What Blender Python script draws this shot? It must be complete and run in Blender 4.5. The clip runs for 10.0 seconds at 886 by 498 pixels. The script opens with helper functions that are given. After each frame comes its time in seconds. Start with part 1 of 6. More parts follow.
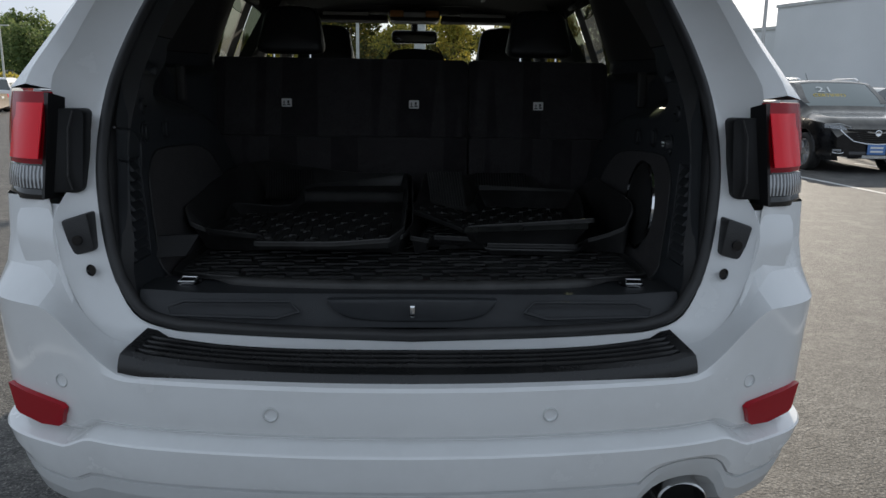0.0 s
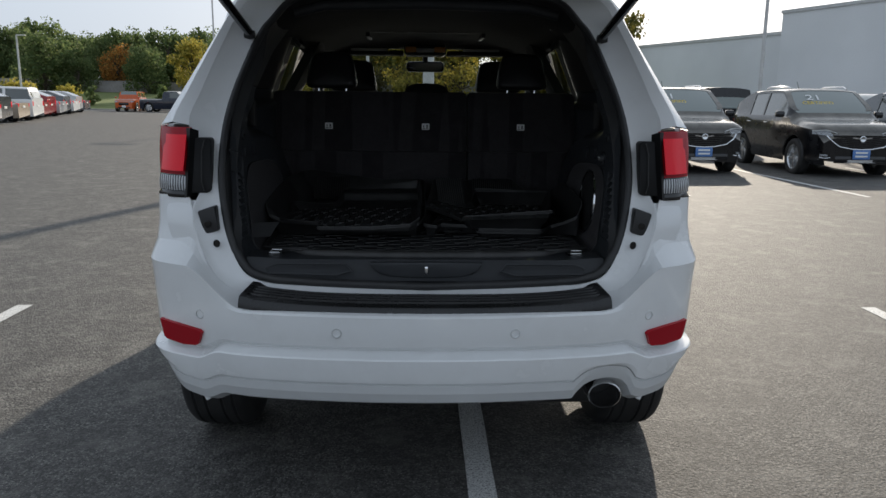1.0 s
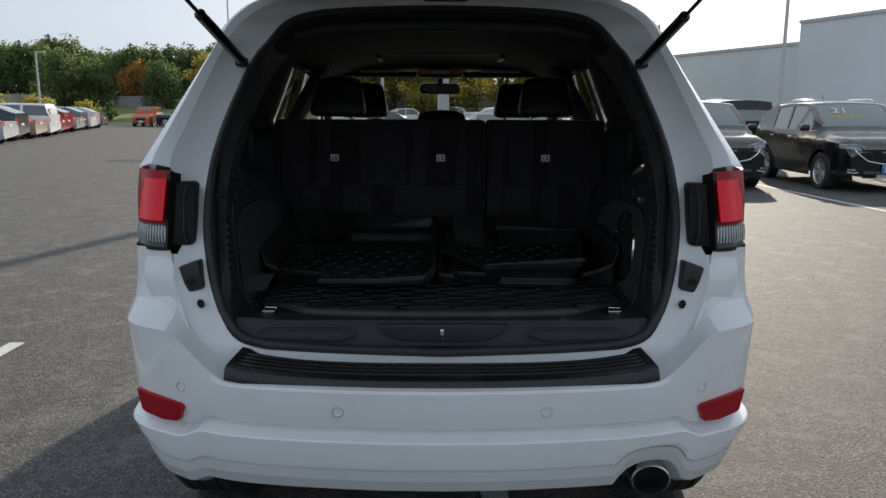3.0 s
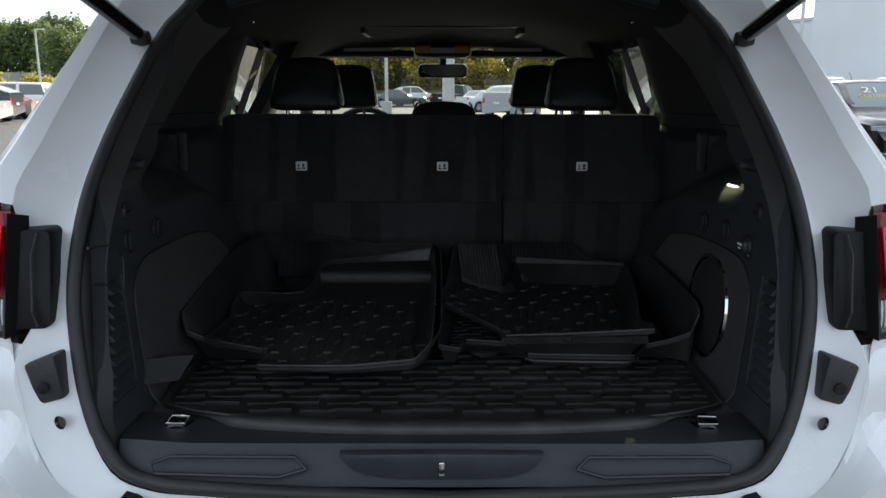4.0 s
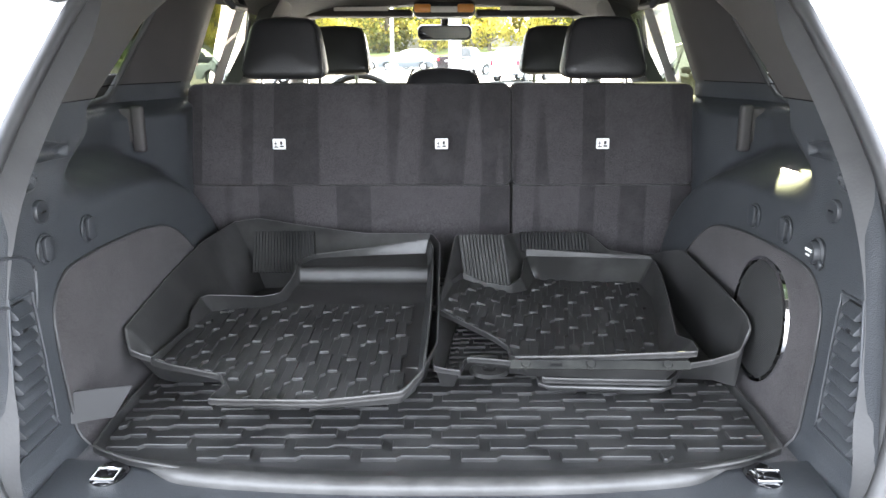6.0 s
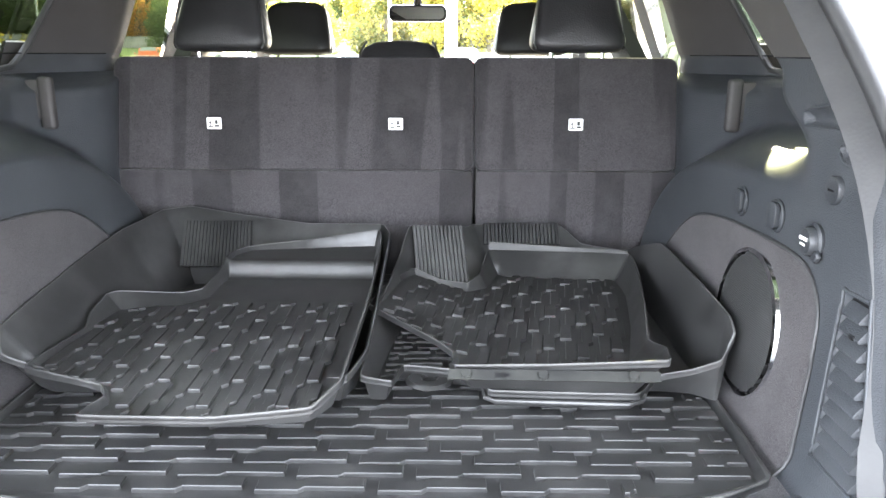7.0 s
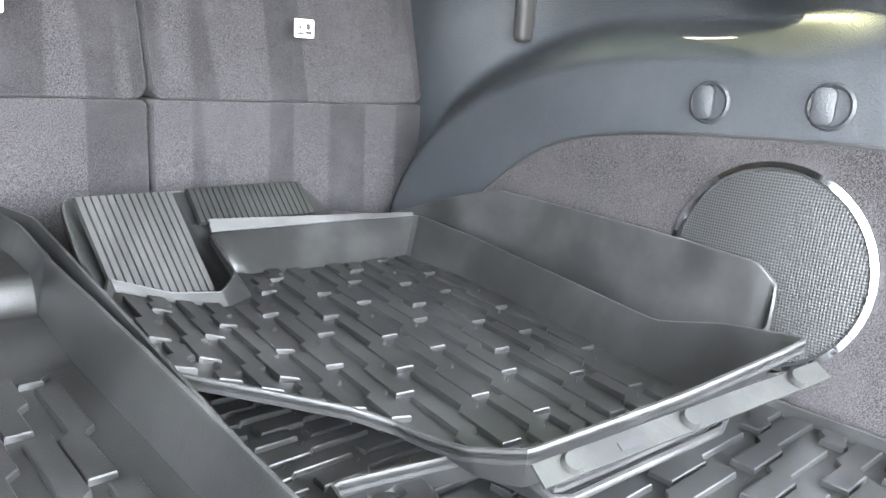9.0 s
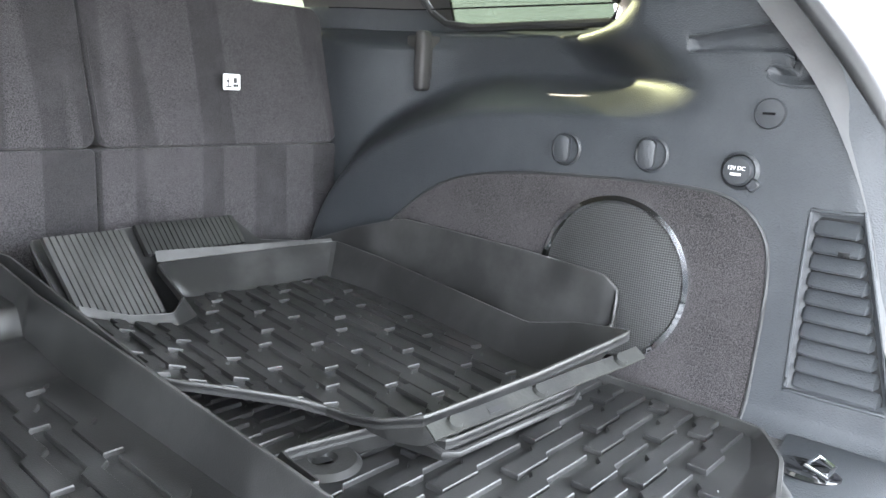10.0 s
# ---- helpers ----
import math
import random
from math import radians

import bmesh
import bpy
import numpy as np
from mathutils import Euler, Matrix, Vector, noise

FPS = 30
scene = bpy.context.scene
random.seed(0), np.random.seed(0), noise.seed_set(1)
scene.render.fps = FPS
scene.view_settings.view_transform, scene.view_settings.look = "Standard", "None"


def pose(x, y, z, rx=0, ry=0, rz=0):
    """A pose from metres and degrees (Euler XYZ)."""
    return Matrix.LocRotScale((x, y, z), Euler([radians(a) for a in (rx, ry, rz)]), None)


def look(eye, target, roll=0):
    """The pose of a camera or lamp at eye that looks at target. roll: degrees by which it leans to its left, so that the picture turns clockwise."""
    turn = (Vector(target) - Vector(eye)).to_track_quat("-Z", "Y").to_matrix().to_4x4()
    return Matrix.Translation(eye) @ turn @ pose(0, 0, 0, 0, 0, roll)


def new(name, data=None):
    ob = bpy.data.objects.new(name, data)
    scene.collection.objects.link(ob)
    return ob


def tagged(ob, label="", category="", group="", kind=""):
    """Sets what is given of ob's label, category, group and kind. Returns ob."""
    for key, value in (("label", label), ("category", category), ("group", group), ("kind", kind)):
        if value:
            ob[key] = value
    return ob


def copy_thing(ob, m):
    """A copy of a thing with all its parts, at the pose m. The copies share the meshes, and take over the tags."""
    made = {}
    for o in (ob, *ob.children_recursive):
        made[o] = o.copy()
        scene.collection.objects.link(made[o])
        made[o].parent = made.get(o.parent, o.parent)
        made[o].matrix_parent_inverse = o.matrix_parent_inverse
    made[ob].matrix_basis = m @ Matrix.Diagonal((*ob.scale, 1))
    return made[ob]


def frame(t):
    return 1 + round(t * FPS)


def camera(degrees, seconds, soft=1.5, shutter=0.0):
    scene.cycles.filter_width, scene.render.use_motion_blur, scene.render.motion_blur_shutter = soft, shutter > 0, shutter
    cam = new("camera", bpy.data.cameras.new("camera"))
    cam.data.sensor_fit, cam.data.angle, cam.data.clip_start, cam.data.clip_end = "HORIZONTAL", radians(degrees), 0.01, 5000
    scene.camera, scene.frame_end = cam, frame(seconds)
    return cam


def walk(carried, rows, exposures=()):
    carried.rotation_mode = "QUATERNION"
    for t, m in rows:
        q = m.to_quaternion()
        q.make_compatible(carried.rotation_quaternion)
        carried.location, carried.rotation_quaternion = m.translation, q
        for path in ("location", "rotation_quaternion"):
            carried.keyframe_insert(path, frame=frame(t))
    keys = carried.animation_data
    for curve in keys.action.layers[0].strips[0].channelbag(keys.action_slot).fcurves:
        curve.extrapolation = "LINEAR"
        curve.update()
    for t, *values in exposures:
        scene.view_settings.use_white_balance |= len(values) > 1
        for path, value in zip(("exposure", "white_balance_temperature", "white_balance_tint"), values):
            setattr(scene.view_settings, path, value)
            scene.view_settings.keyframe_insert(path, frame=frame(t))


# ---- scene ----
cam = camera(61.0, 10.0)
PATH = [
    (0, (0.0, -0.02, 1.317), (0.08, 1.937, 0.912), 0.9),
    (0.5, (-0.008, -0.49, 1.36), (0.067, 1.467, 0.957), 0.9),
    (1, (-0.015, -0.874, 1.409), (0.041, 1.086, 1.017), 0.6),
    (1.5, (0.004, -1.117, 1.44), (0.043, 0.847, 1.064), 0.4),
    (2, (0.004, -1.142, 1.452), (0.033, 0.824, 1.089), 0.4),
    (2.2, (0.006, -1.1, 1.452), (0.029, 0.868, 1.094), 0.3),
    (3.3, (-0.019, -0.235, 1.511), (-0.012, 1.731, 1.144), 0.1),
    (3.5, (0.0, -0.058, 1.53), (-0.001, 1.904, 1.145), 0.0),
    (4, (0.001, 0.317, 1.527), (0.002, 2.273, 1.109), 0.1),
    (4.5, (0.011, 0.572, 1.543), (0.008, 2.519, 1.087), 0.0),
    (5, (0.039, 0.659, 1.541), (0.025, 2.599, 1.056), -0.1),
    (5.5, (0.025, 0.648, 1.537), (0.013, 2.584, 1.035), -0.2),
    (5.7, (0.023, 0.641, 1.536), (0.007, 2.576, 1.029), -0.3),
    (6.8, (0.092, 0.776, 1.484), (0.065, 2.709, 0.972), 0.4),
    (7, (0.139, 0.86, 1.454), (0.122, 2.795, 0.947), 0.2),
    (7.5, (0.143, 1.142, 1.334), (0.421, 3.066, 0.86), 1.6),
    (8, (0.047, 1.468, 1.241), (0.703, 3.302, 0.787), 2.6),
    (8.5, (-0.059, 1.703, 1.205), (0.966, 3.36, 0.753), 3.2),
    (9, (-0.227, 1.675, 1.223), (1.087, 3.11, 0.76), 3.4),
    (9.5, (-0.342, 1.571, 1.275), (1.082, 2.906, 0.838), 3.1),
    (10, (-0.37, 1.521, 1.286), (1.107, 2.803, 0.868), 3.1),
]
EXPOSURES = [(0.0, 0.0, 6550, 11), (1.0, -0.05, 6550, 11), (2.2, -0.05, 6550, 11), (3.5, 0.0, 6550, 11), (4.0, 0.95, 6550, 11), (4.5, 2.72, 6900, 12), (5.0, 4.3, 6950, 14), (5.5, 4.68, 7000, 15), (7.0, 5.42, 7100, 15), (7.5, 5.92, 7100, 14), (8.0, 5.85, 7400, 14), (8.5, 6.15, 7250, 14), (9.0, 6.5, 7150, 13), (9.5, 6.15, 7100, 13), (10.0, 5.52, 7100, 13)]
walk(cam, [(t, look(eye, target, roll)) for t, eye, target, roll in PATH], EXPOSURES)

# ---------------------------------------------------------------- daylight
SUN_AZ, SUN_EL = math.atan2(0.29, 0.957), radians(22.5)
world = bpy.data.worlds.new("sky")
scene.world = world
world.use_nodes = True
_n = world.node_tree.nodes
_sky = _n.new("ShaderNodeTexSky")
_sky.sky_type, _sky.sun_disc = "NISHITA", False
_sky.sun_elevation, _sky.sun_rotation = SUN_EL, SUN_AZ
_sky.air_density, _sky.dust_density, _sky.ozone_density = 1.0, 3.5, 1.0
_hsv = _n.new("ShaderNodeHueSaturation")
_hsv.inputs["Saturation"].default_value = 0.45
world.node_tree.links.new(_sky.outputs[0], _hsv.inputs["Color"])
# thin high cloud over the clear sky
_cloud = _n.new("ShaderNodeMix")
_cloud.data_type = "RGBA"
_cloud.inputs[0].default_value = 0.72
_cloud.inputs[7].default_value = (6.6, 7.8, 9.3, 1)
world.node_tree.links.new(_hsv.outputs[0], _cloud.inputs[6])
world.node_tree.links.new(_cloud.outputs[2], _n["Background"].inputs["Color"])
_n["Background"].inputs["Strength"].default_value = 0.10
sun = new("sun", bpy.data.lights.new("sun", "SUN"))
sun.data.energy, sun.data.angle, sun.data.color = 5.0, radians(0.8), (1.0, 0.90, 0.75)
_d = Vector((math.sin(SUN_AZ) * math.cos(SUN_EL), math.cos(SUN_AZ) * math.cos(SUN_EL), math.sin(SUN_EL)))
sun.matrix_world = look(_d * 60, (0, 0, 0))


# ---------------------------------------------------------------- materials
class Mat:
    """A node material with a Principled shader and a few procedural layers."""

    def __init__(self, name, color, rough=0.5, metal=0.0, coat=0.0, spec=0.5):
        self.m = bpy.data.materials.new(name)
        self.m.use_nodes = True
        self.t = self.m.node_tree
        self.p = self.t.nodes["Principled BSDF"]
        self.p.inputs["Base Color"].default_value = (*color, 1)
        self.p.inputs["Roughness"].default_value = rough
        self.p.inputs["Metallic"].default_value = metal
        self.p.inputs["Coat Weight"].default_value = coat
        self.p.inputs["Coat Roughness"].default_value = 0.04
        self.p.inputs["Specular IOR Level"].default_value = spec
        self.normal = None

    def add(self, kind, **values):
        n = self.t.nodes.new(kind)
        for k, v in values.items():
            n.inputs[k.replace("_", " ")].default_value = v
        return n

    def link(self, a, b):
        self.t.links.new(a, b)

    def coords(self, world_space=True):
        if world_space:
            return self.t.nodes.new("ShaderNodeNewGeometry").outputs["Position"]
        return self.t.nodes.new("ShaderNodeTexCoord").outputs["Object"]

    def noise(self, scale, detail=4.0, rough=0.55, world_space=True):
        n = self.add("ShaderNodeTexNoise", Scale=scale, Detail=detail, Roughness=rough)
        self.link(self.coords(world_space), n.inputs["Vector"])
        return n.outputs["Fac"]

    def ramp(self, fac, stops):
        n = self.t.nodes.new("ShaderNodeValToRGB")
        e = n.color_ramp.elements
        while len(e) < len(stops):
            e.new(0.5)
        for el, (pos, col) in zip(e, stops):
            el.position, el.color = pos, (*col, 1)
        self.link(fac, n.inputs[0])
        return n.outputs[0]

    def mix(self, fac, a, b, mode="MIX"):
        n = self.t.nodes.new("ShaderNodeMix")
        n.data_type, n.blend_type = "RGBA", mode
        for s, v in ((n.inputs[0], fac), (n.inputs[6], a), (n.inputs[7], b)):
            if isinstance(v, (int, float)):
                s.default_value = v
            elif isinstance(v, tuple):
                s.default_value = (*v, 1)
            else:
                self.link(v, s)
        return n.outputs[2]

    def color(self, out):
        self.link(out, self.p.inputs["Base Color"])
        return self

    def rough(self, fac, lo, hi):
        n = self.add("ShaderNodeMapRange", To_Min=lo, To_Max=hi)
        self.link(fac, n.inputs[0])
        self.link(n.outputs[0], self.p.inputs["Roughness"])
        return self

    def bump(self, height, strength, distance):
        n = self.add("ShaderNodeBump", Strength=strength, Distance=distance)
        self.link(height, n.inputs["Height"])
        if self.normal:
            self.link(self.normal, n.inputs["Normal"])
        self.normal = n.outputs[0]
        self.link(self.normal, self.p.inputs["Normal"])
        return self

    def voronoi(self, scale, feature="F1", world_space=True):
        n = self.add("ShaderNodeTexVoronoi", Scale=scale)
        n.feature = feature
        self.link(self.coords(world_space), n.inputs["Vector"])
        return n.outputs["Distance"]


def speckled(name, dark, light, scale, big, rough, bump=0.3, distance=0.002, spec=0.5):
    m = Mat(name, dark, rough, spec=spec)
    fine, broad = m.noise(scale, 3, 0.65), m.noise(big, 3, 0.5)
    c = m.ramp(fine, [(0.3, dark), (0.7, light)])
    mid = tuple(0.5 * (a + b) for a, b in zip(dark, light))
    c = m.mix(m.ramp(broad, [(0.35, (0, 0, 0)), (0.7, (0.55, 0.55, 0.55))]), c, tuple(v * 0.7 for v in mid))
    return m.color(c).bump(fine, bump, distance)


def paint(name, color, rough=0.2, dirt=0.12):
    m = Mat(name, color, rough, coat=0.7)
    m.bump(m.noise(900, 2), 0.02, 0.0004)
    dust = m.noise(7, 5, 0.6)
    m.color(m.mix(m.ramp(dust, [(0.45, (0, 0, 0)), (0.75, (dirt, dirt, dirt))]), color, (0.35, 0.33, 0.3)))
    m.rough(dust, rough * 0.8, rough * 1.5)
    return m


def grained(name, dark, light, rough, cell=420.0, depth=0.5, smudge=0.3):
    """Moulded plastic or rubber with a leather grain and dull smudges."""
    m = Mat(name, dark, rough)
    m.bump(m.voronoi(cell), depth, 0.0014)
    s = m.noise(9, 5, 0.62)
    m.color(m.mix(m.ramp(s, [(0.42, (0, 0, 0)), (0.72, (1, 1, 1))]), dark, light))
    m.rough(s, rough - smudge * 0.25, rough + smudge * 0.5)
    return m


def carpet(name, dark, light):
    m = Mat(name, dark, 0.95, spec=0.15)
    fine, broad = m.noise(620, 2, 0.9), m.noise(11, 4, 0.6)
    c = m.ramp(fine, [(0.40, dark), (0.62, light)])
    m.color(m.mix(m.ramp(broad, [(0.4, (0, 0, 0)), (0.7, (0.35, 0.35, 0.35))]), c, light))
    m.p.inputs["Sheen Weight"].default_value = 0.08
    m.p.inputs["Sheen Roughness"].default_value = 0.5
    return m.bump(fine, 0.8, 0.002)


M = {}
M["white_paint"] = paint("white_paint", (0.78, 0.79, 0.79), 0.22)
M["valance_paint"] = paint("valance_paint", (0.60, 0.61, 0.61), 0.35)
M["seam_sealer"] = speckled("seam_sealer", (0.52, 0.53, 0.52), (0.66, 0.67, 0.66), 60, 6, 0.45, 0.15)
M["black_plastic"] = grained("black_plastic", (0.022, 0.022, 0.023), (0.03, 0.03, 0.03), 0.42)
M["pad_black"] = grained("pad_black", (0.010, 0.010, 0.0105), (0.016, 0.016, 0.0165), 0.24, 300, 0.1)
M["lamp_black"] = Mat("lamp_black", (0.006, 0.006, 0.0065), 0.45, spec=0.25)
M["gloss_black"] = Mat("gloss_black", (0.008, 0.008, 0.009), 0.08, coat=0.3)
M["trim_plastic"] = grained("trim_plastic", (0.030, 0.033, 0.037), (0.041, 0.044, 0.048), 0.47, 420, 0.34)
M["trim_plastic"].p.inputs["Specular IOR Level"].default_value = 0.4
M["pillar_plastic"] = grained("pillar_plastic", (0.040, 0.037, 0.036), (0.052, 0.048, 0.046), 0.55, 600, 0.25)
M["sill_plastic"] = grained("sill_plastic", (0.02, 0.022, 0.025), (0.028, 0.03, 0.033), 0.4, 500, 0.3)
M["seal_rubber"] = grained("seal_rubber", (0.02, 0.02, 0.021), (0.035, 0.035, 0.035), 0.5, 200, 0.1)
M["mat_rubber"] = grained("mat_rubber", (0.017, 0.0168, 0.0167), (0.040, 0.0395, 0.039), 0.30, 700, 0.10, 0.35)
M["liner_rubber"] = grained("liner_rubber", (0.014, 0.014, 0.0142), (0.031, 0.0306, 0.0302), 0.34, 700, 0.10, 0.35)
# worn rubber, lightened further for the light that rims and lips catch
M["lit_worn_rubber"] = grained("lit_worn_rubber", (0.026, 0.0256, 0.025), (0.060, 0.059, 0.0575), 0.42, 260, 0.12, 0.35)
M["rib_rubber"] = grained("rib_rubber", (0.075, 0.0735, 0.071), (0.135, 0.132, 0.127), 0.5, 260, 0.12, 0.35)
M["scuffed_plastic"] = grained("scuffed_plastic", (0.012, 0.0122, 0.0118), (0.034, 0.035, 0.031), 0.72, 300, 0.15, 0.3)
M["scuffed_plastic"].p.inputs["Specular IOR Level"].default_value = 0.25
M["carpet"] = carpet("carpet", (0.04, 0.038, 0.041), (0.115, 0.11, 0.116))
M["side_carpet"] = carpet("side_carpet", (0.006, 0.0054, 0.0058), (0.064, 0.058, 0.060))
# brushed nap: broad slanting bands where the pile lies the other way
_s = Mat("seat_carpet", (0.05, 0.05, 0.05), 0.95, spec=0.15)
_fi, _br = _s.noise(620, 2, 0.9), _s.noise(13, 4, 0.6)
_mp = _s.t.nodes.new("ShaderNodeMapping")
_mp.inputs["Scale"].default_value, _mp.inputs["Rotation"].default_value = (1.0, 0.0, 0.03), (0.0, 0.13, 0.0)
_s.link(_s.coords(), _mp.inputs["Vector"])
_oi = _s.t.nodes.new("ShaderNodeObjectInfo")
_mp2 = _s.t.nodes.new("ShaderNodeVectorMath")
_mp2.operation, _mp2.inputs[1].default_value = "MULTIPLY_ADD", (3.0, 0.0, 0.0)
_s.link(_oi.outputs["Random"], _mp2.inputs[0])
_s.link(_mp.outputs[0], _mp2.inputs[2])
_bn = _s.add("ShaderNodeTexNoise", Scale=9.5, Detail=0.6, Roughness=0.5)
_s.link(_mp2.outputs[0], _bn.inputs["Vector"])
_cc = _s.ramp(_fi, [(0.40, (0.017, 0.0157, 0.0165)), (0.62, (0.082, 0.0762, 0.080))])
_cc = _s.mix(_s.ramp(_bn.outputs["Fac"], [(0.51, (0, 0, 0)), (0.53, (0.62, 0.62, 0.62))]), _cc, (0.018, 0.0167, 0.018))
_s.color(_s.mix(_s.ramp(_br, [(0.45, (0, 0, 0)), (0.75, (0.3, 0.3, 0.3))]), _cc, (0.075, 0.07, 0.074)))
_s.p.inputs["Sheen Weight"].default_value = 0.10
_s.bump(_fi, 0.8, 0.002)
M["seat_carpet"] = _s
M["headliner"] = speckled("headliner", (0.02, 0.02, 0.021), (0.03, 0.03, 0.031), 400, 5, 0.9, 0.4)
M["leather"] = grained("leather", (0.016, 0.016, 0.017), (0.024, 0.024, 0.025), 0.42, 260, 0.3)
M["chrome"] = Mat("chrome", (0.75, 0.76, 0.77), 0.08, 1.0)
M["steel"] = Mat("steel", (0.55, 0.55, 0.55), 0.25, 1.0)
M["tyre"] = grained("tyre", (0.014, 0.014, 0.014), (0.03, 0.029, 0.028), 0.7, 120, 0.2)
M["alloy"] = Mat("alloy", (0.62, 0.63, 0.64), 0.25, 0.9)
M["dark_metal"] = speckled("dark_metal", (0.02, 0.02, 0.02), (0.04, 0.038, 0.036), 60, 6, 0.6)
M["label_white"] = Mat("label_white", (0.8, 0.8, 0.78), 0.35)
M["label_ink"] = Mat("label_ink", (0.03, 0.03, 0.03), 0.5)
M["red_ink"] = Mat("red_ink", (0.62, 0.05, 0.04), 0.4)
M["blue_ink"] = Mat("blue_ink", (0.1, 0.22, 0.5), 0.4)
M["yellow_ink"] = Mat("yellow_ink", (0.7, 0.5, 0.05), 0.5)


def lens(name, color, rough, depth):
    m = Mat(name, color, rough, coat=0.1, spec=0.25)
    w = m.add("ShaderNodeTexWave", Scale=45.0, Distortion=0.0)
    m.link(m.coords(), w.inputs["Vector"])
    return m.bump(w.outputs["Fac"], depth, 0.002)


M["red_lens"] = lens("red_lens", (0.95, 0.010, 0.028), 0.2, 0.04)
M["dark_red"] = Mat("dark_red", (0.36, 0.004, 0.014), 0.22, spec=0.25)
_cl = Mat("clear_lens", (0.5, 0.5, 0.5), 0.12, coat=0.6)
_wv = _cl.add("ShaderNodeTexWave", Scale=32.0, Distortion=1.5)
_cl.link(_cl.coords(), _wv.inputs["Vector"])
_cl.color(_cl.ramp(_wv.outputs["Fac"], [(0.25, (0.05, 0.052, 0.055)), (0.85, (0.50, 0.52, 0.54))])).bump(_wv.outputs["Fac"], 0.6, 0.003)
M["clear_lens"] = _cl


def glass(name, tint, rough=0.0):
    m = Mat(name, tint, rough)
    tr, gl = m.t.nodes.new("ShaderNodeBsdfTransparent"), m.add("ShaderNodeBsdfGlossy", Roughness=0.02)
    tr.inputs["Color"].default_value = (*tint, 1)
    lw = m.add("ShaderNodeLayerWeight", Blend=0.5)
    po = m.t.nodes.new("ShaderNodeMath")
    po.operation, po.inputs[1].default_value = "POWER", 4.0
    m.link(lw.outputs["Facing"], po.inputs[0])
    fr = m.add("ShaderNodeMapRange", To_Min=0.05, To_Max=0.8)
    m.link(po.outputs[0], fr.inputs[0])
    mx = m.t.nodes.new("ShaderNodeMixShader")
    m.link(fr.outputs[0], mx.inputs[0])
    m.link(tr.outputs[0], mx.inputs[1])
    m.link(gl.outputs[0], mx.inputs[2])
    m.link(mx.outputs[0], m.t.nodes["Material Output"].inputs["Surface"])
    return m


M["privacy_glass"] = glass("privacy_glass", (0.11, 0.127, 0.086))
M["quarter_glass"] = glass("quarter_glass", (0.034, 0.041, 0.029))
M["clear_glass"] = glass("clear_glass", (0.82, 0.86, 0.82))
M["far_glass"] = Mat("far_glass", (0.05, 0.06, 0.055), 0.03, coat=1.0, spec=0.9)
M["screen_glass"] = Mat("screen_glass", (0.17, 0.195, 0.18), 0.05, 0.35, coat=1.0, spec=0.8)
M["mirror"] = Mat("mirror", (0.85, 0.86, 0.86), 0.02, 1.0)
M["amber"] = Mat("amber", (0.75, 0.32, 0.08), 0.3)
M["visor_white"] = Mat("visor_white", (0.5, 0.5, 0.48), 0.5)


def grille(name):
    m = Mat(name, (0.02, 0.02, 0.021), 0.5)
    sep = m.t.nodes.new("ShaderNodeSeparateXYZ")
    m.link(m.coords(), sep.inputs[0])

    def calc(op, a, b):
        n = m.t.nodes.new("ShaderNodeMath")
        n.operation = op
        for sock_, v in ((n.inputs[0], a), (n.inputs[1], b)):
            if isinstance(v, float):
                sock_.default_value = v
            else:
                m.link(v, sock_)
        return n.outputs[0]
    u = calc("SINE", calc("MULTIPLY", calc("ADD", sep.outputs["Y"], sep.outputs["Z"]), 900.0), 0.0)
    w = calc("SINE", calc("MULTIPLY", calc("SUBTRACT", sep.outputs["Y"], sep.outputs["Z"]), 900.0), 0.0)
    v = calc("MULTIPLY", u, w)
    m.color(m.ramp(v, [(0.0, (0.042, 0.042, 0.042)), (0.07, (0.002, 0.002, 0.002))]))
    return m.bump(v, 0.4, 0.001)


M["speaker_mesh"] = grille("speaker_mesh")

# asphalt: coarse light stones in a dark binder, patched and worn
_a = Mat("asphalt", (0.06, 0.06, 0.06), 0.76, spec=0.5)
_stone, _fine, _worn = _a.voronoi(75.0), _a.noise(75, 5, 0.85), _a.noise(0.6, 6, 0.62)
_c = _a.ramp(_fine, [(0.43, (0.008, 0.008, 0.008)), (0.60, (0.170, 0.164, 0.152))])
_c = _a.mix(_a.ramp(_stone, [(0.14, (0.85, 0.85, 0.85)), (0.32, (0, 0, 0))]), _c, (0.31, 0.295, 0.265))
_c = _a.mix(_a.ramp(_worn, [(0.36, (0, 0, 0)), (0.68, (0.4, 0.4, 0.4))]), _c, (0.085, 0.082, 0.077))
_c = _a.mix(_a.ramp(_a.noise(24, 3, 0.6), [(0.40, (0.62, 0.62, 0.62)), (0.56, (0, 0, 0))]), _c, (0.028, 0.027, 0.025))
_c = _a.mix(_a.ramp(_a.noise(2.6, 4, 0.7), [(0.36, (0.42, 0.42, 0.42)), (0.50, (0, 0, 0))]), _c, (0.035, 0.034, 0.032))
_c = _a.mix(_a.ramp(_a.noise(3.1, 4, 0.7), [(0.52, (0, 0, 0)), (0.68, (0.4, 0.4, 0.4))]), _c, (0.20, 0.19, 0.172))
_vc = _a.add("ShaderNodeTexVoronoi", Scale=0.13)
_vc.feature = "DISTANCE_TO_EDGE"
_wob = _a.add("ShaderNodeTexNoise", Scale=0.5, Detail=6.0, Roughness=0.65)
_geo = _a.coords()
_a.link(_geo, _wob.inputs["Vector"])
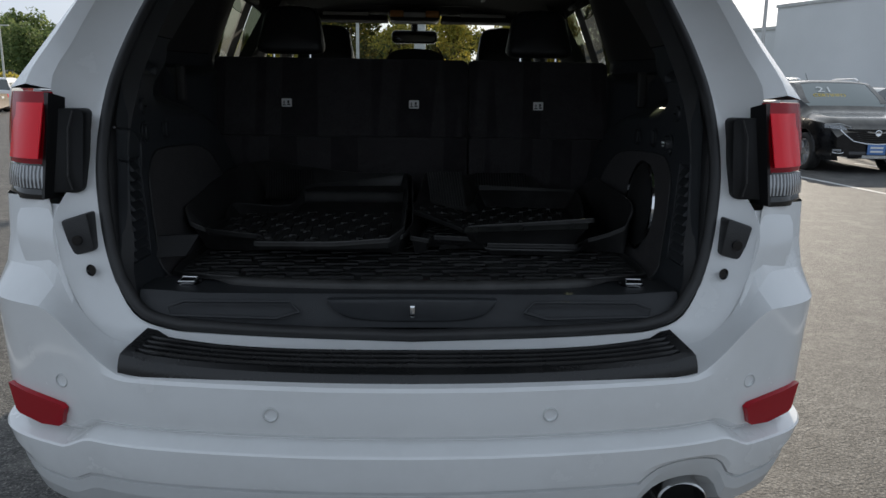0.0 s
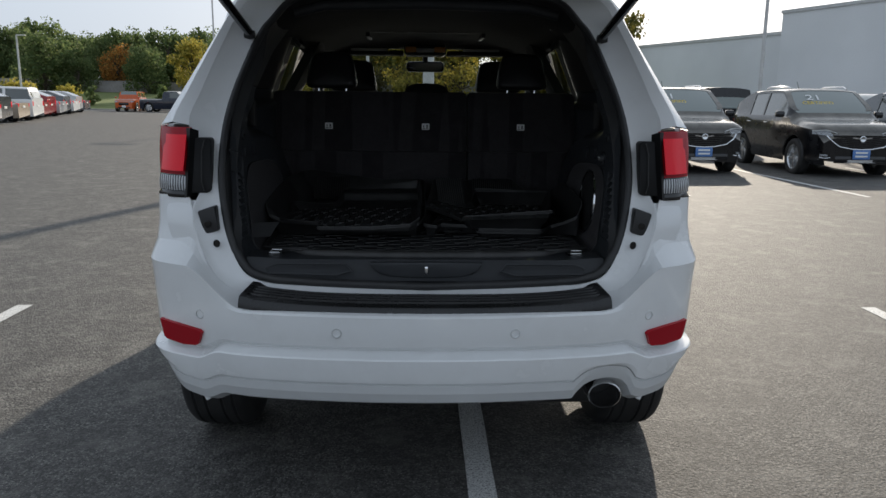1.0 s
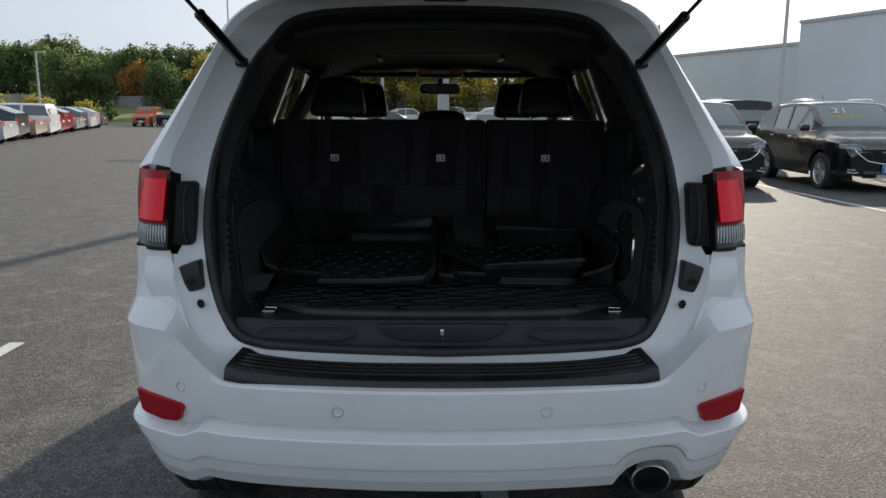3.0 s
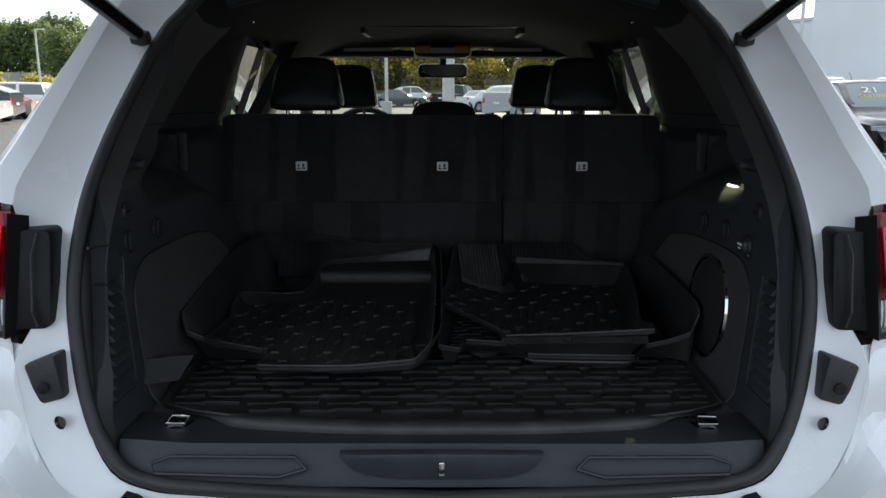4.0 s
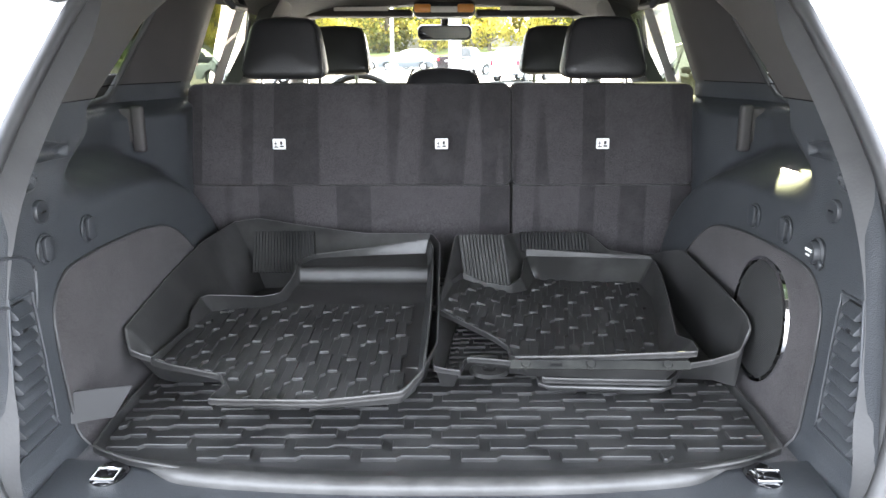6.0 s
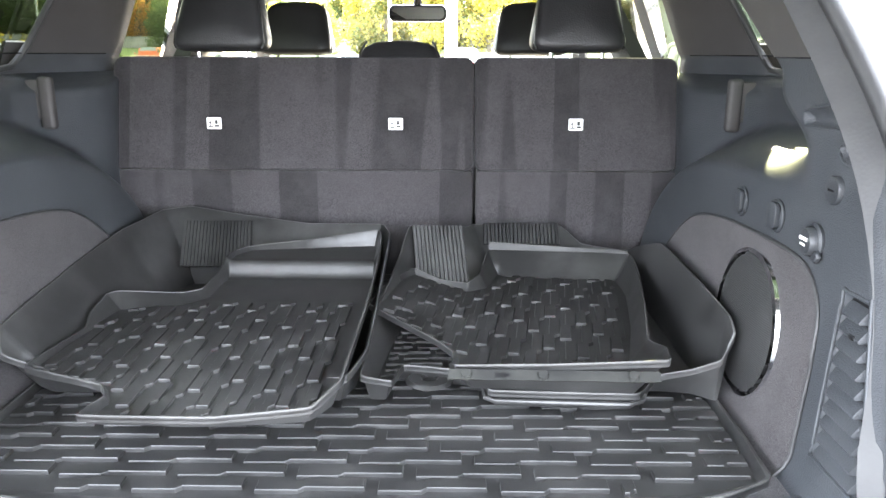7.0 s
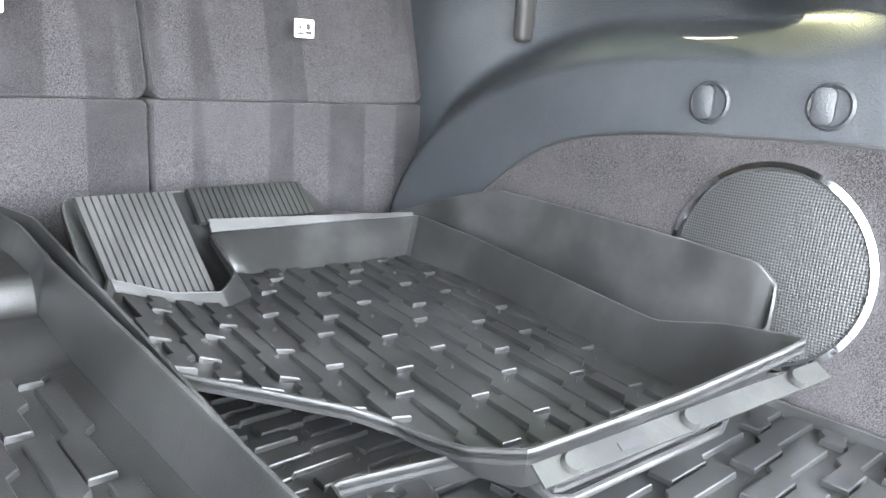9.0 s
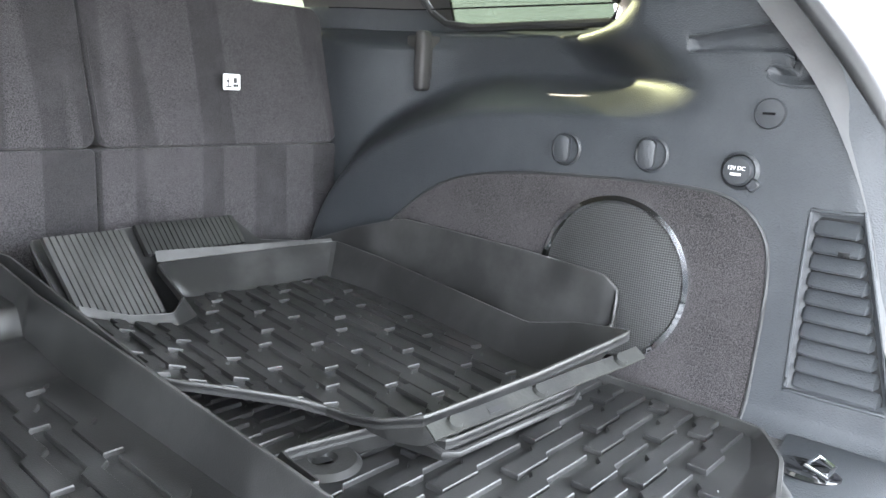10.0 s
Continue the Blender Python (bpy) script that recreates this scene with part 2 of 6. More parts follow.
_va = _a.t.nodes.new("ShaderNodeVectorMath")
_va.operation, _va.inputs[1].default_value = "MULTIPLY_ADD", (5.0, 5.0, 0.0)
_a.link(_wob.outputs["Color"], _va.inputs[0])
_a.link(_geo, _va.inputs[2])
_a.link(_va.outputs[0], _vc.inputs["Vector"])
_patchy = _a.mix(1.0, _a.ramp(_vc.outputs["Distance"], [(0.0, (0.6, 0.6, 0.6)), (0.0025, (0, 0, 0))]), _a.ramp(_a.noise(0.2, 2), [(0.48, (0, 0, 0)), (0.6, (1, 1, 1))]), "MULTIPLY")
_c = _a.mix(_patchy, _c, (0.03, 0.03, 0.03))
# paving seam across the bays
_sx = _a.t.nodes.new("ShaderNodeSeparateXYZ")
_a.link(_va.outputs[0], _sx.inputs[0])
_sm = _a.add("ShaderNodeMapRange", From_Min=6.94, From_Max=6.99)
_sm.clamp = True
_a.link(_sx.outputs["Y"], _sm.inputs[0])
_c = _a.mix(_a.ramp(_sm.outputs[0], [(0.0, (0, 0, 0)), (0.45, (0.55, 0.55, 0.55)), (0.55, (0.55, 0.55, 0.55)), (1.0, (0, 0, 0))]), _c, (0.02, 0.02, 0.02))
_a.color(_c).bump(_fine, 0.6, 0.006).bump(_stone, 0.6, 0.006)
M["asphalt"] = _a
_l = Mat("line_paint", (0.7, 0.7, 0.68), 0.7)
_w = _l.noise(120, 4, 0.75)
_l.color(_l.ramp(_w, [(0.38, (0.16, 0.16, 0.155)), (0.52, (0.66, 0.66, 0.64))])).bump(_w, 0.4, 0.003)
M["line_paint"] = _l
M["concrete"] = speckled("concrete", (0.36, 0.35, 0.33), (0.5, 0.48, 0.45), 30, 0.4, 0.85)
M["fence_concrete"] = speckled("fence_concrete", (0.3, 0.28, 0.27), (0.42, 0.4, 0.39), 3, 0.2, 0.9)
M["panel_wall"] = speckled("panel_wall", (0.76, 0.77, 0.77), (0.82, 0.825, 0.825), 12, 0.1, 0.6, 0.1)
M["panel_wall_pale"] = speckled("panel_wall_pale", (0.80, 0.81, 0.81), (0.85, 0.855, 0.855), 12, 0.1, 0.6, 0.1)
M["pole_grey"] = speckled("pole_grey", (0.55, 0.55, 0.54), (0.68, 0.68, 0.66), 14, 2, 0.5, 0.1)
M["grass"] = speckled("grass", (0.08, 0.115, 0.03), (0.20, 0.23, 0.07), 6, 0.12, 0.95, 0.8, 0.05)
M["bark"] = speckled("bark", (0.07, 0.055, 0.04), (0.16, 0.13, 0.1), 9, 1, 0.95, 0.8, 0.03)


def leaves(name, a, b, c):
    m = Mat(name, a, 0.65, spec=0.25)
    info = m.t.nodes.new("ShaderNodeNewGeometry").outputs["Random Per Island"]
    col = m.ramp(info, [(0.0, a), (0.55, b), (1.0, c)])
    tr = m.t.nodes.new("ShaderNodeBsdfTranslucent")
    m.color(col)
    m.link(col, tr.inputs["Color"])
    mx = m.t.nodes.new("ShaderNodeMixShader")
    mx.inputs[0].default_value = 0.5
    m.link(m.p.outputs[0], mx.inputs[1])
    m.link(tr.outputs[0], mx.inputs[2])
    m.link(mx.outputs[0], m.t.nodes["Material Output"].inputs["Surface"])
    return m


M["leaf_green"] = leaves("leaf_green", (0.085, 0.13, 0.05), (0.14, 0.19, 0.07), (0.22, 0.255, 0.10))
M["leaf_olive"] = leaves("leaf_olive", (0.06, 0.07, 0.02), (0.12, 0.12, 0.03), (0.22, 0.17, 0.04))
M["leaf_yellow"] = leaves("leaf_yellow", (0.22, 0.22, 0.045), (0.40, 0.34, 0.07), (0.52, 0.41, 0.09))
M["leaf_orange"] = leaves("leaf_orange", (0.30, 0.15, 0.045), (0.48, 0.23, 0.06), (0.55, 0.33, 0.09))
for _k, _v in list(M.items()):
    M[_k] = _v.m
for _k, _col in dict(car_black=(0.006, 0.006, 0.007), car_silver=(0.45, 0.46, 0.47), car_red=(0.25, 0.02, 0.025), car_navy=(0.02, 0.025, 0.04),
                     car_white=(0.75, 0.76, 0.76), car_orange=(0.55, 0.1, 0.02), car_beige=(0.4, 0.33, 0.26), car_grey=(0.12, 0.13, 0.14)).items():
    _p = paint(_k, _col, 0.25, 0.02)
    _p.p.inputs["Coat Weight"].default_value, _p.p.inputs["Coat Roughness"].default_value = 1.0, 0.10
    _p.p.inputs["Specular IOR Level"].default_value = 0.1
    # road dust on bonnet and roof, its pale tan also standing in for sun glare
    _n = _p.t.nodes.new("ShaderNodeSeparateXYZ")
    _p.link(_p.t.nodes.new("ShaderNodeNewGeometry").outputs["Normal"], _n.inputs[0])
    _glare_film = _p.mix(1.0, _p.ramp(_n.outputs["Z"], [(0.55, (0, 0, 0)), (0.92, (0.75, 0.75, 0.75))]), _p.ramp(_p.noise(3.0, 5, 0.6), [(0.3, (0.5, 0.5, 0.5)), (0.65, (1, 1, 1))]), "MULTIPLY")
    _p.color(_p.mix(_glare_film, _p.p.inputs["Base Color"].links[0].from_socket, (0.34, 0.31, 0.26)))
    M[_k] = _p.m


# ---------------------------------------------------------------- mesh helpers
def part(name, bm, material, parent=None, label="", smooth=40.0):
    """Links a bmesh as one mesh object under a thing or a part; places are the world's."""
    me = bpy.data.meshes.new(name)
    bm.normal_update()
    bm.to_mesh(me)
    bm.free()
    if smooth:
        me.polygons.foreach_set("use_smooth", [True] * len(me.polygons))
        me.set_sharp_from_angle(angle=radians(smooth))
    me.materials.append(M[material])
    ob = new(name, me)
    if parent is not None:
        ob.parent = parent
        if parent.type == "EMPTY":
            ob.matrix_parent_inverse = Matrix.Translation(-parent.location)
    if label:
        ob["label"] = label
    return ob


def thing(name, base, label, category, group="", kind=""):
    ob = new(name)
    ob.location = base
    ob.empty_display_size = 0.1
    return tagged(ob, label, category, group, kind)


def solo(name, bm, material, label, category, group="", kind="", smooth=40.0):
    return tagged(part(name, bm, material, None, "", smooth), label, category, group, kind)


def join(*bms):
    out = bmesh.new()
    for b in bms:
        me = bpy.data.meshes.new("tmp")
        b.to_mesh(me)
        b.free()
        out.from_mesh(me)
        bpy.data.meshes.remove(me)
    return out


def bevel(bm, width, segments=2, angle=30.0):
    edges = [e for e in bm.edges if len(e.link_faces) == 2 and e.calc_face_angle(0) > radians(angle)]
    bmesh.ops.bevel(bm, geom=edges, offset=width, segments=segments, affect="EDGES", profile=0.5)
    return bm


def box(x0, x1, y0, y1, z0, z1, r=0.0, seg=2, m=None):
    bm = bmesh.new()
    bmesh.ops.create_cube(bm, size=1.0)
    for v in bm.verts:
        v.co = Vector((x0 + (v.co.x + 0.5) * (x1 - x0), y0 + (v.co.y + 0.5) * (y1 - y0), z0 + (v.co.z + 0.5) * (z1 - z0)))
    if r:
        bevel(bm, r, seg)
    if m:
        bm.transform(m)
    return bm


def grid(fn, nu, nv, wrap_u=False, flip=False):
    """A sheet of nu by nv points fn(i, j)."""
    bm = bmesh.new()
    vs = [[bm.verts.new(fn(i, j)) for j in range(nv)] for i in range(nu)]
    for i in range(nu if wrap_u else nu - 1):
        for j in range(nv - 1):
            a = [vs[i][j], vs[(i + 1) % nu][j], vs[(i + 1) % nu][j + 1], vs[i][j + 1]]
            if len({v.co.to_tuple(5) for v in a}) > 2:
                bm.faces.new(a[::-1] if flip else a)
    bmesh.ops.remove_doubles(bm, verts=bm.verts, dist=1e-5)
    return bm


def loft(loops, wrap=False, flip=False):
    return grid(lambda i, j: loops[j][i], len(loops[0]), len(loops), wrap, flip)


def solid(bm, t):
    bmesh.ops.recalc_face_normals(bm, faces=bm.faces)
    bmesh.ops.solidify(bm, geom=bm.faces[:], thickness=t)
    return bm


def prism(outline, y0, y1, r=0.0, m=None, seg=2):
    """An outline in x and z pulled along y."""
    bm = bmesh.new()
    a = [bm.verts.new((x, y0, z)) for x, z in outline]
    f = bm.faces.new(a)
    out = bmesh.ops.extrude_face_region(bm, geom=[f])
    for v in out["geom"]:
        if isinstance(v, bmesh.types.BMVert):
            v.co.y = y1
    bmesh.ops.recalc_face_normals(bm, faces=bm.faces)
    if r:
        bevel(bm, r, seg)
    if m:
        bm.transform(m)
    return bm


def tube(points, r, n=10, closed=False):
    """A round bar along a line of points."""
    pts = [Vector(p) for p in points]
    loops = []
    k = len(pts)
    for i, p in enumerate(pts):
        a = pts[(i - 1) % k] if (closed or i > 0) else p
        b = pts[(i + 1) % k] if (closed or i < k - 1) else p
        q = (b - a).normalized().to_track_quat("Z", "Y").to_matrix()
        ri = r[i] if isinstance(r, (list, tuple)) else r
        loops.append([p + q @ Vector((ri * math.cos(2 * math.pi * j / n), ri * math.sin(2 * math.pi * j / n), 0)) for j in range(n)])
    if closed:
        loops.append(loops[0])
    bm = loft(loops, True)
    if not closed:
        bmesh.ops.holes_fill(bm, edges=[e for e in bm.edges if e.is_boundary])
    bmesh.ops.recalc_face_normals(bm, faces=bm.faces)
    return bm


def lathe(profile, n=32, m=None):
    """Radius and height pairs turned about z."""
    bm = loft([[(r * math.cos(2 * math.pi * i / n), r * math.sin(2 * math.pi * i / n), z) for i in range(n)] for r, z in profile], True)
    bmesh.ops.recalc_face_normals(bm, faces=bm.faces)
    if m:
        bm.transform(m)
    return bm


def rounded(w, h, r, n=6):
    """A rectangle with round corners, about the origin."""
    out = []
    for cx, cy, a0 in ((w / 2 - r, h / 2 - r, 0), (r - w / 2, h / 2 - r, 90), (r - w / 2, r - h / 2, 180), (w / 2 - r, r - h / 2, 270)):
        for i in range(n + 1):
            a = radians(a0 + 90 * i / n)
            out.append((cx + r * math.cos(a), cy + r * math.sin(a)))
    return out


def smoothstep(a, b, x):
    t = min(1.0, max(0.0, (x - a) / (b - a)))
    return t * t * (3 - 2 * t)


def spline(points, n):
    """n points spread along a Catmull-Rom curve through the points."""
    p = [Vector(q) for q in points]
    p = [2 * p[0] - p[1], *p, 2 * p[-1] - p[-2]]
    dense = []
    for i in range(1, len(p) - 2):
        for k in range(24):
            t = k / 24
            a, b, c, d = p[i - 1], p[i], p[i + 1], p[i + 2]
            dense.append(0.5 * (2 * b + (c - a) * t + (2 * a - 5 * b + 4 * c - d) * t * t + (3 * b - a - 3 * c + d) * t ** 3))
    dense.append(p[-2])
    run = [0.0]
    for a, b in zip(dense, dense[1:]):
        run.append(run[-1] + (b - a).length)
    out, k = [], 0
    for i in range(n):
        s = run[-1] * i / (n - 1)
        while k < len(run) - 2 and run[k + 1] < s:
            k += 1
        f = (s - run[k]) / max(1e-9, run[k + 1] - run[k])
        out.append(dense[k].lerp(dense[k + 1], min(1.0, f)))
    return out


def mirror(bm, both=True):
    """The same mesh on the other side of the car's middle; both: joined with the first."""
    other = bm.copy()
    for v in other.verts:
        v.co.x = -v.co.x
    bmesh.ops.reverse_faces(other, faces=other.faces)
    return join(bm, other) if both else other


def write(text, size, material, parent, m, name="lettering", extrude=0.0008, squeeze=1.0, shear=0.0):
    """Words in Blender's own font, as a mesh part; m puts the writing plane (x right, y up) in place."""
    cu = bpy.data.curves.new(name, "FONT")
    cu.body, cu.size, cu.extrude, cu.align_x, cu.align_y, cu.shear = text, size, extrude, "CENTER", "CENTER", shear
    tmp = new("tmp", cu)
    me = bpy.data.meshes.new_from_object(tmp)
    bpy.data.objects.remove(tmp)
    bm = bmesh.new()
    bm.from_mesh(me)
    bm.transform(m @ Matrix.Diagonal((squeeze, 1, 1, 1)))
    return part(name, bm, material, parent, "", 0)

# ---------------------------------------------------------------- ground
gb = bmesh.new()
_ys = [-700, -150, -60, -20, 0, 10, 20, 40, 60, 90, 150, 300, 700]
_xs = [-700, -150, -80, -40, -20, -10, 0, 10, 20, 40, 80, 150, 700]
_vv = [[gb.verts.new((x, y, -.03)) for y in _ys] for x in _xs]
for _i in range(len(_xs) - 1):
    for _j in range(len(_ys) - 1):
        gb.faces.new((_vv[_i][_j], _vv[_i + 1][_j], _vv[_i + 1][_j + 1], _vv[_i][_j + 1]))
solo("ground", gb, "asphalt", "worn grey asphalt of a car park", "asphalt", kind="structure", smooth=0)

# ---------------------------------------------------------------- the white car: outer body
car = thing("suv", (0, 3.8, 0), "white four-door suv with its tailgate raised, parked on asphalt", "car")

# half loops round the tailgate opening, from the middle of the sill up to the middle of the roof
SEAL = [(0, 1.564, .780), (.276, 1.567, .788), (.45, 1.570, .797), (.533, 1.572, .806), (.606, 1.581, .838), (.659, 1.609, .934),
        (.688, 1.642, 1.044), (.701, 1.678, 1.17), (.697, 1.748, 1.309), (.682, 1.839, 1.424), (.655, 1.925, 1.53), (.619, 2.016, 1.644),
        (.585, 2.057, 1.695), (.529, 2.116, 1.769), (.448, 2.142, 1.802), (.329, 2.154, 1.817), (.157, 2.16, 1.825), (0, 2.162, 1.828)]
RIDGE = [(0, 1.52, .768), (.276, 1.523, .770), (.45, 1.53, .774), (.56, 1.54, .78), (.665, 1.545, .80), (.745, 1.575, .93),
         (.770, 1.60, 1.04), (.735, 1.685, 1.17), (.798, 1.701, 1.314), (.778, 1.79, 1.425), (.75, 1.875, 1.53), (.715, 1.965, 1.644),
         (.695, 2.0, 1.695), (.66, 2.07, 1.77), (.56, 2.10, 1.83), (.40, 2.115, 1.85), (.2, 2.12, 1.86), (0, 2.12, 1.862)]
ROOF = [(.895, 1.722, 1.315), (.845, 1.81, 1.43), (.80, 1.90, 1.54), (.757, 1.985, 1.645), (.733, 2.03, 1.70), (.70, 2.09, 1.775),
        (.62, 2.14, 1.845), (.42, 2.14, 1.875), (.2, 2.14, 1.885), (0, 2.14, 1.888)]


def dense(loop, k=4):
    """The half loop with k steps from point to point, so that loops stay in step."""
    p = [Vector(q) for q in loop]
    p = [2 * p[0] - p[1], *p, 2 * p[-1] - p[-2]]
    out = []
    for i in range(1, len(p) - 2):
        a, b, c, d = p[i - 1:i + 3]
        for j in range(k):
            t = j / k
            out.append(0.5 * (2 * b + (c - a) * t + (2 * a - 5 * b + 4 * c - d) * t * t + (3 * b - a - 3 * c + d) * t ** 3))
    return out + [p[-2]]


seal_d, ridge_d, roof_d = dense(SEAL), dense(RIDGE), dense(ROOF)
inner_flange = [Vector((p.x * (0.985 - .055 * smoothstep(.85, 1.0, p.z) * (1 - smoothstep(1.55, 1.7, p.z))), p.y + 0.05, p.z + (0.004 if p.z < 1.0 else -0.01))) for p in seal_d]
channel = []
for a, b in zip(seal_d, ridge_d):
    c = a.lerp(b, 0.5)
    c.y += 0.010
    channel.append(c)
step_in = [a.lerp(b, 0.12) + Vector((0, 0.006, 0)) for a, b in zip(seal_d, ridge_d)]
step_out = [a.lerp(b, 0.9) + Vector((0, 0.004, 0)) for a, b in zip(seal_d, ridge_d)]
# the recess behind the lamp is left open: the loops from sill to lamp and from lamp to roof
opening = mirror(loft([seal_d, step_in, channel, step_out, ridge_d]))
bmesh.ops.recalc_face_normals(opening, faces=opening.faces)
part("opening_frame", opening, "white_paint", car, "white painted frame round the tailgate opening")
_inner = mirror(loft([inner_flange, [p + Vector((0, -.002, 0)) for p in seal_d]]))
bmesh.ops.recalc_face_normals(_inner, faces=_inner.faces)
part("inner_flange", _inner, "seal_rubber", car, "black flange inside the tailgate seal")
# folded flange that runs from the ridge in behind the quarter panel
_edge = [p for p in ridge_d if .79 < p.z < 1.10 and p.x > .6]
for s in (-1, 1):
    _fl = loft([[Vector((s * (p.x + a), p.y + b, p.z)) for p in _edge] for a, b in ((0, 0), (.02, .006), (.10, .05))])
    part("quarter_flange", _fl, "white_paint", car)

# roof pillars: from the ridge out to the skin, then forward along the glass house
k0 = 8 * 4
top_ridge = ridge_d[k0:]
crown = [a.lerp(b, 0.5) + Vector((0.004, -0.014, 0.01)) for a, b in zip(top_ridge, roof_d)]
BELT = dense([(.945, 0, 1.30), (.90, 0, 1.42), (.855, 0, 1.53), (.81, 0, 1.64), (.785, 0, 1.70), (.745, 0, 1.775), (.64, 0, 1.85), (.43, 0, 1.885), (.2, 0, 1.9), (0, 0, 1.902)])


def screen_y(z):
    return 4.08 + max(0.0, 1.82 - z) * 1.35


def house(y, front=False):
    out = []
    for i, p in enumerate(BELT):
        f = smoothstep(1.8, 2.6, y)
        q = roof_d[i]
        yy = max(y, q.y + 0.03 * (y - 1.9)) if not front else screen_y(p.z)
        drop = 0.05 * smoothstep(3.2, 4.1, yy) * smoothstep(1.7, 1.85, p.z)
        out.append(Vector((q.x + (p.x - q.x) * f, yy, q.z + (p.z - q.z) * f - drop)))
    return out


stations = [house(y) for y in (2.05, 2.22, 2.34, 2.48, 2.62, 2.79, 3.05, 3.35, 3.61, 3.75, 3.9, 4.04)] + [house(4.1, True)]
loops = [top_ridge, crown, roof_d, *stations]
sheet = loft(loops)


def in_window(c):
    return 1.335 < c.z < 1.735 and (2.36 + (c.z - 1.7) * 0.7 < c.y < (2.73 if c.z > 1.47 else 2.64) or 2.80 < c.y < 3.60 or 3.76 < c.y < screen_y(c.z) - 0.14) and abs(c.x) > 0.6


cut = [f for f in sheet.faces if in_window(f.calc_center_median())]
panes = bmesh.new()
for f in cut:
    panes.faces.new([panes.verts.new(v.co * 1.0 + Vector((-0.008, 0, 0))) for v in f.verts])
bmesh.ops.remove_doubles(panes, verts=panes.verts, dist=1e-4)
bmesh.ops.delete(sheet, geom=cut, context="FACES")
sheet = mirror(sheet)
bmesh.ops.recalc_face_normals(sheet, faces=sheet.faces)
_lin = sheet.copy()
bmesh.ops.delete(_lin, geom=[f for f in _lin.faces if f.calc_center_median().y < 2.42 or f.calc_center_median().z > 1.80], context="FACES")
for v in _lin.verts:
    v.co.x *= 1 - .005 / max(.3, abs(v.co.x))
    v.co.z -= .003
part("roof", sheet, "white_paint", car)
for s in (-1, 1):
    _half_lin = _lin.copy()
    bmesh.ops.delete(_half_lin, geom=[f for f in _half_lin.faces if f.calc_center_median().x * s < 0], context="FACES")
    part("frame_lining", _half_lin, "headliner", car, "black lining of the window frames")
_lin.free()
for _name, _lo, _hi, _tint in (("quarter_glass", 0, 2.77, "quarter_glass"), ("rear_door_glass", 2.77, 3.68, "privacy_glass"), ("front_door_glass", 3.68, 9, "privacy_glass")):
    _pane = panes.copy()
    bmesh.ops.delete(_pane, geom=[f for f in _pane.faces if not _lo < f.calc_center_median().y < _hi], context="FACES")
    part(_name, mirror(_pane, False), _tint, car, "dark green-tinted side glass")
    part(_name, _pane, _tint, car, "dark green-tinted side glass")
panes.free()

# windscreen and its black edge
part("windscreen", grid(lambda i, j: (-.70 + 1.4 * i / 12 + (i / 6 - 1) * .1 * j / 6, 4.08 + .86 * j / 6 - .06 * (i / 6 - 1) ** 2, 1.83 - .62 * j / 6 - .05 * (i / 6 - 1) ** 2 * (1 - j / 6)), 13, 7),
     "clear_glass", car)

# lower sides with wheel arches
WHEEL_Y = (2.40, 5.31)


def arch(y):
    z = 0.25
    for c in WHEEL_Y:
        d = 0.43 ** 2 - (y - c) ** 2
        if d > 0:
            z = max(z, 0.385 + math.sqrt(d))
    return z


SIDE = [(1.315, .943), (1.25, .958), (1.12, .965), (1.0, .968), (.85, .968), (.7, .962), (.55, .945), (.42, .925), (.34, .90), (.25, .86)]


def side_x(z):
    for (za, xa), (zb, xb) in zip(SIDE, SIDE[1:]):
        if z >= zb:
            return xa + (xb - xa) * (za - z) / (za - zb)
    return SIDE[-1][1]


def side_point(i, j):
    y = 1.90 + 4.1 * i / 90
    zt = 1.315 - 0.25 * smoothstep(4.6, 5.9, y)
    zb = arch(y)
    z = zt + (zb - zt) * j / 14
    nose = smoothstep(5.3, 6.05, y)
    return (side_x(z) * (1 - 0.14 * nose) - 0.012 * (1 - smoothstep(1.9, 2.1, y)), y, z)


part("side_panel", solid(grid(side_point, 91, 15), 0.02), "white_paint", car)
part("side_panel", solid(mirror(grid(side_point, 91, 15), False), 0.02), "white_paint", car)
# bonnet and front end
part("bonnet", solid(mirror(grid(lambda i, j: ((.93 - .12 * smoothstep(5.2, 6.1, 4.80 + 1.3 * i / 16)) * j / 8, 4.80 + 1.3 * i / 16, 1.20 + .06 * (1 - (j / 8) ** 2) - .12 * (i / 16) ** 2 - .12 * smoothstep(.85, 1, i / 16)), 17, 9)), 0.02), "white_paint", car)
part("front_bumper", box(-.82, .82, 5.95, 6.2, .34, .99, .06, 4), "white_paint", car)
part("underbody", join(box(-.8, .8, 2.85, 5.9, .3, .42, .03), box(-.56, .56, 1.75, 2.85, .42, .70, .04), box(-.62, .62, 1.62, 1.80, .52, .74, .03)), "dark_metal", car)
part("floor_pan", join(box(-.78, .78, 1.66, 4.9, .70, .74), box(-.9, .9, 2.8, 5.0, .42, .46), box(-.86, .86, 4.86, 4.9, .42, 1.22)), "dark_metal", car)

